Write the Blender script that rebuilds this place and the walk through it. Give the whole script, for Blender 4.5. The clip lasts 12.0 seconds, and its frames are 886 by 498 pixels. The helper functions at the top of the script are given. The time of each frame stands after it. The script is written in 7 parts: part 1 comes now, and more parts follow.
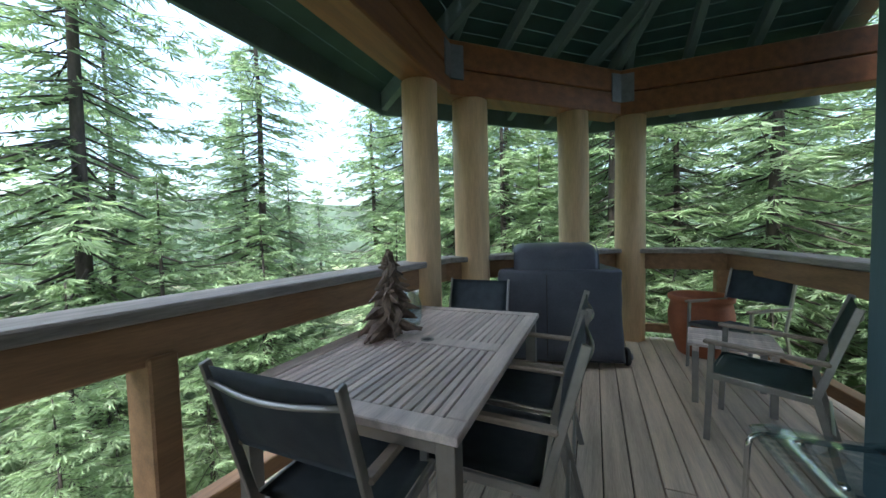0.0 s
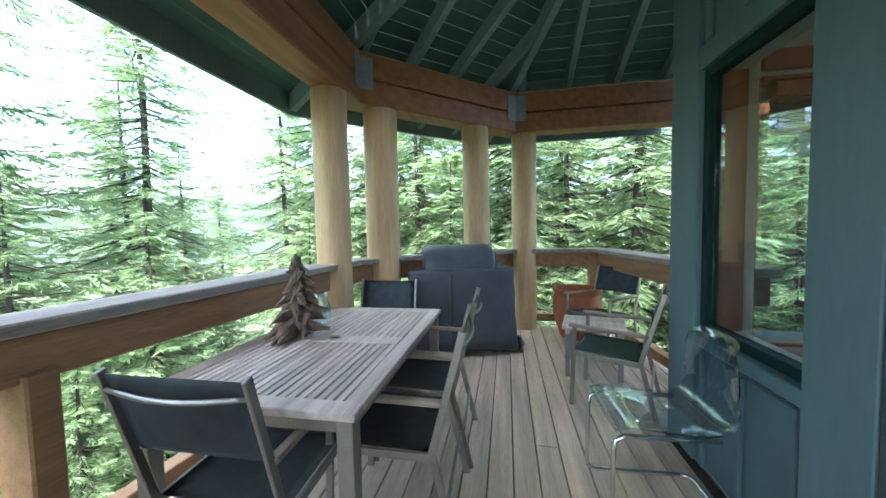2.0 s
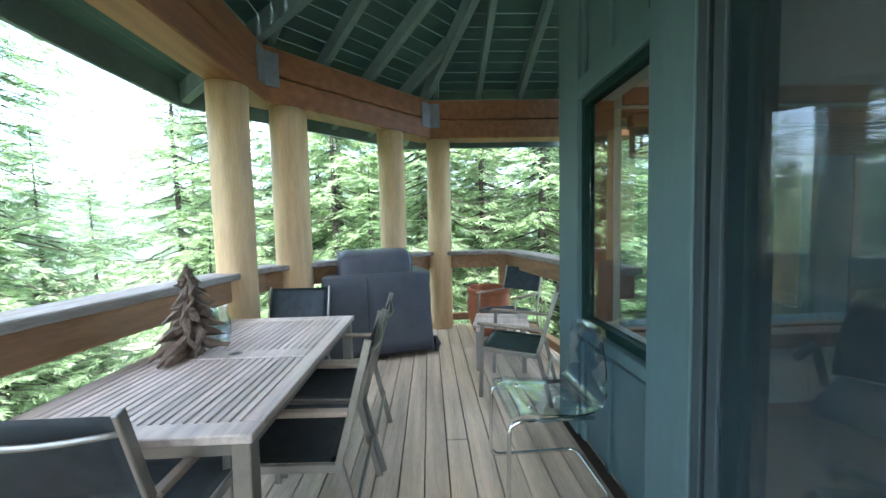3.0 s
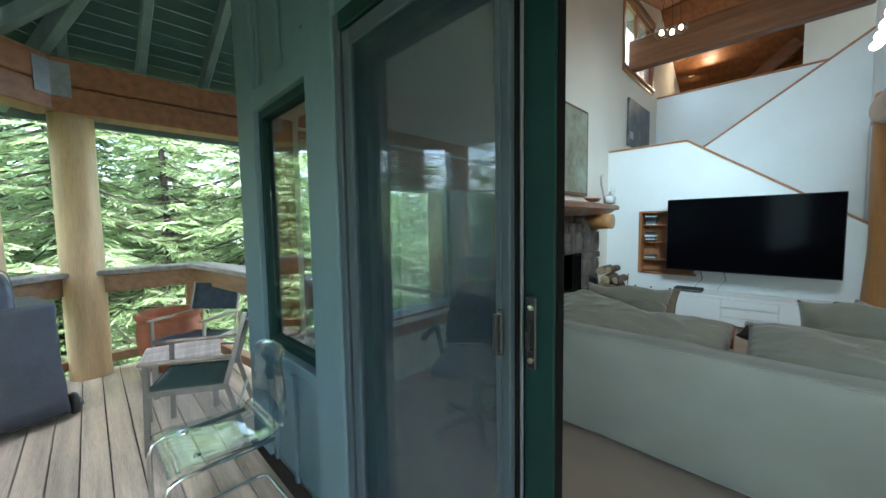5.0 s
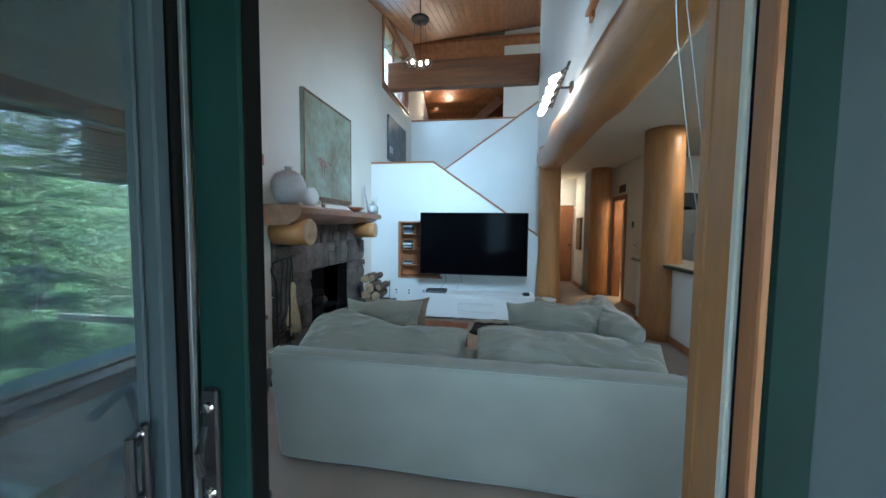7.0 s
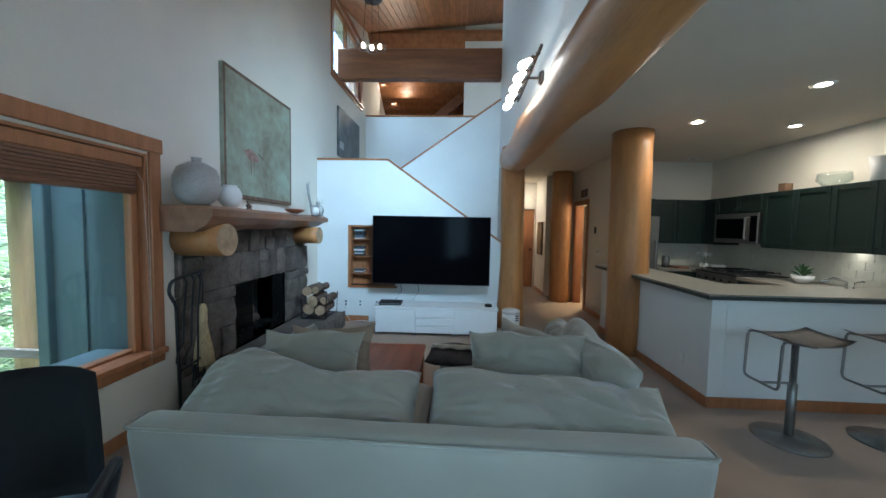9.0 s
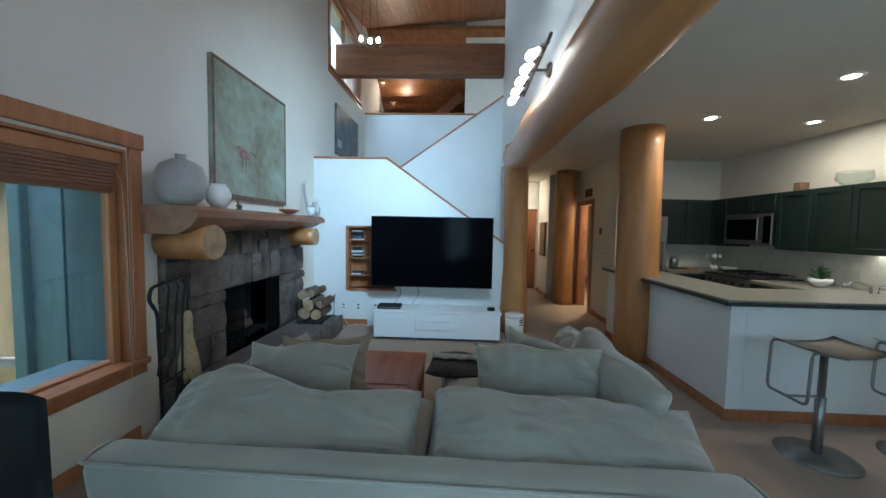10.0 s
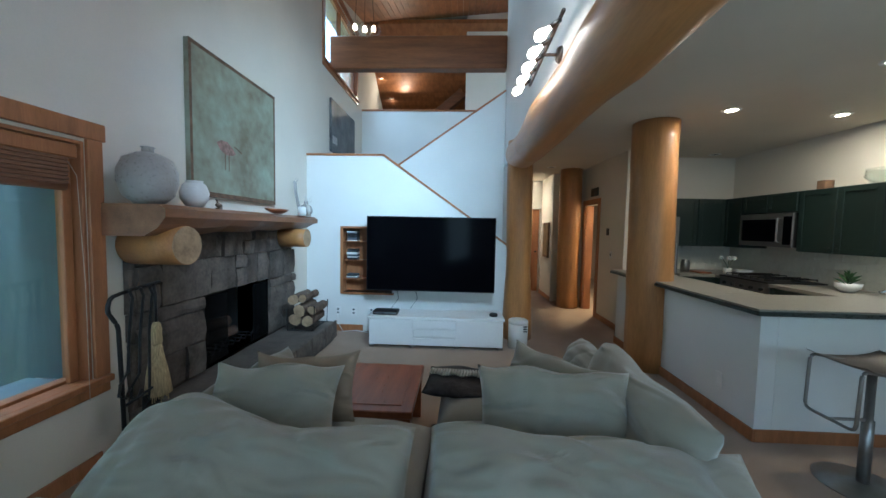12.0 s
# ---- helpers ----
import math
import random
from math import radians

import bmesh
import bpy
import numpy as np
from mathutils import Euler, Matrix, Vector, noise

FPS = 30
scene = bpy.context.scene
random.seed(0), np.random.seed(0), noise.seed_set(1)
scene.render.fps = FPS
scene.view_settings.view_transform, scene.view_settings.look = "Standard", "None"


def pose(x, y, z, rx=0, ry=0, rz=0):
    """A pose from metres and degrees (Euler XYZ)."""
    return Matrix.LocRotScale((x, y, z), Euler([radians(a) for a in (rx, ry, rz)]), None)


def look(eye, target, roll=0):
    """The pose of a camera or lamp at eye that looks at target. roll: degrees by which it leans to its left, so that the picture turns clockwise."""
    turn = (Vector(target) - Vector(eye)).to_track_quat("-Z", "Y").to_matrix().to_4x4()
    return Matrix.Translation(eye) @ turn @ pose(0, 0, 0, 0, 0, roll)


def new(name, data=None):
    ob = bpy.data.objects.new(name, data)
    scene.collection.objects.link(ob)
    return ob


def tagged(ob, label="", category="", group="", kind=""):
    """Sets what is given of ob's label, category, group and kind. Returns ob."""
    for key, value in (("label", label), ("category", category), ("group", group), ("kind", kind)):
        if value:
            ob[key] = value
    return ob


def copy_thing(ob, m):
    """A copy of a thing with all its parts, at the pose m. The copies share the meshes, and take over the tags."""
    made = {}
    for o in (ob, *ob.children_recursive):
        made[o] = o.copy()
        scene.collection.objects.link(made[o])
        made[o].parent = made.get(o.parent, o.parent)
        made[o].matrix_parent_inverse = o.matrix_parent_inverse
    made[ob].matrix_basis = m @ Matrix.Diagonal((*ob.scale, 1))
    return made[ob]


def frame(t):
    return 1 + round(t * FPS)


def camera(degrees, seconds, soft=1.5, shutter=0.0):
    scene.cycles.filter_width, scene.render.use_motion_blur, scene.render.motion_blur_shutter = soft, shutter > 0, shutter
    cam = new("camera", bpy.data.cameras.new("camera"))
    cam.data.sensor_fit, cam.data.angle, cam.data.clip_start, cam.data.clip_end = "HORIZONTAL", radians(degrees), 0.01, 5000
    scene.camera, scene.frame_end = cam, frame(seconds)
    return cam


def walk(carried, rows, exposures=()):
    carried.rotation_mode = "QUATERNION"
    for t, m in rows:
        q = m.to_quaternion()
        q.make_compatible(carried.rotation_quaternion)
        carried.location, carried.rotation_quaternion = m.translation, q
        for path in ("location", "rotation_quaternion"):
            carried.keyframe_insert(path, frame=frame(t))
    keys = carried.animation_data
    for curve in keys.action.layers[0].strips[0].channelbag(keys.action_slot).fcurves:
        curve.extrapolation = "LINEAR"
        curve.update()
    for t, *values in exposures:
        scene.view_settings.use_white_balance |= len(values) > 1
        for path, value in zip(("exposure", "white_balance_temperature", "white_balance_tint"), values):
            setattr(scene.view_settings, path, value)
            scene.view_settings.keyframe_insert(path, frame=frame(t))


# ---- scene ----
cam = camera(103.1, 12.0)

EXPOSURES = [(0.0, 2.75, 5900, 4), (1.0, 3.3, 5900, 4), (2.0, 3.8, 5850, 4), (2.7, 4.1, 5850, 4), (4.3, 4.35, 6000, 4), (5.0, 4.4, 6050, 4), (6.0, 4.55, 5550, 4),
             (6.5, 4.55, 5250, 4), (7.5, 4.42, 5200, 4), (9.5, 4.40, 5250, 5), (12.0, 4.40, 5300, 5)]
PATH = [
    (0, (0.98, -0.696, 1.151), (-0.855, -1.486, 1.055), -1.4),
    (0.5, (1.034, -0.657, 1.161), (-0.823, -1.393, 1.061), -1.4),
    (1, (1.087, -0.621, 1.167), (-0.802, -1.27, 1.065), -1.4),
    (1.5, (1.129, -0.582, 1.176), (-0.797, -1.11, 1.071), -1.4),
    (2, (1.157, -0.547, 1.189), (-0.808, -0.903, 1.078), -1.2),
    (2.5, (1.175, -0.502, 1.204), (-0.816, -0.655, 1.091), -1.1),
    (4.3, (1.3, -0.349, 1.29), (-0.475, 0.561, 1.153), -1.6),
    (4.5, (1.302, -0.319, 1.292), (-0.382, 0.752, 1.158), -1.4),
    (5, (1.322, -0.267, 1.313), (-0.084, 1.148, 1.172), -0.9),
    (5.5, (1.322, -0.197, 1.324), (0.243, 1.481, 1.187), -0.6),
    (6, (1.308, -0.12, 1.339), (0.542, 1.722, 1.205), -0.1),
    (6.5, (1.3, -0.052, 1.36), (0.795, 1.879, 1.231), 0.2),
    (7, (1.298, 0.032, 1.377), (0.986, 2.003, 1.251), 0.6),
    (7.5, (1.292, 0.149, 1.393), (1.126, 2.138, 1.271), 0.9),
    (9.5, (1.278, 0.633, 1.443), (1.193, 2.627, 1.326), 1.1),
    (10, (1.263, 0.706, 1.447), (1.177, 2.701, 1.329), 1.1),
    (10.5, (1.257, 0.776, 1.447), (1.173, 2.77, 1.329), 1.1),
    (11, (1.256, 0.854, 1.448), (1.171, 2.849, 1.33), 1.1),
    (11.5, (1.260, 0.916, 1.453), (1.171, 2.911, 1.334), 1.1),
    (12, (1.261, 0.965, 1.455), (1.173, 2.96, 1.338), 1.1),
]
walk(cam, [(t, look(eye, target, roll)) for t, eye, target, roll in PATH], EXPOSURES)

# ---- world and large lights ----
SUN_EL, SUN_AZ = radians(72), radians(95)
world = bpy.data.worlds.new("overcast_sky")
scene.world = world
world.use_nodes = True
wn = world.node_tree
sky = wn.nodes.new("ShaderNodeTexSky")
sky.sky_type, sky.sun_disc = "NISHITA", False
sky.sun_elevation, sky.sun_rotation = SUN_EL, SUN_AZ
sky.air_density, sky.dust_density, sky.ozone_density = 1.0, 6.0, 1.0
wn.nodes["Background"].inputs[1].default_value = 0.15
wn.links.new(sky.outputs[0], wn.nodes["Background"].inputs[0])
sun = new("sun", bpy.data.lights.new("sun", "SUN"))
sun.data.energy, sun.data.angle, sun.data.color = 1.5, radians(25), (1.0, 0.97, 0.93)
sun.matrix_world = look((0, 0, 20), (math.sin(SUN_AZ) * -8, math.cos(SUN_AZ) * -8, 20 - 8 * math.tan(SUN_EL)))


def area(name, at, to, w, h, watts, color):
    """Light of the sky or of a lamp that enters through an opening or a fitting, or an added fill."""
    ob = new(name, bpy.data.lights.new(name, "AREA"))
    ob.data.shape, ob.data.size, ob.data.size_y = "RECTANGLE", w, h
    ob.data.energy, ob.data.color = watts * 0.5, color
    ob.matrix_world = look(at, to)
    return ob


DAY = (0.62, 0.85, 1.0)
WARM = (1.0, 0.80, 0.55)
area("sky_door", (1.25, 0.60, 1.05), (1.25, 4.0, 1.2), 0.55, 1.9, 1.2, DAY)
area("sky_west_window", (-0.80, 1.84, 1.25), (2.0, 2.4, 1.2), 1.95, 1.15, 0.25, DAY)
area("sky_dining_window", (3.6, 0.68, 1.45), (3.6, 4.0, 0.9), 1.85, 1.2, 1.15, DAY)
area("sky_high_west", (-0.82, 7.15, 4.5), (2.0, 6.6, 3.4), 1.35, 0.85, 2.6, DAY)
# added fill aimed at the stair wall, replacing an unseen high daylight source
high = area("fill_high_east", (1.93, 2.08, 3.5), (0.7, 5.76, 1.9), 1.35, 0.95, 6.5, DAY)
high.data.spread = radians(80)
for n_, (x_, y_) in enumerate(((3.76, 4.41), (4.85, 4.52), (4.07, 3.44))):
    area("kitchen_lamp_%d" % n_, (x_, y_, 2.575), (x_, y_, 0), 0.11, 0.11, 0.95, (1.0, 0.84, 0.62))
area("cabinet_lamp", (5.16, 4.3, 1.25), (5.25, 4.3, 0), 0.12, 0.8, 0.13, (1.0, 0.88, 0.68))
area("hall_room_lamp", (4.0, 7.6, 2.5), (4.0, 7.6, 0), 0.2, 0.2, 6.0, (1.0, 0.80, 0.50))
# added fill for the dark hall, not a known lamp
area("hall_fill", (2.45, 8.7, 2.575), (2.45, 8.7, 0), 0.11, 0.11, 1.3, (1.0, 0.84, 0.62))
# warm fill added below the loft boards, no fitting belongs to it
area("loft_fill", (-0.2, 10.0, 4.6), (-0.2, 8.0, 5.2), 0.1, 0.1, 1.3, WARM)

# ---- materials ----
def mat(name, base, rough=0.6, metal=0.0, var=0.15, scale=6.0, stretch=(1, 1, 1), bump=0.1, fine=60.0, dark=None,
        spec=0.5, coat=0.0, island=0.0, obj=0.0, stain=0.0, sheen=0.0):
    """A surface with a coarse and a fine variation of tone, and relief."""
    m = bpy.data.materials.new(name)
    m.use_nodes = True
    n, l = m.node_tree.nodes, m.node_tree.links
    b = n["Principled BSDF"]
    tc, mp = n.new("ShaderNodeTexCoord"), n.new("ShaderNodeMapping")
    mp.inputs["Scale"].default_value = stretch
    l.new(tc.outputs["Object"], mp.inputs[0])
    big, small = n.new("ShaderNodeTexNoise"), n.new("ShaderNodeTexNoise")
    for t, s, d in ((big, scale, 4.0), (small, fine, 3.0)):
        t.inputs["Scale"].default_value, t.inputs["Detail"].default_value = s, d
        l.new(mp.outputs[0], t.inputs["Vector"])
    mix = n.new("ShaderNodeMix")
    mix.data_type = "FLOAT"
    mix.inputs[0].default_value = 0.35
    l.new(big.outputs[0], mix.inputs[2])
    l.new(small.outputs[0], mix.inputs[3])
    ramp = n.new("ShaderNodeValToRGB")
    d = dark or tuple(c * (1 - 2.2 * var) for c in base)
    li = tuple(min(1, c * (1 + 1.2 * var)) for c in base)
    ramp.color_ramp.elements[0].position, ramp.color_ramp.elements[0].color = 0.3, (*d, 1)
    ramp.color_ramp.elements[1].position, ramp.color_ramp.elements[1].color = 0.7, (*li, 1)
    l.new(mix.outputs[0], ramp.inputs[0])
    out = ramp.outputs[0]
    if island or obj:
        info = n.new("ShaderNodeNewGeometry") if island else n.new("ShaderNodeObjectInfo")
        hsv = n.new("ShaderNodeHueSaturation")
        mr = n.new("ShaderNodeMapRange")
        amount = island or obj
        mr.inputs[3].default_value, mr.inputs[4].default_value = 1 - amount, 1 + amount
        l.new(info.outputs["Random Per Island" if island else "Random"], mr.inputs[0])
        l.new(mr.outputs[0], hsv.inputs["Value"])
        l.new(out, hsv.inputs["Color"])
        out = hsv.outputs[0]
    l.new(out, b.inputs["Base Color"])
    rr = n.new("ShaderNodeMapRange")
    rr.inputs[3].default_value, rr.inputs[4].default_value = max(0.02, rough - 0.1), min(1, rough + 0.1)
    l.new(small.outputs[0], rr.inputs[0])
    l.new(rr.outputs[0], b.inputs["Roughness"])
    b.inputs["Metallic"].default_value = metal
    b.inputs["Specular IOR Level"].default_value = spec
    b.inputs["Coat Weight"].default_value = coat
    b.inputs["Sheen Weight"].default_value = sheen
    if bump:
        bp = n.new("ShaderNodeBump")
        bp.inputs["Strength"].default_value, bp.inputs["Distance"].default_value = bump, 0.01
        l.new(mix.outputs[0], bp.inputs["Height"])
        l.new(bp.outputs[0], b.inputs["Normal"])
    return m


def glow(name, color, strength):
    m = bpy.data.materials.new(name)
    m.use_nodes = True
    b = m.node_tree.nodes["Principled BSDF"]
    b.inputs["Base Color"].default_value = (*color, 1)
    b.inputs["Emission Color"].default_value = (*color, 1)
    b.inputs["Emission Strength"].default_value = strength
    return m


def clear(name, tint=(1, 1, 1), rough=0.0, ior=1.45, solid=False, gloss=0.05):
    """Window glass: clear with a mirror-like gloss that grows at a slant; solid: refracting plastic."""
    m = bpy.data.materials.new(name)
    m.use_nodes = True
    n, l = m.node_tree.nodes, m.node_tree.links
    b = n["Principled BSDF"]
    if solid:
        b.inputs["Base Color"].default_value, b.inputs["Roughness"].default_value = (*tint, 1), rough
        b.inputs["Transmission Weight"].default_value, b.inputs["IOR"].default_value = 1.0, ior
        return m
    tr, gl, mx, lw = (n.new("ShaderNodeBsdfTransparent"), n.new("ShaderNodeBsdfGlossy"), n.new("ShaderNodeMixShader"), n.new("ShaderNodeLayerWeight"))
    lw.inputs[0].default_value = 0.5
    pw, fr = n.new("ShaderNodeMath"), n.new("ShaderNodeMath")
    pw.operation, pw.inputs[1].default_value = "POWER", 4.0
    fr.operation, fr.inputs[1].default_value, fr.inputs[2].default_value = "MULTIPLY_ADD", 0.9, gloss
    l.new(lw.outputs["Facing"], pw.inputs[0])
    l.new(pw.outputs[0], fr.inputs[0])
    tr.inputs[0].default_value, gl.inputs["Roughness"].default_value = (*tint, 1), rough
    for a, c in ((fr, 0), (tr, 1), (gl, 2)):
        l.new(a.outputs[0], mx.inputs[c])
    l.new(mx.outputs[0], n["Material Output"].inputs[0])
    return m


M_TEAL = mat("teal_painted_siding", (0.092, 0.150, 0.166), 0.55, var=0.12, scale=3, fine=40, stretch=(1, 1, 0.2), bump=0.25)
M_GREEN = mat("dark_green_paint", (0.004, 0.026, 0.022), 0.6, var=0.12, scale=5, bump=0.1, spec=0.2)
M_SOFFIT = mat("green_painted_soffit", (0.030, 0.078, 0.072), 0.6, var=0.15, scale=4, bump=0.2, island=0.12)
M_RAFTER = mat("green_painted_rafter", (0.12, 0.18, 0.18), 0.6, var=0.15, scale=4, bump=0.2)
M_LOG = mat("peeled_log", (0.62, 0.44, 0.25), 0.5, var=0.14, scale=3.5, fine=30, stretch=(3, 3, 0.35), bump=0.25)
M_LOGIN = mat("varnished_log", (0.44, 0.205, 0.068), 0.38, var=0.14, scale=3.5, fine=30, stretch=(3, 3, 0.35), bump=0.2)
M_LOGY = mat("varnished_log_along", (0.44, 0.205, 0.068), 0.38, var=0.14, scale=3.5, fine=30, stretch=(3, 0.35, 3), bump=0.2)
M_BEAM = mat("stained_timber_beam", (0.235, 0.092, 0.034), 0.5, var=0.2, scale=3, fine=25, stretch=(0.4, 5, 5), bump=0.25)
M_RAIL = mat("cedar_rail_timber", (0.30, 0.17, 0.085), 0.6, var=0.2, scale=3, fine=25, stretch=(0.4, 5, 5), bump=0.3)
M_RAILCAP = mat("weathered_rail_cap", (0.30, 0.275, 0.25), 0.75, var=0.25, scale=4, fine=30, stretch=(0.4, 5, 5), bump=0.4)
M_DECK = mat("weathered_deck_plank", (0.55, 0.45, 0.345), 0.65, var=0.22, scale=3, fine=40, stretch=(0.3, 5, 5), bump=0.35, obj=0.16)
M_TEAK = mat("weathered_teak", (0.56, 0.48, 0.44), 0.6, var=0.18, scale=4, fine=40, stretch=(0.4, 6, 6), bump=0.25, obj=0.14)
M_TEAKARM = mat("pale_teak_arm", (0.27, 0.215, 0.17), 0.55, var=0.15, scale=6, bump=0.15)
M_STEEL = mat("brushed_steel", (0.30, 0.29, 0.275), 0.4, 0.9, var=0.06, scale=20, bump=0.03)
M_STEELP = mat("galvanised_plate", (0.22, 0.23, 0.25), 0.5, 0.6, var=0.1, scale=20, bump=0.05)
M_CHROME = mat("polished_chrome", (0.8, 0.8, 0.8), 0.12, 1.0, var=0.03, scale=10, bump=0.0)
M_SLING = mat("black_mesh_sling", (0.048, 0.060, 0.072), 0.55, var=0.2, scale=15, fine=300, bump=0.3)
M_SLINGB = mat("blue_grey_mesh_sling", (0.06, 0.085, 0.11), 0.5, var=0.2, scale=15, fine=300, bump=0.3)
M_SLINGG = mat("green_mesh_sling", (0.02, 0.055, 0.05), 0.55, var=0.2, scale=15, fine=300, bump=0.3)
M_COVER = mat("grey_vinyl_cover", (0.066, 0.076, 0.100), 0.45, var=0.15, scale=5, fine=60, bump=0.2)
M_BLACK = mat("black_plastic", (0.012, 0.012, 0.013), 0.4, var=0.1, scale=10, bump=0.05)
M_IRON = mat("black_wrought_iron", (0.018, 0.018, 0.018), 0.5, 0.4, var=0.2, scale=30, bump=0.2)
M_TERRA = mat("terracotta", (0.36, 0.12, 0.055), 0.7, var=0.15, scale=8, bump=0.2)
M_DRIFT = mat("grey_driftwood", (0.19, 0.135, 0.10), 0.75, var=0.35, scale=12, fine=60, bump=0.5, island=0.4)
M_WALL = mat("cream_wall_paint", (0.70, 0.64, 0.55), 0.75, var=0.03, scale=1.5, fine=120, bump=0.06)
M_STAIRW = mat("white_wall_paint", (0.74, 0.73, 0.70), 0.75, var=0.03, scale=1.5, fine=120, bump=0.06)
M_CEIL = mat("ceiling_paint", (0.66, 0.60, 0.50), 0.85, var=0.03, scale=1.5, fine=150, bump=0.1)
M_CARPET = mat("tan_carpet", (0.30, 0.195, 0.125), 0.95, var=0.10, scale=3, fine=350, bump=0.5, sheen=0.3)
M_FIR = mat("fir_trim", (0.38, 0.155, 0.06), 0.42, var=0.15, scale=4, fine=40, stretch=(4, 4, 0.5), bump=0.12)
M_FIRB = mat("fir_ceiling_board", (0.36, 0.14, 0.05), 0.45, var=0.18, scale=3, fine=30, stretch=(5, 0.4, 5), bump=0.15, island=0.15)
M_BLIND = mat("dark_wood_blind", (0.24, 0.115, 0.065), 0.5, var=0.2, scale=8, stretch=(6, 0.5, 6), bump=0.2, island=0.15)
M_SOFA = mat("sage_linen_upholstery", (0.262, 0.242, 0.196), 0.85, var=0.07, scale=3, fine=400, bump=0.25, sheen=0.4)
M_STONE = mat("grey_basalt_stone", (0.125, 0.100, 0.082), 0.85, var=0.32, scale=6, fine=35, bump=1.0, obj=0.25)
M_MORTAR = mat("dark_mortar", (0.075, 0.062, 0.05), 0.9, var=0.2, scale=12, bump=0.4)
M_HEARTH = mat("grey_hearth_stone", (0.125, 0.105, 0.09), 0.75, var=0.2, scale=5, fine=40, bump=0.5)
M_SOOT = mat("sooty_firebrick", (0.012, 0.011, 0.010), 0.9, var=0.3, scale=10, bump=0.3)
M_CERAM = mat("grey_glazed_ceramic", (0.36, 0.34, 0.32), 0.3, var=0.08, scale=5, bump=0.05)
M_CERAMW = mat("white_glazed_ceramic", (0.62, 0.60, 0.56), 0.35, var=0.06, scale=8, bump=0.08)
M_WHITE = mat("white_lacquer", (0.78, 0.77, 0.75), 0.3, var=0.02, scale=2, bump=0.02)
M_WHITEP = mat("white_plastic", (0.75, 0.74, 0.72), 0.5, var=0.03, scale=5, bump=0.03)
M_SCREEN = mat("black_glass_screen", (0.002, 0.002, 0.003), 0.12, var=0.1, scale=2, bump=0.0, spec=0.06)
M_TABLEW = mat("cherry_wood", (0.33, 0.11, 0.045), 0.32, var=0.15, scale=4, fine=30, stretch=(5, 0.6, 5), bump=0.1)
M_THROW = mat("dark_woven_throw", (0.045, 0.038, 0.038), 0.95, var=0.3, scale=30, fine=200, bump=0.6)
M_CREAM = mat("cream_wool", (0.55, 0.5, 0.42), 0.95, var=0.2, scale=40, fine=200, bump=0.6)
M_CAB = mat("dark_green_cabinet_paint", (0.009, 0.020, 0.016), 0.45, var=0.1, scale=4, bump=0.05)
M_COUNTER = mat("dark_stone_counter_edge", (0.035, 0.045, 0.04), 0.3, var=0.2, scale=20, bump=0.05)
M_COUNTERT = mat("grey_laminate_counter", (0.27, 0.25, 0.21), 0.35, var=0.08, scale=30, fine=200, bump=0.03)
M_TILE = mat("cream_wall_tile", (0.70, 0.66, 0.56), 0.3, var=0.04, scale=6, bump=0.03)
M_PAINT_A = mat("green_oil_painting", (0.26, 0.29, 0.22), 0.6, var=0.22, scale=3.2, fine=14, bump=0.3, dark=(0.165, 0.135, 0.085))
M_PAINT_B = mat("dark_oil_painting", (0.10, 0.10, 0.10), 0.5, var=0.5, scale=4, fine=20, bump=0.3, dark=(0.015, 0.016, 0.02))
M_BROWN = mat("brown_canvas_edge", (0.16, 0.09, 0.05), 0.7, var=0.3, scale=10, bump=0.2)
M_BARK = mat("spruce_bark", (0.05, 0.04, 0.032), 0.9, var=0.35, scale=6, fine=30, stretch=(2, 2, 0.5), bump=0.8)
M_NEEDLE = mat("spruce_needles", (0.165, 0.235, 0.125), 0.5, var=0.25, scale=0.5, fine=3, bump=0.0, island=0.4)
M_HILL = mat("distant_forest", (0.035, 0.058, 0.034), 0.95, var=0.4, scale=0.15, fine=1.2, stretch=(1, 1, 0.3), bump=0.6)
M_GROUND = mat("forest_floor", (0.07, 0.08, 0.035), 0.95, var=0.4, scale=0.4, fine=4, bump=0.5)
M_STRAW = mat("straw_broom", (0.52, 0.40, 0.22), 0.8, var=0.25, scale=40, stretch=(4, 4, 0.3), bump=0.5)
M_BARKLOG = mat("firewood_bark", (0.15, 0.10, 0.07), 0.9, var=0.35, scale=12, bump=0.7)
M_CUTLOG = mat("cut_wood_end", (0.42, 0.29, 0.17), 0.75, var=0.2, scale=14, bump=0.2)
M_RUBBER = mat("black_rubber_seal", (0.008, 0.008, 0.008), 0.9, var=0.1, scale=10, bump=0.05, spec=0.08)
M_BULB = glow("glowing_filament_bulb", (1.0, 0.84, 0.64), 1.6)
M_CAN = glow("recessed_lamp_lens", (1.0, 0.93, 0.80), 1.3)
M_GLASS = clear("window_glass", (0.86, 0.91, 0.91), gloss=0.14)
M_GLASSC = clear("clear_window_glass", (0.95, 0.97, 0.97), gloss=0.03)
M_ACRYL = clear("clear_acrylic", (0.86, 0.93, 0.96), 0.04, gloss=0.15)
M_GLASSW = clear("clear_glassware", (0.93, 0.96, 0.95), 0.0)
M_GREYF = mat("grey_aluminium_paint", (0.052, 0.070, 0.080), 0.6, 0.0, var=0.05, scale=6, bump=0.03, spec=0.2)
M_DECKUNDER = mat("dark_joist_timber", (0.05, 0.04, 0.03), 0.9, var=0.2, scale=5, bump=0.1)


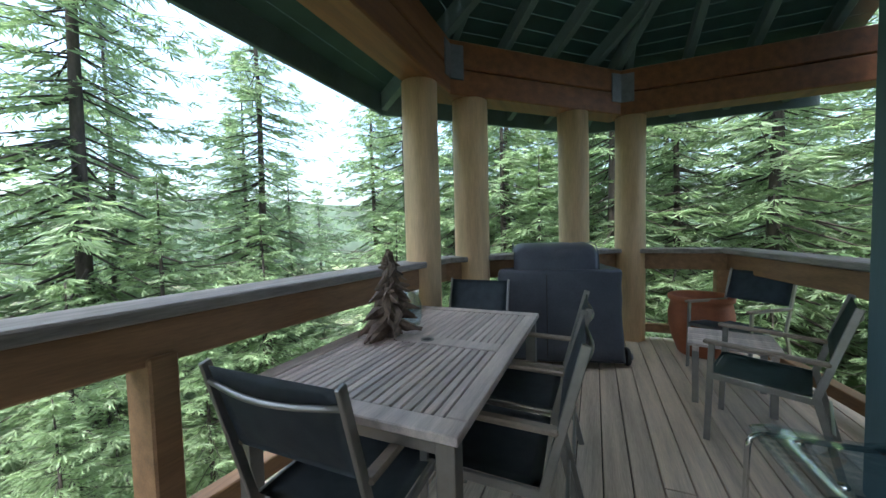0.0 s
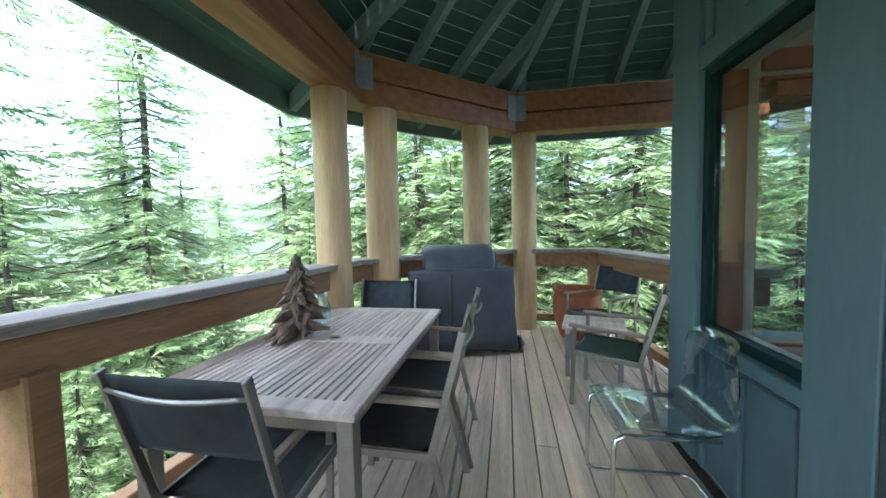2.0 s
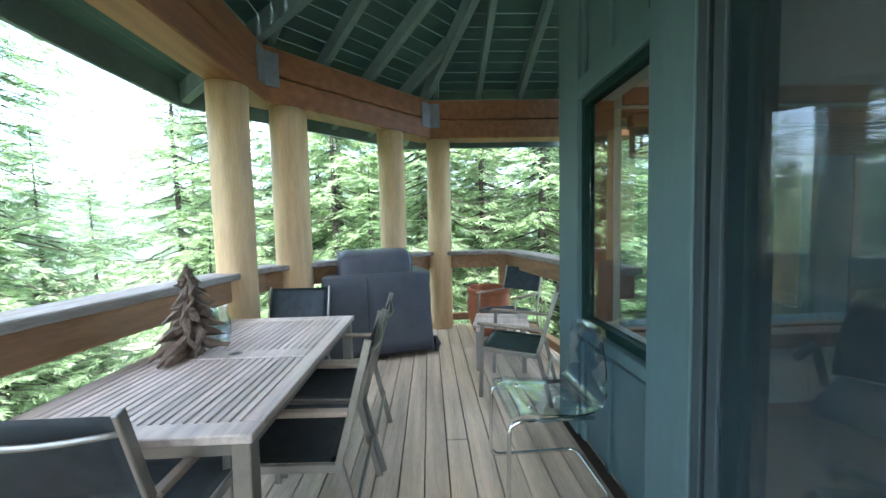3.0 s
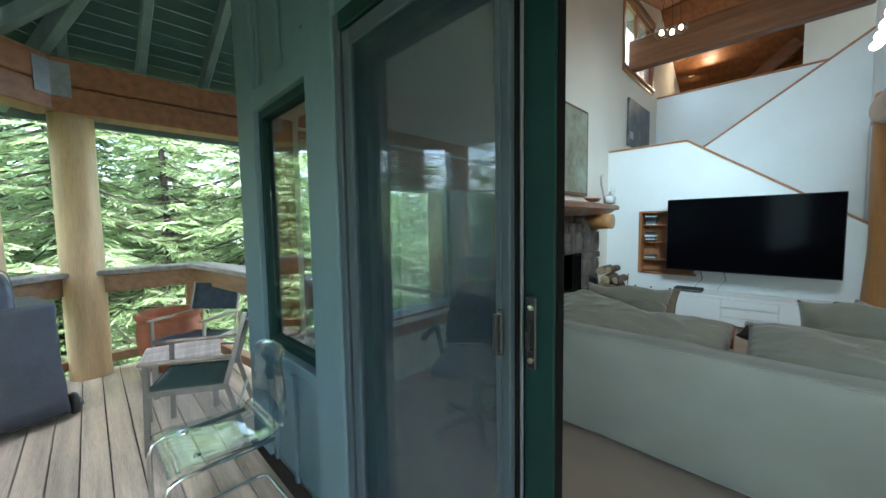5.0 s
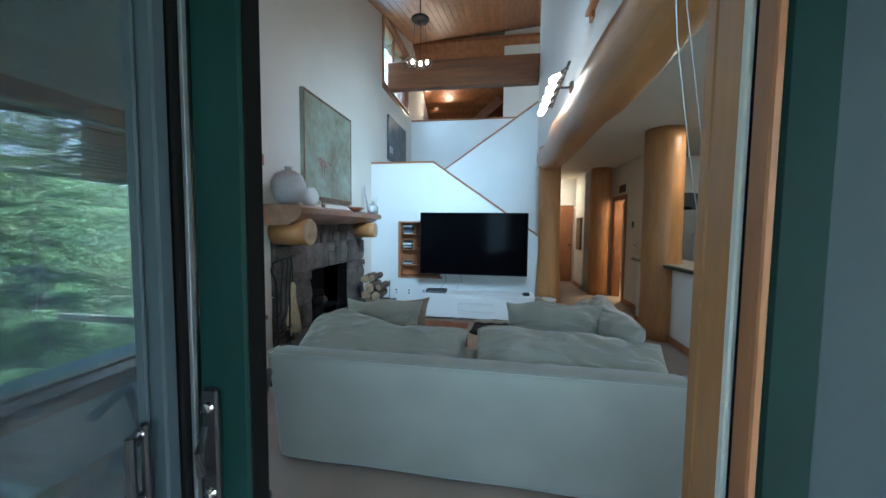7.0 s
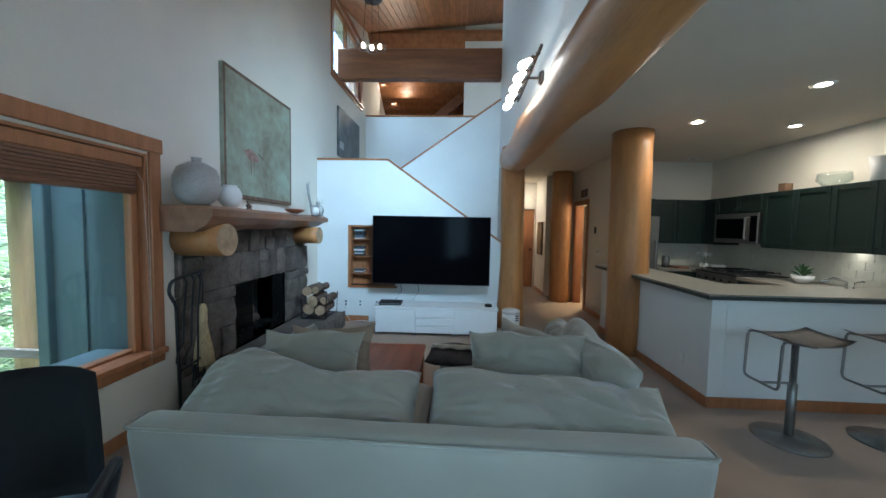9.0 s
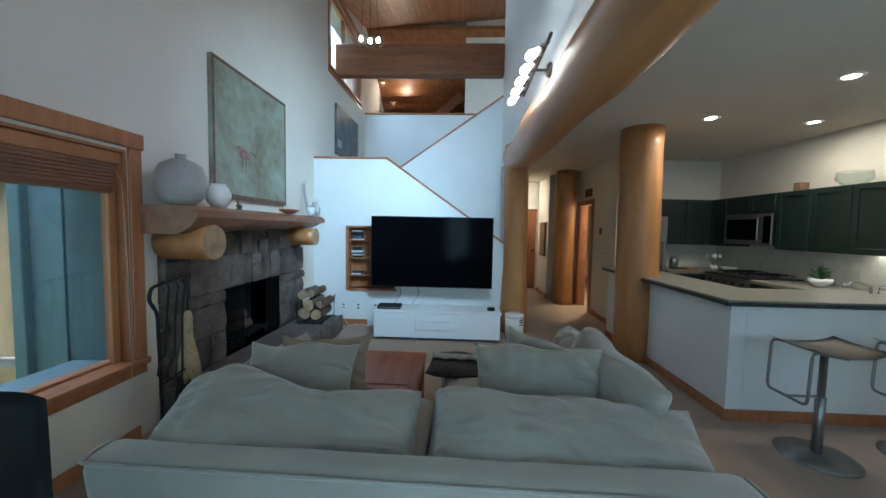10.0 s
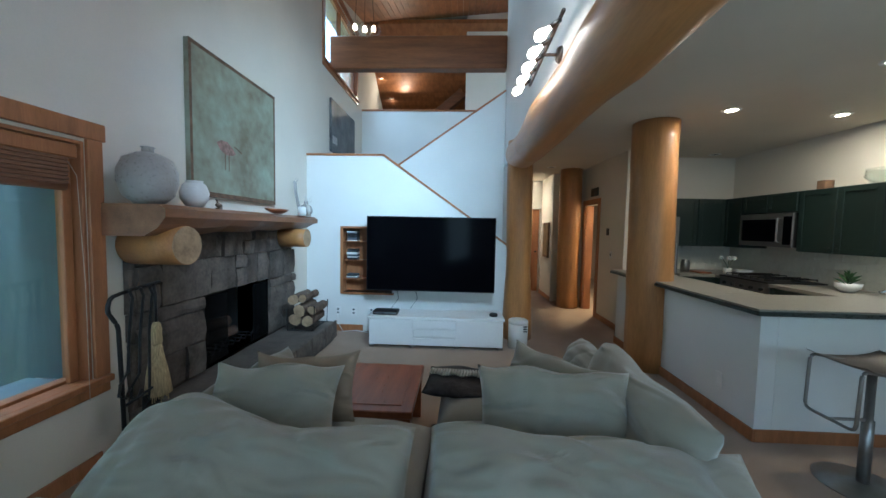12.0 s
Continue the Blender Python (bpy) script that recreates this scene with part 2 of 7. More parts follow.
def screen_mesh(name, tone, cover):
    """Fine insect mesh: mostly clear, partly grey thread."""
    m = bpy.data.materials.new(name)
    m.use_nodes = True
    n, l = m.node_tree.nodes, m.node_tree.links
    tr, df, mx = n.new("ShaderNodeBsdfTransparent"), n.new("ShaderNodeBsdfDiffuse"), n.new("ShaderNodeMixShader")
    df.inputs[0].default_value = (*tone, 1)
    mx.inputs[0].default_value = cover
    l.new(tr.outputs[0], mx.inputs[1])
    l.new(df.outputs[0], mx.inputs[2])
    l.new(mx.outputs[0], n["Material Output"].inputs[0])
    return m


M_MESH = screen_mesh("insect_mesh", (0.055, 0.078, 0.09), 0.25)
M_SPARK = screen_mesh("spark_mesh", (0.01, 0.01, 0.01), 0.6)
M_PILLB = mat("taupe_linen", (0.27, 0.21, 0.15), 0.9, var=0.08, scale=3, fine=400, bump=0.25)
M_MANT = mat("mantel_log", (0.27, 0.125, 0.06), 0.45, var=0.16, scale=3, fine=30, stretch=(4, 0.4, 4), bump=0.25)
M_BIRD = mat("rose_brown_paint", (0.30, 0.17, 0.14), 0.7, var=0.3, scale=20, bump=0.1)
M_BRONZE = mat("dark_bronze", (0.07, 0.05, 0.04), 0.35, 0.8, var=0.1, scale=20, bump=0.03)
M_LEAF = mat("plant_leaf", (0.05, 0.11, 0.035), 0.5, var=0.25, scale=20, bump=0.1)
M_STOOL = mat("taupe_seat_shell", (0.22, 0.18, 0.15), 0.4, var=0.1, scale=6, bump=0.1)
M_PAINT_C = mat("brown_oil_picture", (0.20, 0.12, 0.05), 0.6, var=0.5, scale=6, fine=20, bump=0.2, dark=(0.02, 0.03, 0.02))
M_BULBP = glow("glowing_pendant_bulb", (1.0, 0.78, 0.5), 1.8)


def leafy(m, share, tone):
    """Lets light pass through thin foliage."""
    n, l = m.node_tree.nodes, m.node_tree.links
    tl, mx = n.new("ShaderNodeBsdfTranslucent"), n.new("ShaderNodeMixShader")
    tl.inputs[0].default_value, mx.inputs[0].default_value = (*tone, 1), share
    l.new(n["Principled BSDF"].outputs[0], mx.inputs[1])
    l.new(tl.outputs[0], mx.inputs[2])
    l.new(mx.outputs[0], n["Material Output"].inputs[0])


leafy(M_NEEDLE, 0.45, (0.26, 0.38, 0.17))


def creased(m, depth):
    """Adds long soft creases, as in a loose linen cover, under the fine weave."""
    n, l = m.node_tree.nodes, m.node_tree.links
    tc, mp, wv, bp = (n.new("ShaderNodeTexCoord"), n.new("ShaderNodeMapping"), n.new("ShaderNodeTexNoise"), n.new("ShaderNodeBump"))
    mp.inputs["Scale"].default_value, mp.inputs["Rotation"].default_value = (3.5, 11.0, 5.0), (0.0, 0.0, 0.5)
    wv.inputs["Scale"].default_value, wv.inputs["Detail"].default_value, wv.inputs["Distortion"].default_value = 1.0, 2.0, 0.9
    wv.noise_type = "RIDGED_MULTIFRACTAL"
    bp.inputs["Strength"].default_value, bp.inputs["Distance"].default_value = 0.8, depth
    l.new(tc.outputs["Object"], mp.inputs[0])
    l.new(mp.outputs[0], wv.inputs["Vector"])
    l.new(wv.outputs[0], bp.inputs["Height"])
    fine = next(x for x in n if x.type == "BUMP" and x != bp)
    l.new(bp.outputs[0], fine.inputs["Normal"])


M_CUSH = mat("creased_linen_cover", (0.262, 0.240, 0.190), 0.85, var=0.09, scale=3, fine=400, bump=0.25, sheen=0.4)
creased(M_CUSH, 0.07)
creased(M_PILLB, 0.05)

# ---- mesh helpers ----
def part(name, bm, material, parent=None, label="", m=None, smooth=False):
    """Links a bmesh as one mesh object, at the pose m under parent."""
    me = bpy.data.meshes.new(name)
    bmesh.ops.recalc_face_normals(bm, faces=bm.faces)
    bm.to_mesh(me)
    bm.free()
    if smooth:
        me.shade_smooth()
    me.materials.append(material)
    ob = new(name, me)
    if parent:
        ob.parent = parent
    if m is not None:
        ob.matrix_basis = m
    if label:
        ob["label"] = label
    return ob


def empty(name, label, category, m=None, group="", kind=""):
    ob = new(name)
    if m is not None:
        ob.matrix_basis = m
    return tagged(ob, label, category, group, kind)


def box(x0, x1, y0, y1, z0, z1, bevel=0.0, bm=None, m=None, seg=1):
    """A box between two corners, its edges bevelled, added to bm."""
    own = bmesh.new()
    bmesh.ops.create_cube(own, size=1)
    for v in own.verts:
        v.co = Vector(((x0 + x1) / 2 + v.co.x * (x1 - x0), (y0 + y1) / 2 + v.co.y * (y1 - y0), (z0 + z1) / 2 + v.co.z * (z1 - z0)))
    if bevel:
        bmesh.ops.bevel(own, geom=own.edges[:], offset=bevel, segments=seg, profile=0.5, affect="EDGES")
    if m is not None:
        own.transform(m)
    return joined(own, bm)


def joined(own, bm):
    if bm is None:
        return own
    me = bpy.data.meshes.new("scratch")
    own.to_mesh(me)
    bm.from_mesh(me)
    bpy.data.meshes.remove(me)
    own.free()
    return bm


def lathe(profile, n=24, bm=None, m=None, cap=True):
    """A turned shape from (radius, height) pairs."""
    own = bmesh.new()
    rings = [[own.verts.new((r * math.cos(2 * math.pi * i / n), r * math.sin(2 * math.pi * i / n), z)) for i in range(n)] for r, z in profile]
    for a, b in zip(rings, rings[1:]):
        for i in range(n):
            own.faces.new((a[i], a[(i + 1) % n], b[(i + 1) % n], b[i]))
    if cap:
        for ring in (rings[0], rings[-1]):
            if (ring[0].co - ring[n // 2].co).length > 1e-4:
                own.faces.new(ring)
    bmesh.ops.remove_doubles(own, verts=own.verts, dist=1e-5)
    if m is not None:
        own.transform(m)
    return joined(own, bm)


def tube(points, r, n=8, bm=None, m=None, closed=False, wob=0.0):
    """A round bar along points; r: one radius or one for each point."""
    pts = [Vector(p) for p in points]
    rs = r if isinstance(r, (list, tuple)) else [r] * len(pts)
    own = bmesh.new()
    rings = []
    for i, p in enumerate(pts):
        a = pts[(i - 1) % len(pts)] if (i or closed) else p
        b = pts[(i + 1) % len(pts)] if (i < len(pts) - 1 or closed) else p
        d = (b - a).normalized()
        up = Vector((0, 0, 1)) if abs(d.z) < 0.9 else Vector((1, 0, 0))
        u = d.cross(up).normalized()
        w = u.cross(d)
        ring = []
        for k in range(n):
            t = 2 * math.pi * k / n
            q = rs[i] * (1 + (wob * noise.noise(p * 2.3 + Vector((math.cos(t), math.sin(t), 0))) if wob else 0))
            ring.append(own.verts.new(p + u * math.cos(t) * q + w * math.sin(t) * q))
        rings.append(ring)
    for a, b in zip(rings, rings[1:] + (rings[:1] if closed else [])):
        for k in range(n):
            own.faces.new((a[k], a[(k + 1) % n], b[(k + 1) % n], b[k]))
    if not closed:
        own.faces.new(rings[0])
        own.faces.new(rings[-1])
    if m is not None:
        own.transform(m)
    return joined(own, bm)


def prism(poly, h0, h1, axis="z", bm=None, m=None, bevel=0.0):
    """A flat outline pushed from h0 to h1 along an axis. For axis y the outline is (x, z), for x it is (y, z)."""
    own = bmesh.new()

    def at(p, h):
        return {"z": (p[0], p[1], h), "y": (p[0], h, p[1]), "x": (h, p[0], p[1])}[axis]
    lo, hi = [own.verts.new(at(p, h0)) for p in poly], [own.verts.new(at(p, h1)) for p in poly]
    own.faces.new(lo), own.faces.new(hi)
    for i in range(len(poly)):
        j = (i + 1) % len(poly)
        own.faces.new((lo[i], lo[j], hi[j], hi[i]))
    if bevel:
        bmesh.ops.bevel(own, geom=own.edges[:], offset=bevel, segments=2, profile=0.5, affect="EDGES")
    if m is not None:
        own.transform(m)
    return joined(own, bm)


def bar(a, b, w, h, bm=None, bevel=0.0):
    """A squared bar of width w and height h from a to b."""
    a, b = Vector(a), Vector(b)
    d = b - a
    rot = d.to_track_quat("X", "Z").to_matrix().to_4x4()
    return box(0, d.length, -w / 2, w / 2, -h / 2, h / 2, bevel, bm, Matrix.Translation(a) @ rot)


def structure(name, bm, material, label="", category="", smooth=False):
    return tagged(part(name, bm, material, None, "", None, smooth), label or name.replace("_", " "), category or name.split("_")[0], "", "structure")


def wall_y(y0, y1, x0, x1, z0, z1, holes, bm=None):
    """A wall along x between y0 and y1, with holes (x0, x1, z0, z1)."""
    bm = bm or bmesh.new()
    xs = x0
    for a, b, c, d in sorted(holes):
        if a > xs:
            box(xs, a, y0, y1, z0, z1, 0, bm)
        if c > z0:
            box(a, b, y0, y1, z0, c, 0, bm)
        if d < z1:
            box(a, b, y0, y1, d, z1, 0, bm)
        xs = b
    if xs < x1:
        box(xs, x1, y0, y1, z0, z1, 0, bm)
    return bm


def wall_x(x0, x1, y0, y1, z0, z1, holes, bm=None):
    own = wall_y(x0, x1, y0, y1, z0, z1, holes)
    for v in own.verts:
        v.co = Vector((v.co.y, v.co.x, v.co.z))
    return joined(own, bm)

# ---- plan, in metres: indoor floor at 0, deck lower ----
ZD = -0.12
EXT_Y, INT_Y = 0.49, 0.67          # front wall, outer and inner face
EXT_X, INT_X = -1.22, -0.845       # west wall, outer and inner face
RW_X = 1.95                        # tall wall over the log beam
CORNERS = [Vector((3.2, -2.50, 0)), Vector((-2.06, -2.03, 0)), Vector((-3.55, -0.5, 0)), Vector((-3.55, 0.62, 0)), Vector((-1.22, 0.93, 0))]
RAIL_Z = 0.925
BEAM_Z0, BEAM_Z1 = 2.38, 2.86


def ceil_z(x, y):
    return 3.45 + 0.27 * y + 0.08 * (x + 0.845)


# floor indoors
structure("floor", box(INT_X - 0.1, 7.2, INT_Y - 0.02, 12.0, -0.30, 0.0), M_CARPET, "tan looped wall-to-wall carpet", "carpet")
# front wall, with the corner window and the sliding door
front = wall_y(EXT_Y + 0.03, INT_Y, EXT_X + 0.02, 6.2, -0.3, 4.3, [(-0.93, -0.215, 0.62, 1.97), (0.06, 1.70, -0.3, 2.10), (2.60, 4.60, 0.80, 2.10)])
structure("wall_south", front, M_WALL, "cream painted front wall inside", "wall")
# west wall, with the living-room window and the high window
west = wall_x(EXT_X + 0.02, INT_X, INT_Y, 12.0, -0.3, 7.0, [(0.672, 2.87, 0.53, 1.90), (3.71, 4.70, 0.26, 0.97), (6.40, 8.05, 3.98, 5.20)])
structure("wall_west", west, M_WALL, "cream painted tall wall with two windows", "wall")
# north and east closing walls
structure("wall_north", box(INT_X - 0.3, 7.2, 12.0, 12.2, -0.3, 7.2), M_WALL, "cream painted back wall", "wall")
structure("wall_east", box(7.0, 7.2, INT_Y, 12.0, -0.3, 7.2), M_WALL, "cream painted end wall", "wall")
structure("wall_divider", wall_x(RW_X, RW_X + 0.14, INT_Y, 6.66, 2.45, 7.0, [(1.35, 2.80, 2.98, 4.0)]), M_STAIRW, "white tall wall above the log beam", "wall")
# stair walls with fir caps
STAIR_F = [(INT_X, 0), (1.93, 0), (1.93, 1.22), (0.22, 2.42), (INT_X, 2.42)]
stair_front = bmesh.new()
for a, b, c, d in ((INT_X, -0.34, 0, 2.42), (-0.34, 0.35, 0, 0.55), (0.35, 1.93, 0, 1.2)):
    box(a, b, 5.76, 5.88, c, d, 0, stair_front)
prism([(-0.34, 1.43), (0.35, 1.43), (0.35, 2.33), (0.22, 2.42), (-0.34, 2.42)], 5.76, 5.88, "y", stair_front)
prism([(0.35, 1.2), (1.93, 1.2), (1.93, 1.22), (0.35, 2.33)], 5.76, 5.88, "y", stair_front)
wf = structure("wall_stair_front", stair_front, M_STAIRW, "white stair wall with a stepped slanting top", "wall")
wr = structure("wall_stair_rear", prism([(-0.845, 0), (1.95, 0), (1.95, 3.60), (0.10, 2.31), (-0.845, 2.31)], 6.60, 6.72, "y"), M_STAIRW, "white rear stair wall with a rising top", "wall")
cap = bmesh.new()
bar((INT_X, 5.82, 2.432), (0.225, 5.82, 2.432), 0.15, 0.028, cap, 0.004)
bar((0.215, 5.82, 2.436), (1.93, 5.82, 1.236), 0.15, 0.028, cap, 0.004)
structure("trim_stair_front", cap, M_FIR, "fir cap on the stair wall", "trim")
cap = bmesh.new()
bar((0.10, 6.66, 2.324), (1.95, 6.66, 3.614), 0.15, 0.028, cap, 0.004)
structure("trim_stair_rear", cap, M_FIR, "fir cap on the rising stair wall", "trim")
structure("floor_landing", box(INT_X, 0.25, 5.88, 8.49, 1.45, 1.55), M_CARPET, "carpeted stair landing", "landing")
# loft
structure("wall_loft", box(INT_X, 2.6, 8.49, 8.62, 0, 3.90), M_STAIRW, "pale half-wall of the loft", "wall")
structure("trim_loft", box(INT_X, 2.6, 8.46, 8.65, 3.90, 3.93, 0.005), M_FIR, "fir cap on the loft wall", "trim")
structure("floor_loft", box(INT_X, 7.0, 8.62, 12.0, 2.75, 2.9), M_CARPET, "loft floor", "floor")
structure("wall_loft_right", box(1.34, 2.8, 8.75, 8.9, 3.0, 7.0), M_WALL, "pale upper wall beside the loft", "wall")
boards = bmesh.new()
for i in range(18):
    box(INT_X, 1.34, 11.2, 11.23, 2.9 + i * 0.13, 2.9 + i * 0.13 + 0.125, 0.004, boards)
structure("wall_loft_wood", boards, M_FIRB, "fir boarded loft wall", "wall")
# kitchen and hall walls
structure("wall_kitchen_north", box(3.745, 5.5, 6.55, 6.70, 0, 2.6), M_WALL, "cream kitchen back wall", "wall")
structure("wall_kitchen_east", box(5.42, 5.56, 2.2, 6.70, 0, 2.6), M_WALL, "cream kitchen side wall", "wall")
structure("wall_dining_east", box(5.56, 5.70, INT_Y, 2.35, 0, 2.6), M_WALL, "cream side wall", "wall")
structure("wall_hall", wall_x(3.60, 3.74, 6.05, 10.0, 0, 2.6, [(7.02, 7.62, 0, 1.92)]), M_WALL, "cream hall wall with an open doorway", "wall")
structure("wall_hall_left", box(2.02, 2.16, 6.05, 10.4, 0, 2.6), M_WALL, "cream hall side wall", "wall")
structure("wall_hall_stub", box(3.16, 3.6, 8.25, 9.2, 0, 2.6), M_WALL, "cream wall stub in the hall", "wall")
structure("wall_hall_end", wall_y(9.35, 9.5, 2.1, 3.7, 0, 2.6, [(2.45, 3.16, 0, 1.95)]), M_WALL, "cream hall end wall", "wall")
structure("wall_hall_dark", box(2.3, 3.3, 9.62, 9.7, 0, 2.2), M_FIR, "brown wood behind the hall door", "wall")
structure("wall_side_room", box(4.3, 4.42, 6.75, 8.6, 0, 2.6), M_WALL, "cream side room wall", "wall")
# ceilings
structure("ceiling_kitchen", box(RW_X + 0.02, 7.0, INT_Y, 10.4, 2.6, 2.75), M_CEIL, "cream flat kitchen ceiling", "ceiling")
ceil = bmesh.new()
NB = 30
for i in range(NB):
    xa = INT_X - 0.2 + i * 0.115
    vs = []
    for dz in (0, 0.1):
        for x, y in ((xa + 0.003, 0.3), (xa + 0.112, 0.3), (xa + 0.112, 8.75), (xa + 0.003, 8.75)):
            vs.append(ceil.verts.new((x, y, ceil_z(x, y) + dz)))
    for f in ((0, 1, 2, 3), (4, 5, 6, 7), (0, 1, 5, 4), (1, 2, 6, 5), (2, 3, 7, 6), (3, 0, 4, 7)):
        ceil.faces.new([vs[k] for k in f])
structure("ceiling_boards", ceil, M_FIRB, "sloping fir board ceiling", "ceiling")
structure("ceiling_cover", prism([(INT_X - 0.4, 0.2), (7.2, 0.2), (7.2, 12.2), (INT_X - 0.4, 12.2)], 7.05, 7.2), M_CEIL, "upper roof cover", "ceiling")
tie = box(INT_X, RW_X, 6.62, 6.80, 3.96, 4.46, 0.015)
structure("beam_tie", tie, M_BEAM, "large stained timber tie beam", "beam")
loft = bmesh.new()
for i in range(26):
    ya, yb = 8.6 + i * 0.105, 8.6 + i * 0.105 + 0.10
    za, zb = 5.75 - 0.60 * (ya - 8.6), 5.75 - 0.60 * (yb - 8.6)
    vs = [loft.verts.new((x, y, z + dz)) for dz in (0, 0.08) for x, y, z in ((INT_X - 0.1, ya, za), (2.8, ya, za), (2.8, yb, zb), (INT_X - 0.1, yb, zb))]
    for f in ((0, 1, 2, 3), (4, 5, 6, 7), (0, 1, 5, 4), (1, 2, 6, 5), (2, 3, 7, 6), (3, 0, 4, 7)):
        loft.faces.new([vs[k] for k in f])
structure("ceiling_loft", loft, M_FIRB, "fir boards sloping down over the loft", "ceiling")
structure("beam_loft_brace", bar((-0.3, 10.3, 3.6), (1.3, 10.0, 4.85), 0.18, 0.24, None, 0.01), M_BEAM, "slanting stained timber in the loft", "beam")


def log_post(name, x, y, z0, z1, r, material, flare=0.0, label="", seed=0.0):
    pts, rs = [], []
    n = 14
    for i in range(n + 1):
        t = i / n
        pts.append((x + 0.012 * math.sin(seed + 3 * t), y + 0.012 * math.cos(seed * 2 + 2.5 * t), z0 + (z1 - z0) * t))
        rs.append(r * (1 + flare * max(0, 0.35 - t) / 0.35 + 0.02 * math.sin(seed * 3 + 7 * t)))
    return structure(name, tube(pts, rs, 22, wob=0.05), material, label, "log post", True)


log_post("column_living", 2.06, 5.74, 0, 2.62, 0.165, M_LOGIN, 0.25, "flared varnished log post carrying the beam", 1)
log_post("column_kitchen", 3.32, 4.82, 0, 2.6, 0.222, M_LOGIN, 0.0, "thick varnished log column through the counter", 2)
log_post("column_hall", 3.36, 7.75, 0, 2.6, 0.20, M_LOGIN, 0.0, "varnished log column in the hall", 3)
bp = [(2.05, 0.67 + i * 0.43, 2.42 + 0.015 * math.sin(i)) for i in range(12)]
bp[-1] = (2.05, 5.72, 2.45)
structure("beam_log", tube(bp, [0.20 + 0.012 * math.sin(i * 1.7) for i in range(12)], 24, wob=0.06), M_LOGY, "long varnished log beam under the tall wall", "log beam", True)

# ---- deck ----
ground = bmesh.new()
gs = 40
gv = [[ground.verts.new((-400 + 800 * i / gs, -400 + 800 * j / gs, -4.2 - 0.02 * max(0, 40 - abs(-400 + 800 * j / gs)))) for j in range(gs + 1)] for i in range(gs + 1)]
for i in range(gs):
    for j in range(gs):
        ground.faces.new((gv[i][j], gv[i + 1][j], gv[i + 1][j + 1], gv[i][j + 1]))
structure("ground", ground, M_GROUND, "mossy forest floor below the deck", "ground")


def in_deck(x, y):
    if y < -2.12 or y > EXT_Y + 0.5:
        return False
    d1 = Vector((-1.47, 1.52)).normalized()
    if (x + 2.08) * d1.y - (y + 2.12) * d1.x < -0.05:
        return False
    return x > -3.68


# rails along the outline
def rail_run(a, b, name, trim=0.0):
    d = (b - a).normalized()
    nrm = Vector((-d.y, d.x, 0))
    th = empty(name, "cedar timber deck railing with a weathered cap and posts", "railing", None, "deck railings")
    part("cap", bar(a + Vector((0, 0, RAIL_Z - 0.035)), b + Vector((0, 0, RAIL_Z - 0.035)), 0.26, 0.05, None, 0.008), M_RAILCAP, th, "grey weathered cap board")
    part("top_beam", bar(a + Vector((0, 0, RAIL_Z - 0.15)), b + Vector((0, 0, RAIL_Z - 0.15)), 0.14, 0.17, None, 0.008), M_RAIL, th)
    part("bottom_rail", bar(a + Vector((0, 0, ZD + 0.14)), b + Vector((0, 0, ZD + 0.14)), 0.09, 0.09, None, 0.006), M_RAIL, th)
    return th


rails = []
for i in range(len(CORNERS) - 1):
    rails.append(rail_run(CORNERS[i], CORNERS[i + 1], "deck_railing"))
for x in (0.22, 2.2):
    part("post", box(x - 0.05, x + 0.05, -2.225 - 0.089 * (x - 0.2) - 0.08, -2.225 - 0.089 * (x - 0.2) + 0.08, ZD, RAIL_Z - 0.20, 0.008), M_RAIL, rails[0])
part("post", box(-3.64, -3.50, 0.48, 0.62, ZD, RAIL_Z - 0.20, 0.008), M_RAIL, rails[2])

# log posts of the porch
for k, (x, y, r) in enumerate(((-1.70, -2.02, 0.150), (-2.30, -1.80, 0.165), (-3.12, -0.90, 0.16), (-3.55, -0.31, 0.155))):
    log_post("porch_post_%d" % (k + 1), x, y, -4.3, BEAM_Z0, r, M_LOG, 0.0, "peeled pale log porch post with drying cracks", k + 4)
log_post("porch_post_5", 2.6, -2.02, -4.3, BEAM_Z0, 0.16, M_LOG, 0.0, "peeled pale log porch post", 9)
# stacked beams
# first run goes on unseen to x 9.1, lengthened to shade the front wall
BC = [Vector((9.1, -2.0, 0)), Vector((-2.05, -2.0, 0)), Vector((-3.52, -0.48, 0)), Vector((-3.52, 2.5, 0))]
for i in range(3):
    b = bmesh.new()
    ext = (BC[i + 1] - BC[i]).normalized() * 0.06
    for z0, z1 in ((BEAM_Z0, 2.61), (2.62, BEAM_Z1)):
        bar(BC[i] + Vector((0, 0, (z0 + z1) / 2)), BC[i + 1] + ext + Vector((0, 0, (z0 + z1) / 2)), 0.27, z1 - z0, b, 0.012)
    structure("beam_porch_%d" % (i + 1), b, M_BEAM, "stacked stained timber porch beam", "beam")
for i in (1, 2):
    c, a, b = BC[i], (BC[i - 1] - BC[i]).normalized(), (BC[i + 1] - BC[i]).normalized()
    inn = (a + b).normalized()
    th = empty("steel_plate", "grey steel plate joining two porch beams", "steel plate", None, "beam plates")
    for k, d in enumerate((a, b)):
        side = Vector((-d.y, d.x, 0))
        side = side if side.dot(inn) > 0 else -side
        base = c + side * 0.140 + d * 0.055
        part("plate", bar(base + Vector((0, 0, 2.66)), base + d * 0.13 + Vector((0, 0, 2.66)), 0.012, 0.30, None, 0.002), M_STEELP, th)

# porch roof: three sloping faces with boards and rafters
SLOPE = 0.42


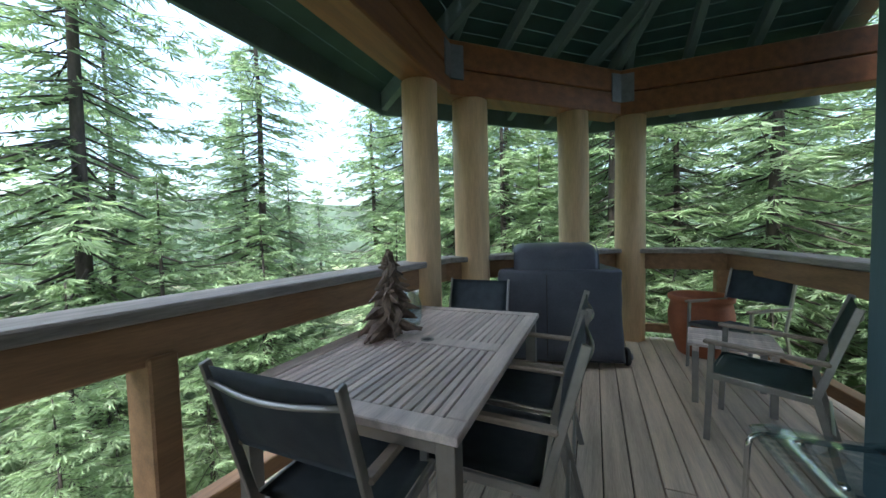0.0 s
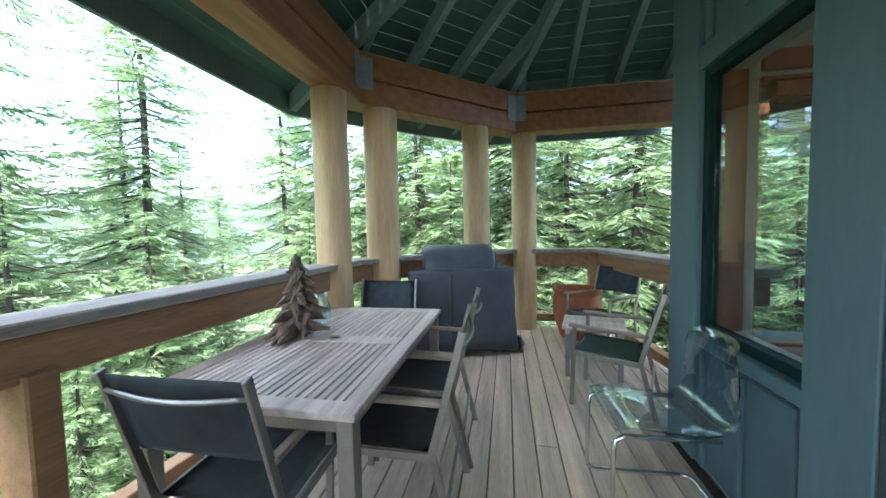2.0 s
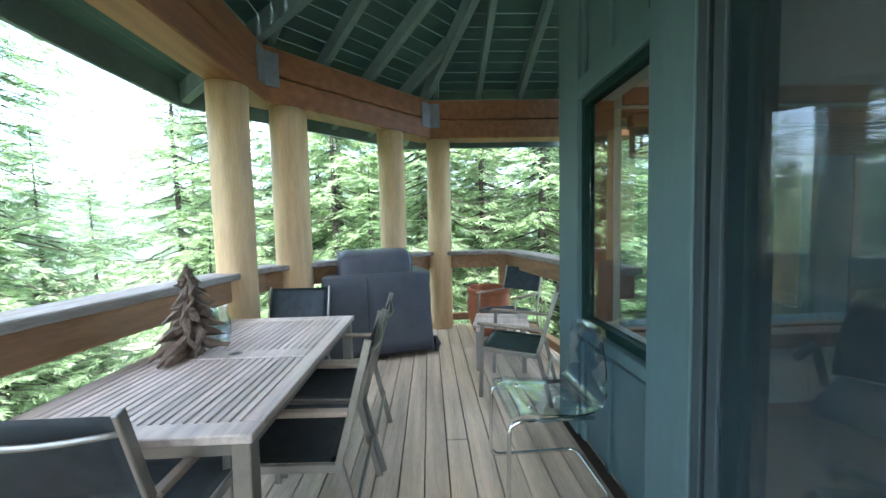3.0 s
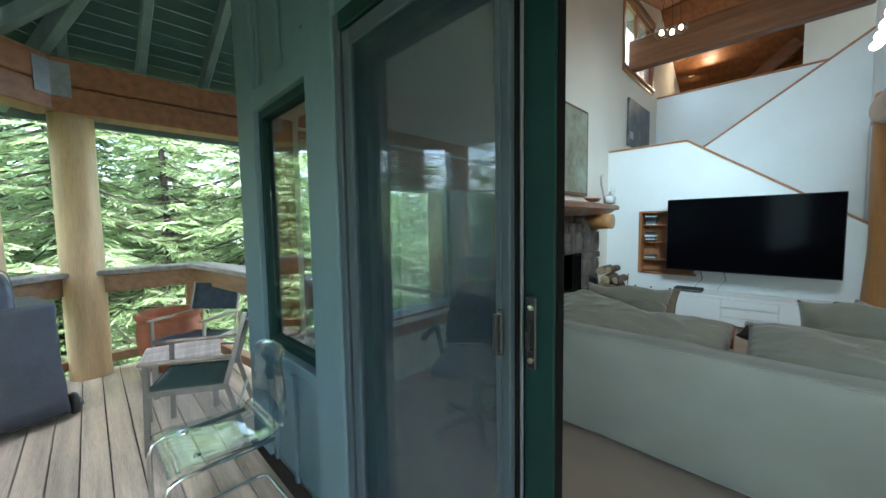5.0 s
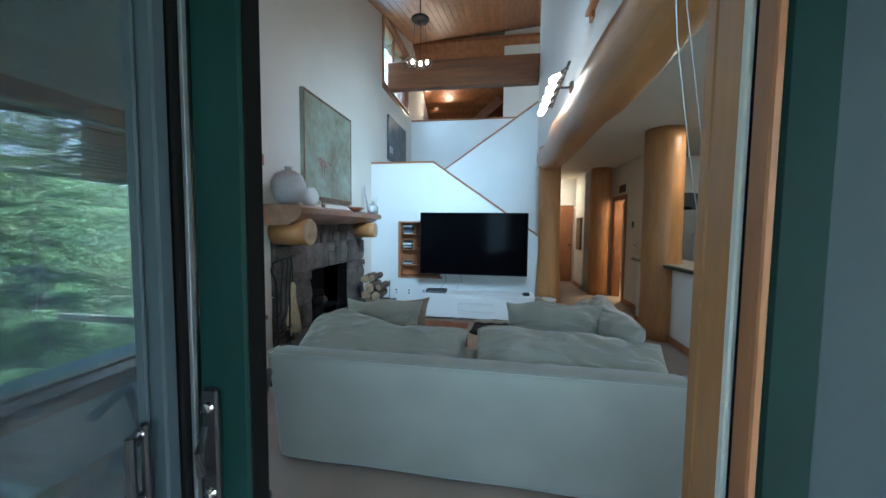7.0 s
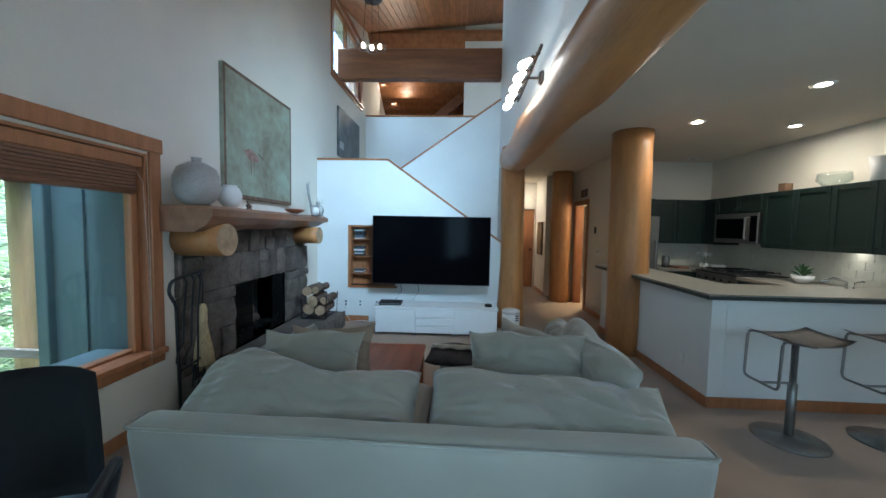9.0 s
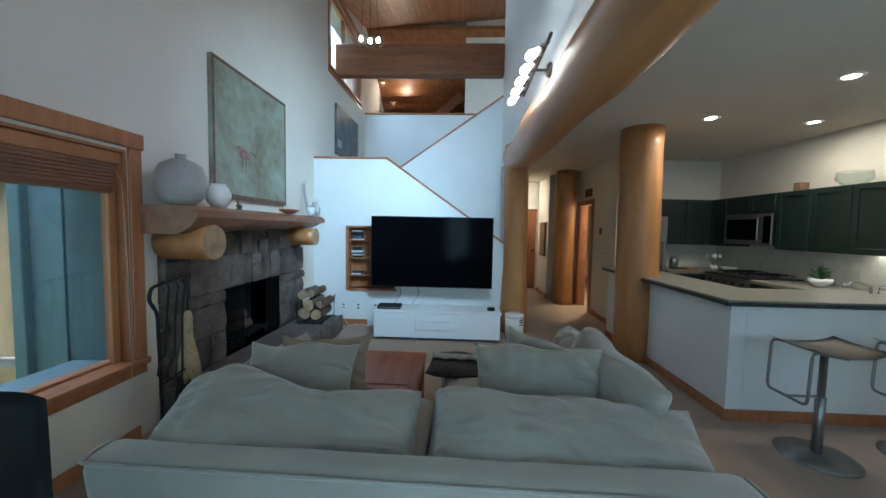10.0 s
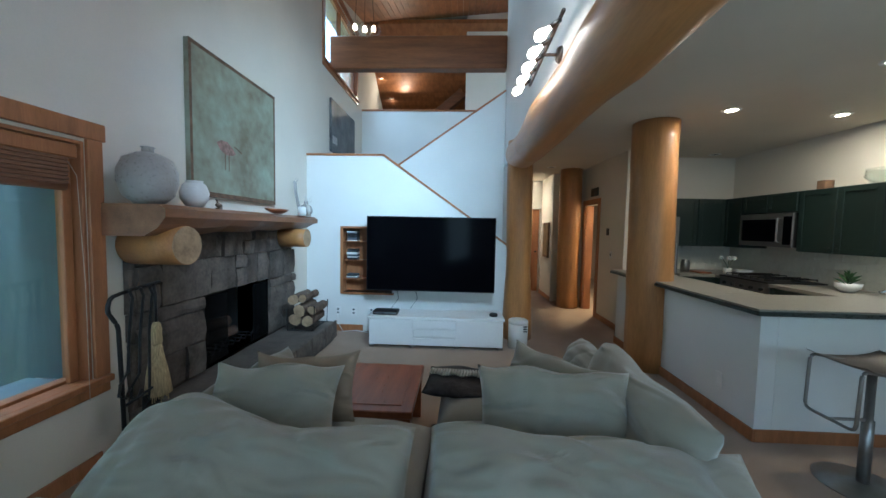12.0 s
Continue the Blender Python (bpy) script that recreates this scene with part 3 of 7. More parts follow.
def roof_face(a, b, span_in, span_out, k, u0, u1, clip):
    """A face over the beam from a to b: boards across, rafters up the slope. clip(u, v) says if a spot belongs to it."""
    d = (b - a).normalized()
    inn = Vector((d.y, -d.x, 0)) if k else Vector((d.y, -d.x, 0))
    z = lambda v: BEAM_Z1 + 0.17 + SLOPE * v
    bd, rf = bmesh.new(), bmesh.new()
    v = -span_out
    w = 0.14
    while v < span_in:
        lo, hi = clip(v + w / 2, u0, u1, (b - a).length)
        if hi > lo:
            vs = []
            for dz in (0, 0.03):
                for uu, vv in ((lo, v), (hi, v), (hi, v + w - 0.006), (lo, v + w - 0.006)):
                    p = a + d * uu + inn * vv
                    vs.append(bd.verts.new((p.x, p.y, z(vv) + dz)))
            for f in ((0, 1, 2, 3), (4, 5, 6, 7), (0, 1, 5, 4), (1, 2, 6, 5), (2, 3, 7, 6), (3, 0, 4, 7)):
                bd.faces.new([vs[q] for q in f])
        v += w
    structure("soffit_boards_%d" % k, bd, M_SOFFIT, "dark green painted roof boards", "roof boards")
    u = u0
    while u <= u1:
        vmax = -9
        v = span_in
        while v > -span_out:
            lo, hi = clip(v, u0, u1, (b - a).length)
            if lo <= u <= hi:
                vmax = v
                break
            v -= 0.04
        vmin = -span_out
        while vmin < vmax:
            lo, hi = clip(vmin, u0, u1, (b - a).length)
            if lo <= u <= hi:
                break
            vmin += 0.04
        if vmax - vmin > 0.25:
            p, q = a + d * u + inn * vmin, a + d * u + inn * vmax
            bar((p.x, p.y, z(vmin) - 0.075), (q.x, q.y, z(vmax) - 0.075), 0.07, 0.14, rf, 0.006)
        u += 0.55
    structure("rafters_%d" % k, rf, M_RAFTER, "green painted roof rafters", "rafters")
    f = bmesh.new()
    lo, hi = clip(-span_out, u0, u1, (b - a).length)
    p, q = a + d * lo - inn * span_out, a + d * hi - inn * span_out
    bar((p.x, p.y, z(-span_out) - 0.09), (q.x, q.y, z(-span_out) - 0.09), 0.04, 0.24, f, 0.004)
    structure("fascia_%d" % k, f, M_RAFTER, "green painted fascia board", "fascia")


T = math.tan(radians(22.5))
# far east end of this face is an unseen addition that blocks the sun
roof_face(BC[0], BC[1], 2.42, 0.85, 1, -0.3, 9.0, lambda v, u0, u1, L: (u0, L - v * T))
roof_face(BC[1], BC[2], 2.25, 0.85, 2, -1.5, 9.0, lambda v, u0, u1, L: (v * T, L - v * T))
roof_face(BC[2], BC[3], 2.22, 0.85, 3, -1.5, 2.1, lambda v, u0, u1, L: (v * T, u1))
hips = bmesh.new()
for i in (1, 2):
    a, b = (BC[i - 1] - BC[i]).normalized(), (BC[i + 1] - BC[i]).normalized()
    inn = (a + b).normalized()
    k = 1 / math.cos(radians(22.5))
    p, q = BC[i] - inn * 0.85 * k, BC[i] + inn * (1.85 if i == 1 else 1.85) * k
    bar((p.x, p.y, BEAM_Z1 + 0.17 - SLOPE * 0.85 - 0.09), (q.x, q.y, BEAM_Z1 + 0.17 + SLOPE * 1.85 - 0.09), 0.08, 0.18, hips, 0.006)
structure("rafters_hip", hips, M_RAFTER, "green painted hip rafters", "rafters")

# ---- outside of the house ----
def siding(name, axis, at, a, b, z0, z1, holes, label):
    """Flat boards with battens over the joints; holes keep clear of openings."""
    th = tagged(empty(name, label, "siding"), "", "", "", "structure")
    u, k = a, 0
    while u < b - 0.02:
        w = min(0.30, b - u)
        spans = [(z0, z1)]
        for h0, h1, c, d in holes:
            if u + w > h0 + 0.01 and u < h1 - 0.01:
                spans = [s for p, q in spans for s in ((p, min(q, c)), (max(p, d), q)) if s[1] - s[0] > 0.03]
        for p, q in spans:
            if axis == "y":
                bm = box(u + 0.002, u + w - 0.002, at - 0.02, at + 0.03, p, q, 0.003)
                bt = box(u - 0.022, u + 0.022, at - 0.042, at - 0.022, p, q, 0.003)
            else:
                bm = box(at - 0.02, at + 0.02, u + 0.002, u + w - 0.002, p, q, 0.003)
                bt = box(at - 0.042, at - 0.022, u - 0.022, u + 0.022, p, q, 0.003)
            part("board", bm, M_TEAL, th)
            part("batten", bt, M_TEAL, th)
        u += w
    return th


HOLES = [(-1.22, 0.045, 0.50, 2.12), (-0.20, 1.66, -0.3, 2.22), (2.4, 4.8, 0.70, 2.2)]
siding("siding_south", "y", EXT_Y + 0.02, -1.2, 5.0, ZD, 4.0, HOLES, "teal painted board-and-batten siding")
siding("siding_west", "x", EXT_X, 0.53, 3.3, ZD, 4.0, [(0.52, 3.0, 0.40, 2.02)], "teal painted board-and-batten side wall")
# chimney chase standing out from the west wall
siding("siding_chase", "y", 3.32, -2.10, EXT_X - 0.02, -3.0, 6.0, [], "teal painted board-and-batten chimney chase")
structure("wall_chase", box(-2.08, EXT_X + 0.02, 3.35, 5.4, -4, 6.0), M_TEAL, "teal painted chimney chase", "wall")
structure("trim_chase_corner", box(-2.17, -2.07, 3.24, 3.40, -3, 6.0, 0.006), M_TEAL, "teal corner board", "trim")
# corner boards and casings of the front
trim = [("trim_corner", (-1.25, -0.95, 0.455, 0.50, ZD, 4.0)), ("trim_corner_side", (-1.25, -1.225, 0.50, 0.60, ZD, 4.0)),
        ("trim_window_head", (-0.95, -0.205, 0.460, 0.50, 1.99, 2.11)), ("trim_window_sill", (-0.95, -0.205, 0.44, 0.50, 0.55, 0.61)),
        ("trim_pillar", (-0.205, 0.043, 0.430, 0.50, ZD, 2.6)), ("trim_door_head", (0.043, 1.70, 0.450, 0.50, 2.11, 2.24)),
        ("trim_door_jamb", (1.563, 1.612, 0.420, 0.520, ZD, 2.11)), ("trim_door_casing", (1.614, 1.80, 0.432, 0.500, ZD, 2.24))]
for name, dims in trim:
    structure(name, box(*dims, 0.004), {"trim_door_jamb": M_GREEN, "trim_door_casing": M_GREYF}.get(name, M_TEAL), ("dark green painted " if name.startswith("trim_door_ja") else "dark grey-green " if name == "trim_door_casing" else "teal painted ") + name.replace("_", " "), "trim")


def framed_window(name, axis, at, a, b, z0, z1, w, d, frame_mat, label, mull=(), glass=M_GLASS):
    """A window in a wall: frame, glass panes and mullions. axis y: it lies along x."""
    th = tagged(empty(name, label, "window"), "", "", "", "structure")

    def put(nm, u0, u1, p, q, v0, v1, material, bev=0.003):
        bm = box(u0, u1, v0, v1, p, q, bev) if axis == "y" else box(v0, v1, u0, u1, p, q, bev)
        return part(nm, bm, material, th)
    put("frame_left", a, a + w, z0, z1, at, at + d, frame_mat)
    put("frame_right", b - w, b, z0, z1, at, at + d, frame_mat)
    put("frame_top", a + w, b - w, z1 - w, z1, at, at + d, frame_mat)
    put("frame_bottom", a + w, b - w, z0, z0 + w, at, at + d, frame_mat)
    edges = [a + w, *mull, b - w]
    for mu in mull:
        put("mullion", mu - w / 2, mu + w / 2, z0 + w, z1 - w, at, at + d, frame_mat)
    for p, q in zip(edges, edges[1:]):
        put("pane", p + 0.002, q - 0.002, z0 + w, z1 - w, at + d * 0.5 - 0.003, at + d * 0.5 + 0.003, glass, 0).visible_shadow = False
    return th


framed_window("window_1", "y", 0.485, -0.95, -0.205, 0.61, 1.99, 0.05, 0.06, M_GREEN, "dark green framed corner window with clear glass")
structure("trim_window_corner", box(-0.929, -0.914, 0.55, 0.669, 0.62, 1.97, 0.003), M_FIR, "fir corner board inside the corner window", "trim")
outer = tagged(empty("trim_window_outer", "teal painted outer lining of the living-room window", "trim"), "", "", "", "structure")
for d in ((2.850, 2.869, 0.545, 1.88), (0.673, 0.680, 0.545, 1.88), (0.681, 2.849, 0.531, 0.544), (0.681, 2.849, 1.881, 1.899)):
    part("lining_board", box(EXT_X - 0.005, -1.002, *d, 0.001), M_TEAL, outer)
framed_window("window_5", "y", 0.52, 2.60, 4.60, 0.80, 2.10, 0.06, 0.07, M_GREEN, "dark green framed dining window", (3.6,))
framed_window("window_2", "x", -1.00, 0.672, 2.87, 0.53, 1.90, 0.028, 0.07, M_FIR, "living-room window with fir lining", (), M_GLASSC)
framed_window("window_3", "x", -0.94, 6.40, 8.05, 3.98, 5.20, 0.05, 0.06, M_FIR, "high fir framed window", (7.22,))

# sliding door: a screen panel outside, the sliding leaf behind it, the fixed leaf inside
door = tagged(empty("door_1", "dark green sliding glass door, partly open, with a grey screen panel", "sliding door"), "", "", "", "structure")
part("frame_left", box(0.044, 0.085, 0.437, 0.66, ZD, 2.11, 0.004), M_GREYF, door)
part("frame_left_inner", box(0.085, 0.105, 0.470, 0.60, ZD, 2.11, 0.003), M_GREEN, door)
part("frame_head", box(0.085, 1.553, 0.437, 0.66, 2.04, 2.11, 0.004), M_GREEN, door)
part("sill", box(0.05, 1.56, 0.42, 0.70, -0.05, 0.012, 0.004), M_STEELP, door, "grey metal threshold")
part("outer_stop", box(1.553, 1.5625, 0.4205, 0.448, -0.05, 2.04, 0.002), M_FIR, door, "fir edge of the jamb")
part("gasket", box(1.555, 1.5625, 0.449, 0.456, 0.012, 2.04, 0.002), M_RUBBER, door)
part("channel", box(1.551, 1.5625, 0.4565, 0.468, 0.012, 2.04, 0.002), M_WHITEP, door, "pale aluminium channel")
part("inner_jamb", box(1.554, 1.70, 0.521, 0.545, 0.012, 2.04, 0.003), M_LOGIN, door, "honey-coloured fir inner jamb")
part("inner_jamb_face", box(1.554, 1.5625, 0.469, 0.5205, 0.012, 2.04, 0.003), M_LOGIN, door, "honey-coloured fir inner jamb")
part("strike_plate", box(1.5465, 1.5505, 0.458, 0.467, 0.86, 1.04, 0.001), M_STEEL, door, "steel strike plate")
scr = part("screen_panel", box(0.105, 0.150, 0.440, 0.462, 0.02, 2.03, 0.003), M_GREYF, door, "grey aluminium screen frame")
part("stile", box(0.806, 0.845, 0.440, 0.462, 0.02, 2.03, 0.003), M_GREYF, scr)
part("stile_ridge", box(0.806, 0.822, 0.434, 0.4395, 0.02, 2.03, 0.002), M_GREYF, scr)
part("rail_top", box(0.150, 0.806, 0.442, 0.460, 1.97, 2.03, 0.003), M_GREYF, scr)
part("rail_bottom", box(0.150, 0.806, 0.442, 0.460, 0.02, 0.10, 0.003), M_GREYF, scr)
part("mesh", box(0.150, 0.806, 0.4505, 0.4515, 0.10, 1.97), M_MESH, scr, "fine grey insect mesh").visible_shadow = False
hd = bmesh.new()
box(0.818, 0.830, 0.424, 0.434, 0.985, 1.105, 0.003, hd)
box(0.820, 0.828, 0.410, 0.424, 1.000, 1.012, 0.003, hd)
box(0.820, 0.828, 0.410, 0.424, 1.078, 1.090, 0.003, hd)
tube([(0.824, 0.408, 0.995), (0.824, 0.408, 1.095)], 0.006, 8, hd)
hd = part("handle", hd, M_BLACK, scr, "black pull handle")
for z in (0.998, 1.092):
    part("screw", lathe([(0.0, 0.004), (0.004, 0.003), (0.005, 0.0)], 10, None, pose(0.824, 0.4235, z, 90, 0, 0)), M_CHROME, hd)
for y0, nm, x0, x1 in ((0.485, "sliding_leaf", 0.115, 0.937), (0.548, "fixed_leaf", 0.106, 0.80)):
    leaf = part(nm, box(x0, x0 + 0.07, y0, y0 + 0.042, 0.02, 2.03, 0.003), M_GREEN, door, "dark green door stile")
    part("stile", box(x1 - 0.08, x1, y0, y0 + 0.042, 0.02, 2.03, 0.004), M_GREEN, leaf)
    part("rail", box(x0 + 0.07, x1 - 0.08, y0, y0 + 0.042, 1.95, 2.03, 0.003), M_GREEN, leaf)
    part("rail", box(x0 + 0.07, x1 - 0.08, y0, y0 + 0.042, 0.02, 0.14, 0.003), M_GREEN, leaf)
    part("pane", box(x0 + 0.07, x1 - 0.08, y0 + 0.018, y0 + 0.024, 0.14, 1.95), M_GLASS, leaf).visible_shadow = False
part("seal", box(0.818, 0.846, 0.466, 0.484, 0.02, 2.03, 0.003), M_RUBBER, door, "black rubber seal")
part("metal_edge", box(0.849, 0.856, 0.476, 0.484, 0.02, 2.03, 0.001), M_STEELP, door, "worn metal edge strip")
part("weather_strip", box(0.9375, 0.9405, 0.490, 0.524, 0.02, 2.03), M_RUBBER, door)
lk = bmesh.new()
box(0.868, 0.894, 0.474, 0.485, 0.955, 1.135, 0.003, lk)
tube([(0.881, 0.474, 1.005), (0.884, 0.455, 1.02), (0.886, 0.450, 1.055), (0.880, 0.470, 1.08)], 0.006, 8, lk)
lk = part("latch", lk, M_BLACK, door, "black door latch")
for z in (0.978, 1.108):
    part("screw", lathe([(0.0, 0.005), (0.007, 0.004), (0.009, 0.0)], 12, None, pose(0.881, 0.4735, z, 90, 0, 0)), M_CHROME, lk)

# deck planks, each a piece of the deck
deck = tagged(empty("deck", "weathered tan timber deck planks", "deck"), "", "", "", "structure")
part("substructure", prism([(5.0, -2.62), (-2.12, -2.15), (-3.66, -0.55), (-3.66, 0.75), (-1.3, 1.0), (-1.22, 0.5), (5.0, 0.5)], ZD - 0.30, ZD - 0.03), M_DECKUNDER, deck, "dark joists under the planks")
y, k = -2.545, 0
while y < 0.95:
    w = 0.135
    yc = y + w / 2
    x0 = -3.66 if yc > -0.55 else -3.66 + (-0.55 - yc) * (1.54 / 1.60)
    x1 = 5.0 if yc < EXT_Y - 0.05 else EXT_X - 0.05
    if yc < -2.1:
        x0 = -2.12 + (-2.1 - yc) * 11.2
    y1 = y + w - 0.007
    cuts = [x0, *sorted(random.uniform(x0 + 1.0, x1 - 0.5) for _ in range(1 if x1 > 0 else 0)), x1]
    for a, b in zip(cuts, cuts[1:]):
        part("plank", box(a + 0.002, b - 0.002, y, y1, ZD - 0.03, ZD + random.uniform(-0.0015, 0.0015), 0.003), M_DECK, deck)
    y += w
# outer porch post beyond the living-room window, with its rail
log_post("porch_post_6", -2.64, 3.58, -4.3, 1.80, 0.135, M_LOG, 0, "peeled pale log post outside the window", 12)
structure("beam_porch_side", box(-2.80, -2.48, 2.2, 6.0, 1.80, 2.05, 0.01), M_TEAL, "teal painted side beam", "beam")
structure("rail_porch_side", box(-3.9, -2.18, 3.40, 3.44, 0.22, 0.30, 0.008), M_RAILCAP, "weathered side rail cap", "rail")

# ---- things on the deck ----
def place(x, y, z, facing):
    """A pose for a thing built facing -y; facing: degrees counter-clockwise from -y."""
    return pose(x, y, z, 0, 0, facing)


# dining table
table = empty("dining_table", "weathered slatted teak dining table on brushed steel legs", "table", pose(-0.612, -1.48, ZD))
TX, TY, TZ = 0.748, 0.45, 0.725
for nm, d in (("end_board", (-TX, -TX + 0.085, -TY, TY)), ("end_board", (TX - 0.085, TX, -TY, TY)), ("side_board", (-TX + 0.087, TX - 0.087, -TY, -TY + 0.075)),
              ("side_board", (-TX + 0.087, TX - 0.087, TY - 0.075, TY)), ("middle_board", (-0.055, 0.055, -TY + 0.077, TY - 0.077))):
    part(nm, box(*d, TZ - 0.03, TZ, 0.004), M_TEAK, table)
for s in (-1, 1):
    n = 20
    for i in range(n):
        y = -TY + 0.079 + (2 * TY - 0.158) * i / n
        a, b = (0.057, TX - 0.087) if s > 0 else (-TX + 0.087, -0.057)
        part("slat", box(a, b, y + 0.003, y + (2 * TY - 0.158) / n - 0.003, TZ - 0.024, TZ - 0.003, 0.003), M_TEAK, table)
part("hole_ring", lathe([(0.022, -0.002), (0.034, -0.002), (0.034, 0.003), (0.022, 0.003)], 20, None, pose(0, 0, TZ), False), M_STEEL, table)
part("hole_plug", lathe([(0.0, 0.0012), (0.024, 0.001)], 20, None, pose(0, 0, TZ)), M_BLACK, table)
for sx in (-1, 1):
    for sy in (-1, 1):
        part("leg", box(sx * (TX - 0.045) - 0.03, sx * (TX - 0.045) + 0.03, sy * (TY - 0.045) - 0.03, sy * (TY - 0.045) + 0.03, 0, TZ - 0.031, 0.003), M_STEEL, table)
for s in (-1, 1):
    part("apron", box(-TX + 0.076, TX - 0.076, s * (TY - 0.045) - 0.012, s * (TY - 0.045) + 0.012, TZ - 0.085, TZ - 0.031, 0.002), M_STEEL, table)
    part("apron", box(s * (TX - 0.045) - 0.012, s * (TX - 0.045) + 0.012, -TY + 0.076, TY - 0.076, TZ - 0.085, TZ - 0.031, 0.002), M_STEEL, table)


def sling_chair(label, group, m, back_mat, seat_mat, arm_mat, low=0.0):
    """A steel-framed stacking armchair with a mesh sling, facing -y."""
    th = empty("sling_chair", label, "chair", m, group)
    W, top = 0.245, 0.915 - low
    seat_z = 0.43 - low * 0.5
    for s in (-1, 1):
        x = s * W
        part("back_upright", bar((x, 0.20, seat_z - 0.02), (x, 0.335, top), 0.016, 0.032, None, 0.003), M_STEEL, th)
        part("rear_leg", bar((x, 0.20, seat_z), (x, 0.30, 0.0), 0.016, 0.032, None, 0.003), M_STEEL, th)
        part("front_leg", bar((x, -0.24, 0.0), (x, -0.22, 0.635 - low), 0.016, 0.032, None, 0.003), M_STEEL, th)
        part("side_rail", bar((x, -0.23, seat_z - 0.01), (x, 0.21, seat_z - 0.03), 0.016, 0.035, None, 0.003), M_STEEL, th)
        part("armrest", bar((x, -0.26, 0.645 - low), (x, 0.25, 0.625 - low), 0.042, 0.022, None, 0.006), arm_mat, th)
    part("front_bar", bar((-W, -0.225, seat_z - 0.01), (W, -0.225, seat_z - 0.01), 0.018, 0.03, None, 0.003), M_STEEL, th)
    part("rear_bar", bar((-W, 0.265, 0.22), (W, 0.265, 0.22), 0.016, 0.025, None, 0.003), M_STEEL, th)
    n = 9
    for nm, p, q, sag, mt in (("seat", (-0.235, seat_z + 0.008), (0.19, seat_z - 0.012), 0.03, seat_mat), ("backrest", (0.245, seat_z + 0.19), (0.332, top - 0.012), -0.018, back_mat)):
        bm = bmesh.new()
        rows = []
        for i in range(n + 1):
            t = i / n
            row = []
            for j in range(n + 1):
                u = -1 + 2 * j / n
                k = (1 - u * u) * math.sin(math.pi * t)
                y, z = p[0] + (q[0] - p[0]) * t, p[1] + (q[1] - p[1]) * t
                row.append(bm.verts.new((u * (W - 0.01), y - (sag * k if nm == "backrest" else 0), z - (sag * k if nm == "seat" else 0))))
            rows.append(row)
        for i in range(n):
            for j in range(n):
                bm.faces.new((rows[i][j], rows[i][j + 1], rows[i + 1][j + 1], rows[i + 1][j]))
        bmesh.ops.solidify(bm, geom=bm.faces[:], thickness=0.006)
        part(nm, bm, mt, th, "", None, True)
    pts = [(-W, 0.325, top - 0.06)] + [(-W + 2 * W * i / 8, 0.325 + 0.03 * math.sin(math.pi * i / 8), top - 0.06 - 0.012 * math.sin(math.pi * i / 8)) for i in range(1, 8)] + [(W, 0.325, top - 0.06)]
    part("back_bar", tube(pts, 0.009, 8), M_STEEL, th, "curved brushed steel back bar", None, True)
    return th


LBL = "black mesh sling armchair with steel frame at the table"
c1 = sling_chair(LBL, "chairs round the table", place(-0.0, -1.49, ZD, -90), M_SLING, M_SLING, M_TEAKARM)
copy_thing(c1, place(-0.40, -1.06, ZD, 2))
copy_thing(c1, place(-0.93, -1.06, ZD, 2))
sling_chair("blue-grey mesh sling armchair at the far table end", "chairs round the table", place(-1.50, -1.58, ZD, 90), M_SLINGB, M_SLINGB, M_TEAKARM, 0.04)
sling_chair("blue-grey mesh sling armchair beside the terracotta pot", "chairs by the wall", place(-2.75, 0.42, ZD, 42), M_SLINGB, M_SLINGB, M_TEAKARM, 0.05)
sling_chair("green mesh sling armchair with a steel frame near the wall", "chairs by the wall", place(-1.63, 0.23, ZD, -23), M_SLINGG, M_SLINGG, M_TEAKARM, 0.05)

# small side table
st = empty("side_table", "small weathered slatted teak side table", "side table", pose(-2.18, 0.22, ZD, 0, 0, -12))
for i in range(8):
    part("slat", box(-0.24 + i * 0.061, -0.24 + i * 0.061 + 0.055, -0.26, 0.26, 0.415, 0.437, 0.003), M_TEAK, st)
for sx in (-1, 1):
    part("crossbar", box(-0.24, 0.24, sx * 0.21 - 0.02, sx * 0.21 + 0.02, 0.38, 0.414, 0.003), M_TEAK, st)
    for sy in (-1, 1):
        part("leg", box(sx * 0.21 - 0.02, sx * 0.21 + 0.02, sy * 0.21 - 0.02, sy * 0.21 + 0.02, 0, 0.379, 0.003), M_STEEL, st)

# clear chair on a chrome cantilever frame
cc = empty("clear_chair", "clear acrylic shell chair on a chrome tube frame", "chair", place(-0.58, 0.12, ZD, 2))
bm = bmesh.new()
prof = [(-0.235, 0.440), (-0.225, 0.462), (-0.10, 0.455), (0.06, 0.440), (0.17, 0.450), (0.225, 0.50), (0.245, 0.58), (0.262, 0.70), (0.278, 0.815), (0.288, 0.825)]
rows = []
for k, (y, z) in enumerate(prof):
    t = max(0, (z - 0.46) / 0.36)
    row = []
    for j in range(11):
        u = -1 + j / 5
        w = (0.215 - 0.02 * t) * (1 - (0.35 * max(0, abs(u) - 0.75) if z > 0.78 else 0))
        lift = 0.012 * abs(u) ** 3 if t == 0 else 0
        row.append(bm.verts.new((u * w, y - 0.05 * t * abs(u) ** 2 + 0.0, z + lift - (0.03 * abs(u) ** 4 if z > 0.78 else 0))))
    rows.append(row)
for a, b in zip(rows, rows[1:]):
    for j in range(10):
        bm.faces.new((a[j], a[j + 1], b[j + 1], b[j]))
bmesh.ops.solidify(bm, geom=bm.faces[:], thickness=0.009)
bmesh.ops.subdivide_edges(bm, edges=bm.edges[:], cuts=1, use_grid_fill=True, smooth=0.6)
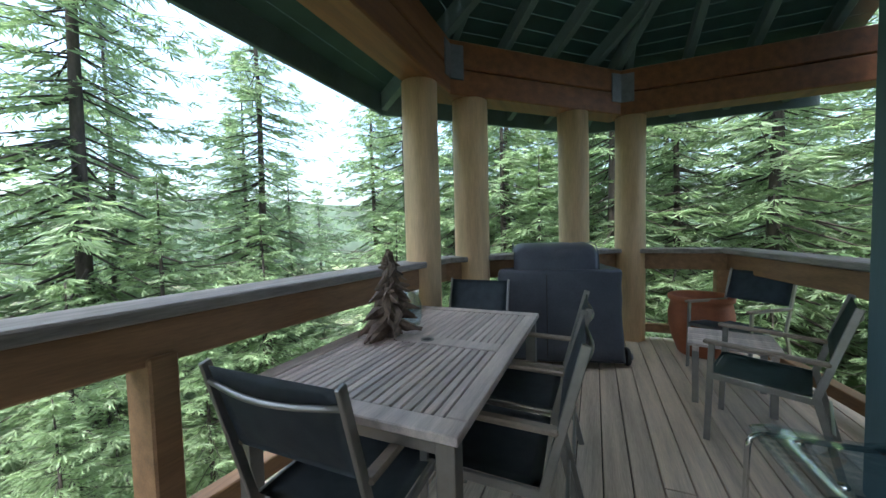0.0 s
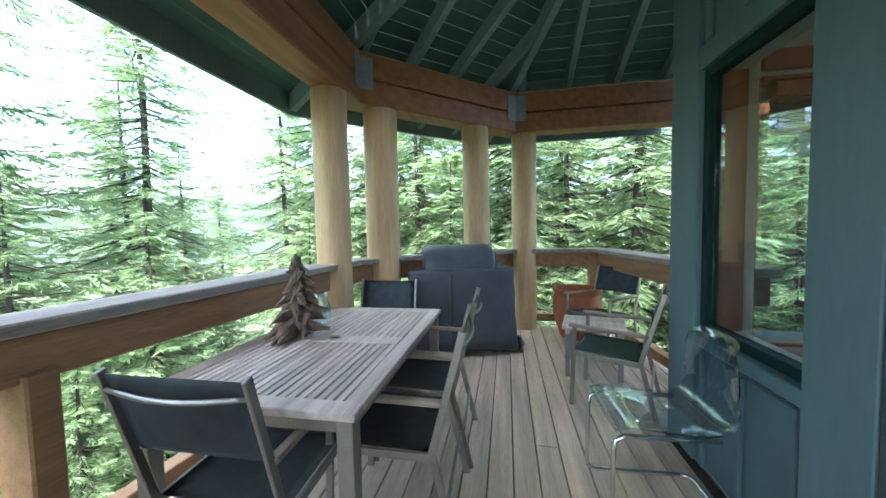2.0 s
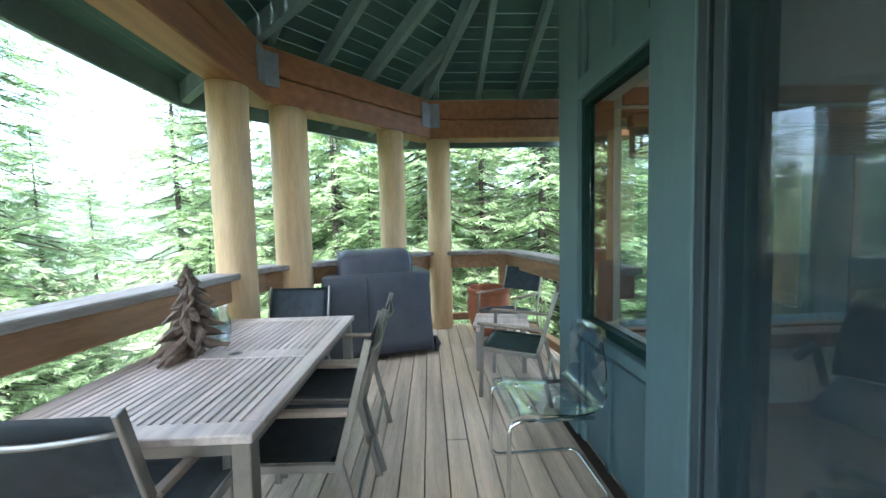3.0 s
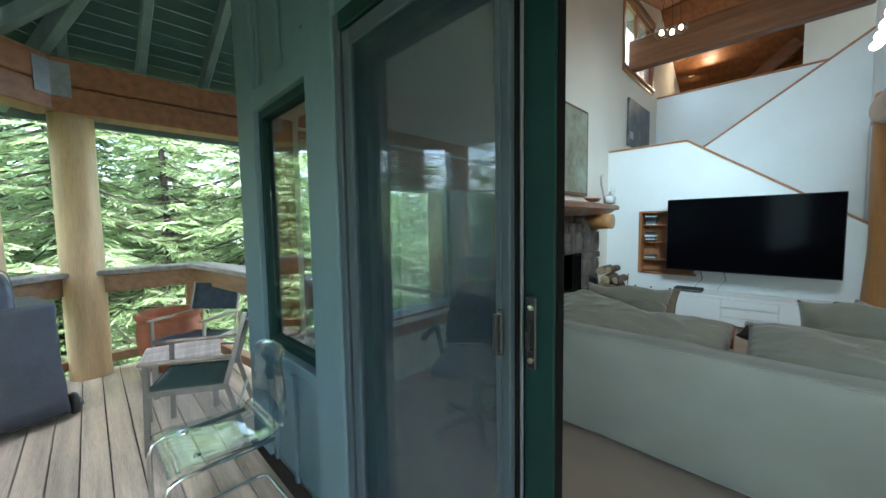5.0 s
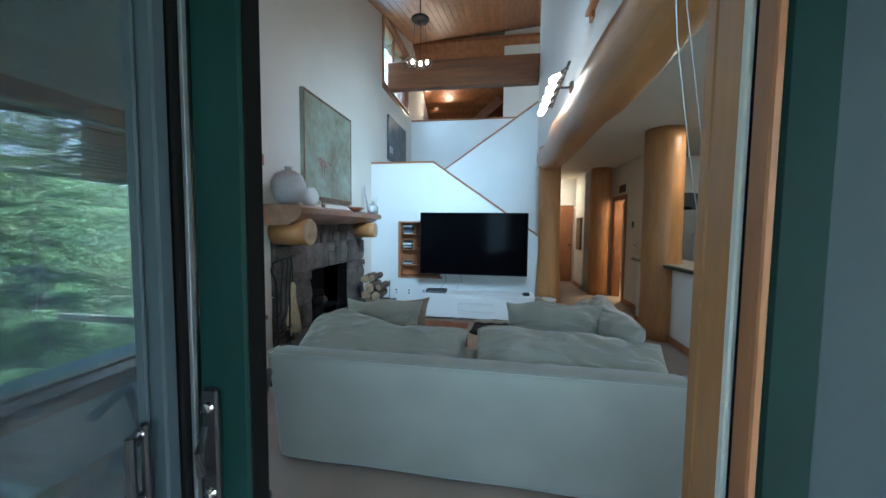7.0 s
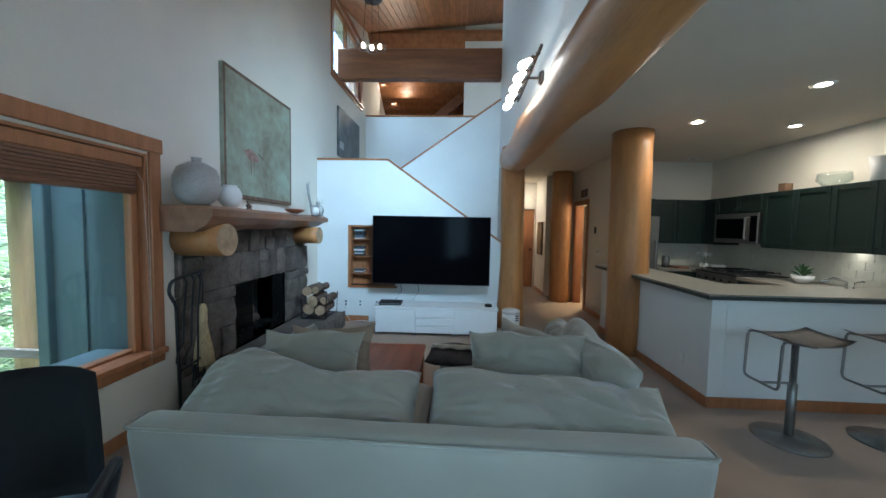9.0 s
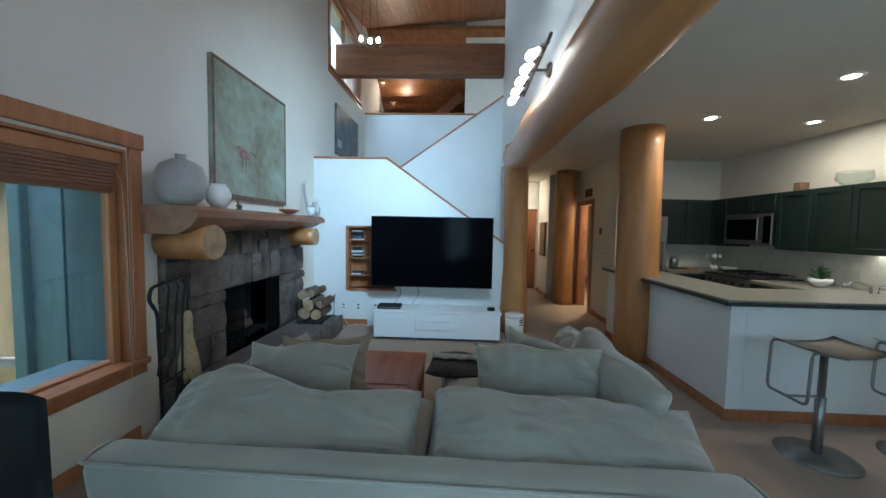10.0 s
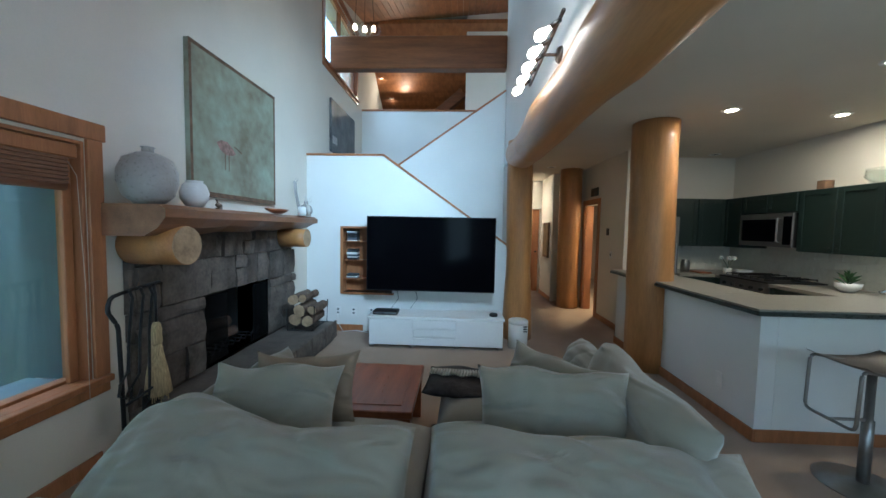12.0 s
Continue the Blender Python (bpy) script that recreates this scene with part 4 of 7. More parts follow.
part("shell", bm, M_ACRYL, cc, "clear acrylic shell", None, True).visible_shadow = False


def rounded(points, r, n=5):
    """Points with rounded corners."""
    out = [Vector(points[0])]
    for a, b, c in zip(points, points[1:], points[2:]):
        a, b, c = Vector(a), Vector(b), Vector(c)
        p, q = b + (a - b).normalized() * r, b + (c - b).normalized() * r
        for i in range(n + 1):
            t = i / n
            out.append(p * (1 - t) ** 2 + b * 2 * t * (1 - t) + q * t * t)
    out.append(Vector(points[-1]))
    return out


for s in (-1, 1):
    x = s * 0.20
    part("frame_side", tube(rounded([(x, 0.17, 0.432), (x, -0.24, 0.432), (x, -0.25, 0.012), (x, 0.22, 0.012)], 0.06), 0.011, 10), M_CHROME, cc, "", None, True)
part("frame_floor_bar", tube(rounded([(-0.20, 0.20, 0.012), (-0.20, 0.26, 0.012), (0.20, 0.26, 0.012), (0.20, 0.20, 0.012)], 0.05), 0.011, 10), M_CHROME, cc, "", None, True)
for x, y in ((-0.12, -0.12), (0.12, -0.12)):
    part("fixing", lathe([(0, 0.012), (0.014, 0.01), (0.016, 0.0)], 12, None, pose(x, y, 0.457)), M_CHROME, cc)

# covered grill
gr = empty("covered_grill", "barbecue grill under a grey vinyl cover with black wheels", "grill", pose(-2.68, -1.06, ZD, 0, 0, 14))


def drape(x0, x1, y0, y1, z0, z1, seed, amp=0.018, roundness=0.06, flare=0.03):
    """A cloth-like covered block with soft folds."""
    bm = box(x0, x1, y0, y1, z0, z1)
    bmesh.ops.bevel(bm, geom=[e for e in bm.edges if max(v.co.z for v in e.verts) > z1 - 1e-4 or abs(e.verts[0].co.z - e.verts[1].co.z) > 0.01], offset=roundness, segments=3, profile=0.5, affect="EDGES")
    bmesh.ops.subdivide_edges(bm, edges=[e for e in bm.edges if e.calc_length() > 0.08], cuts=6, use_grid_fill=True)
    for v in bm.verts:
        t = (z1 - v.co.z) / (z1 - z0)
        p = v.co.copy()
        f = noise.noise(Vector((p.x * 9, p.y * 9, p.z * 1.2 + seed))) * amp * (0.4 + t)
        g = noise.noise(Vector((p.x * 4 + 7, p.y * 4, p.z * 5 + seed))) * amp * 0.6
        c = Vector(((x0 + x1) / 2, (y0 + y1) / 2, p.z))
        out = (p - c)
        out.z = 0
        if out.length > 0:
            v.co += out.normalized() * (f + g + flare * t * t)
        v.co.z += g * 0.6 if t < 0.9 else 0
    return bm


part("cover_body", drape(-0.30, 0.32, -0.56, 0.54, 0.06, 0.90, 3.0, 0.022, 0.035), M_COVER, gr, "grey vinyl cover skirt with folds", None, True)
hood = bmesh.new()
arch = [(0.285, 0.86), (0.275, 0.98), (0.235, 1.07), (0.14, 1.125), (-0.02, 1.14), (-0.17, 1.12), (-0.25, 1.05), (-0.285, 0.94), (-0.29, 0.86)]
rows = []
for i in range(25):
    t = i / 24
    y = -0.40 + 0.74 * t
    k = 1 - 0.10 * max(0, abs(2 * t - 1) - 0.8) / 0.2
    row = []
    for j, (x, z) in enumerate(arch):
        f = 0.012 * noise.noise(Vector((x * 6, y * 7, z * 3 + 8))) + 0.008 * noise.noise(Vector((x * 15, y * 4, z * 9)))
        row.append(hood.verts.new((x * k + f, y + f, 0.86 + (z - 0.86) * k + f * 0.7)))
    rows.append(row)
for p, q in zip(rows, rows[1:]):
    for j in range(len(arch) - 1):
        hood.faces.new((p[j], p[j + 1], q[j + 1], q[j]))
hood.faces.new(rows[0]), hood.faces.new(rows[-1])
part("cover_hood", hood, M_COVER, gr, "rounded cover over the lid", None, True)
part("hem", tube([(0.345, -0.55, 0.075), (0.352, 0.0, 0.07), (0.345, 0.53, 0.075)], 0.006, 6), M_BLACK, gr)
for y in (-0.405, 0.345):
    part("hood_seam", tube([(x + 0.004 * (1 if x > 0 else -1), y, z) for x, z in arch], 0.005, 6), M_COVER, gr)
part("seam", tube([(0.352, -0.12, 0.10), (0.338, -0.12, 0.5), (0.325, -0.12, 0.86)], 0.004, 6), M_BLACK, gr)
for x in (0.22, -0.2):
    wh = part("wheel", lathe([(0.02, -0.02), (0.055, -0.022), (0.078, -0.02), (0.085, 0.0), (0.078, 0.02), (0.055, 0.022), (0.02, 0.02)], 24, None, pose(x, 0.60, 0.085, 90, 0, 0)), M_BLACK, gr, "", None, True)
    part("hub", lathe([(0, 0.03), (0.03, 0.028), (0.032, 0.0)], 16, None, pose(x, 0.62, 0.085, -90, 0, 0)), M_STEELP, wh)
for x in (-0.2, 0.22):
    part("foot", box(x - 0.03, x + 0.03, -0.45, -0.39, 0, 0.12, 0.004), M_BLACK, gr)

# terracotta pot
pot = tagged(part("terracotta_pot", lathe([(0.0, 0.0), (0.17, 0.0), (0.19, 0.02), (0.235, 0.14), (0.268, 0.28), (0.275, 0.40), (0.258, 0.50), (0.25, 0.525), (0.272, 0.54), (0.278, 0.58), (0.262, 0.592), (0.24, 0.58), (0.23, 0.50), (0.0, 0.48)], 40, None, pose(-3.2, 0.27, ZD)), M_TERRA, None, "", None, True),
             "large empty terracotta planter pot on the deck", "plant pot")

# driftwood sculpture: many curled pieces round a core, tapering like a fir
dw = empty("driftwood_sculpture", "fir-shaped sculpture of grey driftwood pieces on the table", "sculpture", pose(-0.62, -1.70, ZD + 0.725))
part("core", tube([(0, 0, 0), (0.01, 0, 0.2), (0, 0.01, 0.44)], [0.05, 0.035, 0.01], 8, wob=0.3), M_DRIFT, dw)
rnd = random.Random(5)
for i in range(56):
    t = i / 56
    a = i * 2.4 + rnd.uniform(-0.4, 0.4)
    z = 0.03 + 0.42 * t
    L = (0.155 * (1 - t) + 0.035) * rnd.uniform(0.7, 1.15)
    d = Vector((math.cos(a), math.sin(a), 0))
    s = d.cross(Vector((0, 0, 1)))
    drop = rnd.uniform(-0.10, 0.01)
    pts = [d * 0.01 + Vector((0, 0, z + 0.02)), d * L * 0.5 + s * rnd.uniform(-0.02, 0.02) + Vector((0, 0, z + drop * 0.3)), d * L + s * rnd.uniform(-0.035, 0.035) + Vector((0, 0, max(0.008, z + drop)))]
    r = rnd.uniform(0.015, 0.030) * (1.2 - 0.6 * t)
    bm = tube(pts, [r * 0.8, r, r * 0.2], 6, wob=0.6)
    for v in bm.verts:
        v.co.z = max(0.001, v.co.z)
    part("driftwood_piece", bm, M_DRIFT, dw)
vase = tagged(part("glass_vase", lathe([(0.0, 0.0), (0.05, 0.0), (0.062, 0.05), (0.058, 0.12), (0.042, 0.17), (0.05, 0.20), (0.047, 0.20), (0.039, 0.17), (0.054, 0.12), (0.058, 0.05), (0.046, 0.006), (0.0, 0.006)], 28, None, pose(-0.86, -1.70, ZD + 0.725)), M_ACRYL, None, "", None, True),
              "clear glass vase standing on the teak table", "vase")

# ---- forest ----
def spruce_mesh(seed, H, R, whorls, per, twigs):
    """Crown of a spruce: drooping limbs with flat sprays of twigs, each with narrow needle tufts."""
    rg = np.random.RandomState(seed)
    V, F = [], []
    limbs = bmesh.new()

    def blade(p, d, s, L, w):
        k = len(V)
        m = p + d * (L * 0.45)
        V.extend((p, m + s * w, p + d * L, m - s * w))
        F.append((k, k + 1, k + 2, k + 3))
    for i in range(whorls):
        t = i / (whorls - 1)
        z = H * (0.06 + 0.93 * t)
        for b in range(per):
            ang = rg.uniform(0, 2 * math.pi)
            L = R * (1 - t) ** 0.8 * rg.uniform(0.65, 1.1) + 0.12
            out = np.array((math.cos(ang), math.sin(ang), 0.0))
            side = np.array((-out[1], out[0], 0.0))
            z0 = z + rg.uniform(-0.2, 0.2)
            up = 0.35 * t - 0.25
            sag = rg.uniform(0.10, 0.30) * L

            def along(u):
                return np.array((0, 0, z0)) + out * (L * u) + np.array((0, 0, up * L * u - sag * math.sin(math.pi * min(1, u * 0.75)) + 0.12 * L * u * u))
            tube([Vector(along(u)) for u in (0, 0.5, 0.95)], [0.006 + 0.007 * L, 0.004 + 0.003 * L, 0.002], 4, limbs)
            n = max(4, int(twigs * L / R))
            for j in range(n):
                u = 0.08 + 0.92 * (j + rg.uniform(0, 1)) / n
                p = along(u)
                for s in (-1, 1):
                    tl = (0.10 + 0.36 * L / R * (1 - 0.75 * u)) * rg.uniform(0.7, 1.2)
                    d = out * rg.uniform(0.45, 0.85) + side * s * rg.uniform(0.5, 0.95) + np.array((0, 0, rg.uniform(-0.55, 0.02)))
                    d /= np.linalg.norm(d)
                    nb = max(3, int(tl / 0.055))
                    w = np.cross(d, np.array((0, 0, 1.0)))
                    w /= np.linalg.norm(w)
                    for q in range(nb):
                        pp = p + d * tl * q / nb + np.array((0, 0, -0.10 * tl * (q / nb) ** 2))
                        for sg in (-1, 1):
                            dd = d + w * sg * rg.uniform(0.35, 0.9) + np.array((0, 0, rg.uniform(-0.25, 0.15)))
                            dd /= np.linalg.norm(dd)
                            nn = np.cross(dd, rg.normal(size=3))
                            nn /= np.linalg.norm(nn)
                            blade(pp, dd, nn, rg.uniform(0.12, 0.23), rg.uniform(0.009, 0.016))
                    blade(p + d * tl * 0.8, d, w, 0.20, 0.014)
    me = bpy.data.meshes.new("crown")
    me.from_pydata(V, [], F)
    me.materials.append(M_NEEDLE)
    return me, limbs


def spruce(seed, H, R, whorls, per, twigs):
    th = empty("spruce_tree", "tall green spruce with drooping branches", "tree", pose(0, 0, 0), "spruce trees")
    me, limbs = spruce_mesh(seed, H, R, whorls, per, twigs)
    tr = part("trunk", tube([(0, 0, -0.3), (0.05, 0, H * 0.3), (0, 0.06, H * 0.65), (0, 0, H)], [0.12, 0.09, 0.05, 0.01], 10, limbs, wob=0.1), M_BARK, th, "", None, True)
    cr = new("crown", me)
    cr.parent = th
    return th


kinds = [spruce(1, 13.0, 2.9, 42, 7, 16), spruce(2, 12.0, 2.8, 36, 7, 15), spruce(3, 9.0, 2.5, 28, 7, 15)]
used = [False] * 3
spots = [(-2.6, -9.8, 0, 1.42, 0), (-5.9, -9.0, 1, 1.22, 40), (1.2, -9.3, 2, 1.15, 80), (2.5, -11, 0, 1.1, 10), (-8.9, -7.4, 0, 1.0, 150), (-7.6, -5.4, 1, 1.15, 200),
         (-8.9, -3.0, 1, 1.25, 20), (-6.9, -2.6, 2, 1.15, 100), (-7.3, -0.3, 1, 1.2, 250), (-10.2, -0.8, 0, 1.35, 60), (-7.0, 2.2, 1, 1.2, 300), (-9.6, 3.2, 0, 1.05, 20),
         (-6.4, 4.8, 2, 1.1, 70), (-8.8, 6.4, 1, 1.1, 120), (-12.5, -4.6, 0, 1.25, 220), (-12.5, 1.4, 1, 1.25, 10), (-11.5, -8.6, 1, 0.9, 160), (-5.6, -4.6, 2, 0.72, 190),
         (-4.2, -7.0, 2, 0.72, 30), (-1.0, -6.3, 2, 0.62, 300), (-11.5, 7.2, 0, 1.3, 90), (-6.8, 8.4, 0, 1.1, 0), (5.5, -10.0, 1, 1.2, 45), (8.5, -8.0, 0, 1.2, 200), (-15.5, -2, 0, 1.4, 33), (-5.6, -14.5, 1, 0.85, 70), (-14.5, 5, 1, 1.4, 111), (1.5, -15, 1, 1.1, 12)] + [(r * math.cos(radians(a)), r * math.sin(radians(a)), i % 3, f, 47 * i) for i, (r, a, f) in enumerate(((19, 252, 0.95), (16, 238, 0.9), (20, 226, 0.95), (17, 213, 1.0), (19, 202, 1.2), (17, 192, 1.3), (20, 183, 1.4), (18, 172, 1.4), (19, 160, 1.4), (17, 150, 1.4), (13, 232, 0.75), (14, 206, 1.0)))] + [(-4.6, -4.6, 2, 0.52, 10), (-5.6, -0.9, 2, 0.6, 130), (-5.8, 1.1, 2, 0.62, 60), (-0.6, -5.6, 2, 0.5, 20), (-2.3, -5.9, 2, 0.55, 220), (-6.1, 3.3, 2, 0.8, 15), (-7.6, 0.9, 1, 1.0, 140), (-6.3, -1.7, 2, 0.85, 250), (-8.2, 4.6, 1, 1.15, 310), (-8.0, -4.2, 2, 1.2, 75), (-4.2, -12.5, 1, 1.1, 33), (-0.6, -12.4, 0, 1.0, 87), (3.9, -8.4, 1, 1.25, 141), (-7.2, -11.2, 1, 1.0, 205), (0.6, -7.8, 2, 0.85, 260), (-2.9, -8.0, 2, 0.8, 310)]
for x, y, k, s, turn in spots:
    gz = -4.9
    m = pose(x, y, gz, 0, 0, turn) @ Matrix.Scale(s, 4)
    if used[k]:
        o = copy_thing(kinds[k], m)
        o.scale = (s, s, s)
    else:
        kinds[k].matrix_basis = m
        used[k] = True
# wooded hills far off
hill = bmesh.new()
n = 90
for ring, (rad, hgt) in enumerate(((60, 6), (120, 16))):
    prev = None
    for i in range(n + 1):
        a = 2 * math.pi * i / n
        h = hgt * (0.75 + 0.35 * noise.noise(Vector((math.cos(a) * 2, math.sin(a) * 2, ring * 3.0)))) + 2.2 * noise.noise(Vector((i * 0.9, ring, 0)))
        lo, hi = hill.verts.new((rad * math.cos(a), rad * math.sin(a), -8)), hill.verts.new((rad * 1.25 * math.cos(a), rad * 1.25 * math.sin(a), h))
        if prev:
            hill.faces.new((prev[0], lo, hi, prev[1]))
        prev = (lo, hi)
tagged(part("backdrop", hill, M_HILL), "distant wooded hillsides", "backdrop", "", "structure")

# ---- living room: windows, trim ----
def lining(name, y0, y1, z0, z1, x_in, x_out, w, label):
    """Fir casing and lining of an opening in the west wall."""
    th = tagged(empty(name, label, "trim"), "", "", "", "structure")
    part("casing_side", box(x_in, x_in + 0.022, y1, y1 + w, z0 + 0.014, z1 + w * 0.2, 0.003), M_FIR, th)
    if y0 > 0.7:
        part("casing_side", box(x_in, x_in + 0.022, y0 - w, y0, z0 + 0.014, z1 + w * 0.2, 0.003), M_FIR, th)
    part("casing_head", box(x_in, x_in + 0.028, max(y0 - w - 0.015, 0.675), y1 + w + 0.015, z1 + w * 0.2, z1 + w * 1.35, 0.004), M_FIR, th)
    part("sill", box(x_out, x_in, y0, y1, z0 + 0.001, z0 + 0.012, 0.002), M_FIR, th)
    part("stool", box(x_in, x_in + 0.05, max(y0 - w, 0.675), y1 + w, z0 - 0.025, z0 + 0.013, 0.005), M_FIR, th)
    part("apron", box(x_in, x_in + 0.018, max(y0 - w, 0.675), y1 + w, z0 - 0.09, z0 - 0.026, 0.003), M_FIR, th)
    part("jamb", box(x_out, x_in, y1 - 0.02, y1 - 0.001, z0, z1, 0.002), M_FIR, th)
    part("jamb", box(x_out, x_in, y0 + 0.001, y0 + (0.02 if y0 > 0.7 else 0.006), z0, z1, 0.001), M_FIR, th)
    part("head", box(x_out, x_in, y0 + 0.02, y1 - 0.02, z1 - 0.02, z1 - 0.001, 0.002), M_FIR, th)
    return th


lining("trim_window_west", 0.672, 2.87, 0.53, 1.90, INT_X, -0.928, 0.085, "fir window casing and sill")
lining("trim_window_high", 6.40, 8.05, 3.98, 5.20, INT_X, -0.88, 0.09, "fir casing of the high window")
sash = tagged(empty("window_sash", "fir sash bars inside the living-room window", "trim"), "", "", "", "structure")
for a, b in ((2.795, 2.845),):
    part("bar", box(-0.927, -0.90, a, b, 0.545, 1.87, 0.004), M_FIR, sash)
hi_e = tagged(empty("trim_window_east", "fir casing of the high east window", "trim"), "", "", "", "structure")
part("casing_side", box(RW_X - 0.022, RW_X, 2.80, 2.89, 2.90, 4.0, 0.003), M_FIR, hi_e)
part("sill", box(RW_X - 0.05, RW_X + 0.1, 1.27, 2.89, 2.945, 2.979, 0.004), M_FIR, hi_e)
part("casing_side", box(RW_X - 0.022, RW_X, 1.26, 1.35, 2.90, 4.0, 0.003), M_FIR, hi_e)
part("casing_head", box(RW_X - 0.022, RW_X, 1.26, 2.89, 4.0, 4.09, 0.003), M_FIR, hi_e)
structure("window_4_backing", box(RW_X + 0.15, RW_X + 0.9, 1.2, 2.95, 2.80, 2.86), M_WALL, "pale well behind the high window", "window well")
# rolled blind
bl = empty("roll_blind", "dark brown woven wood blind, drawn up", "blind")
part("head_rail", box(-0.925, INT_X - 0.004, 0.75, 2.84, 1.80, 1.875, 0.006), M_FIR, bl)
for i in range(7):
    part("slat", box(-0.920 + 0.004 * (i % 2), -0.858 + 0.004 * (i % 2), 0.76, 2.80, 1.655 + i * 0.021, 1.655 + i * 0.021 + 0.019, 0.004), M_BLIND, bl)
part("bottom_roll", tube([(-0.89, 0.76, 1.645), (-0.89, 2.80, 1.645)], 0.024, 10), M_BLIND, bl, "", None, True)
part("cord", tube([(-0.852, 2.79, 1.78), (-0.815, 2.80, 1.70), (-0.79, 2.80, 1.1), (-0.79, 2.80, 0.45)], 0.0016, 5), M_CREAM, bl)
# blind cords hanging at the door
cord = empty("door_blind_cord", "pale cords of the door blind hanging in a loop", "cord", pose(0, 0, 0))
for pts in ([(1.515, 0.60, 2.039), (1.545, 0.60, 1.65), (1.567, 0.60, 1.50), (1.593, 0.602, 1.35)], [(1.545, 0.61, 2.039), (1.560, 0.61, 1.70), (1.590, 0.608, 1.50), (1.595, 0.604, 1.35)]):
    part("strand", tube(pts, 0.0008, 6), M_CERAM, cord)
# baseboards
bb = bmesh.new()
for d in ((INT_X, -0.05, 5.742, 5.759, 0, 0.09), (3.343, 3.357, 3.445, 4.60, 0, 0.09), (3.323, 3.337, 4.99, 5.62, 0, 0.09), (3.358, 5.42, 3.443, 3.457, 0, 0.09), (3.585, 3.599, 6.05, 6.95, 0, 0.09), (INT_X + 0.001, INT_X + 0.015, 0.68, 2.9, 0, 0.09), (3.145, 3.159, 8.25, 9.2, 0, 0.09)):
    box(*d, 0.003, bb)
structure("baseboard", bb, M_FIR, "fir baseboards", "baseboard")

# ---- sofa ----
def pillow(w, d, h, seed=0.0, wr=0.02, n=16, pinch=0.06, hump=0.0):
    """A stuffed cushion lying flat, its middle at the origin, with long creases from its corners and a slumped outline."""
    bm = bmesh.new()
    grid = {}
    for side in (1, -1):
        for i in range(n + 1):
            for j in range(n + 1):
                u, v = -1 + 2 * i / n, -1 + 2 * j / n
                edge = i in (0, n) or j in (0, n)
                if edge and side < 0:
                    grid[side, i, j] = grid[1, i, j]
                    continue
                t = ((1 - abs(u) ** 4) ** 0.5) * ((1 - abs(v) ** 3.4) ** 0.5)
                x = u * w / 2 * (1 - pinch * (1 - v * v) * abs(u))
                y = v * d / 2 * (1 - pinch * (1 - u * u) * abs(v)) + wr * 1.2 * noise.noise(Vector((u * 1.3, seed, v * 0.5))) + hump * math.exp(-((u + 0.62) / 0.33) ** 2) * max(0, v)
                q = Vector((x * 2.2 + seed, y * 2.2 + 0.5 * x, side * 1.3 + seed))
                warp = Vector((noise.noise(q), noise.noise(q + Vector((7, 3, 1))), 0)) * 0.35
                r1 = 1 - abs(noise.noise(Vector(((x + warp.x) * 1.1 + seed, (y + warp.y) * 6.0 + 1.5 * x, seed)))) * 2.6
                r2 = 1 - abs(noise.noise(Vector(((x - warp.y) * 3.2, (y + warp.x) * 1.6 + seed, seed + 4)))) * 2.8
                f = noise.noise(q * 0.7) * wr * 0.8 - max(0, r1) ** 2 * wr * 0.45 - max(0, r2) ** 2 * wr * 0.35
                grid[side, i, j] = bm.verts.new((x, y, side * (h / 2) * t + side * f * min(1, t * 2.5)))
        for i in range(n):
            for j in range(n):
                bm.faces.new((grid[side, i, j], grid[side, i + 1, j], grid[side, i + 1, j + 1], grid[side, i, j + 1]))
    return bm


sofa = empty("sectional_sofa", "sage linen sectional sofa with a low upholstered back", "sofa", pose(0.0, 0.01, 0, 0, 0, -1.0))


def soft_box(x0, x1, y0, y1, z0, z1, r=0.05, seed=0.0, amp=0.008):
    bm = box(x0, x1, y0, y1, z0, z1)
    bmesh.ops.bevel(bm, geom=bm.edges[:], offset=r, segments=3, profile=0.5, affect="EDGES")
    bmesh.ops.subdivide_edges(bm, edges=[e for e in bm.edges if e.calc_length() > 0.18], cuts=8, use_grid_fill=True)
    for v in bm.verts:
        v.co += v.co.normalized() * 0 + Vector((0, 0, 1)) * noise.noise(v.co * 4 + Vector((seed, 0, 0))) * amp + Vector((noise.noise(v.co * 3 + Vector((0, seed, 5))), noise.noise(v.co * 3 + Vector((9, seed, 0))), 0)) * amp
    return bm


back = soft_box(0.03, 2.15, 1.80, 1.95, 0.03, 0.70, 0.05, 1)
for v in back.verts:
    v.co.y -= 0.13 * v.co.z
part("back", back, M_SOFA, sofa, "smooth linen sofa back panel", None, True)
part("arm_left", soft_box(0.03, 0.21, 1.95, 2.95, 0.03, 0.64, 0.07, 2), M_SOFA, sofa, "", None, True)
part("back_right", soft_box(1.99, 2.16, 1.95, 3.30, 0.03, 0.66, 0.07, 3), M_SOFA, sofa, "", None, True)
part("base", soft_box(0.20, 2.00, 1.97, 2.75, 0.03, 0.30, 0.03, 4), M_SOFA, sofa, "", None, True)
part("base_chaise", soft_box(1.10, 2.00, 2.74, 3.30, 0.03, 0.28, 0.03, 5), M_SOFA, sofa, "", None, True)
part("welt", tube(rounded([(0.035, 1.83, 0.684), (0.035, 1.714, 0.684), (2.145, 1.714, 0.684), (2.145, 1.83, 0.684)], 0.04), 0.006, 6), M_SOFA, sofa, "", None, True)
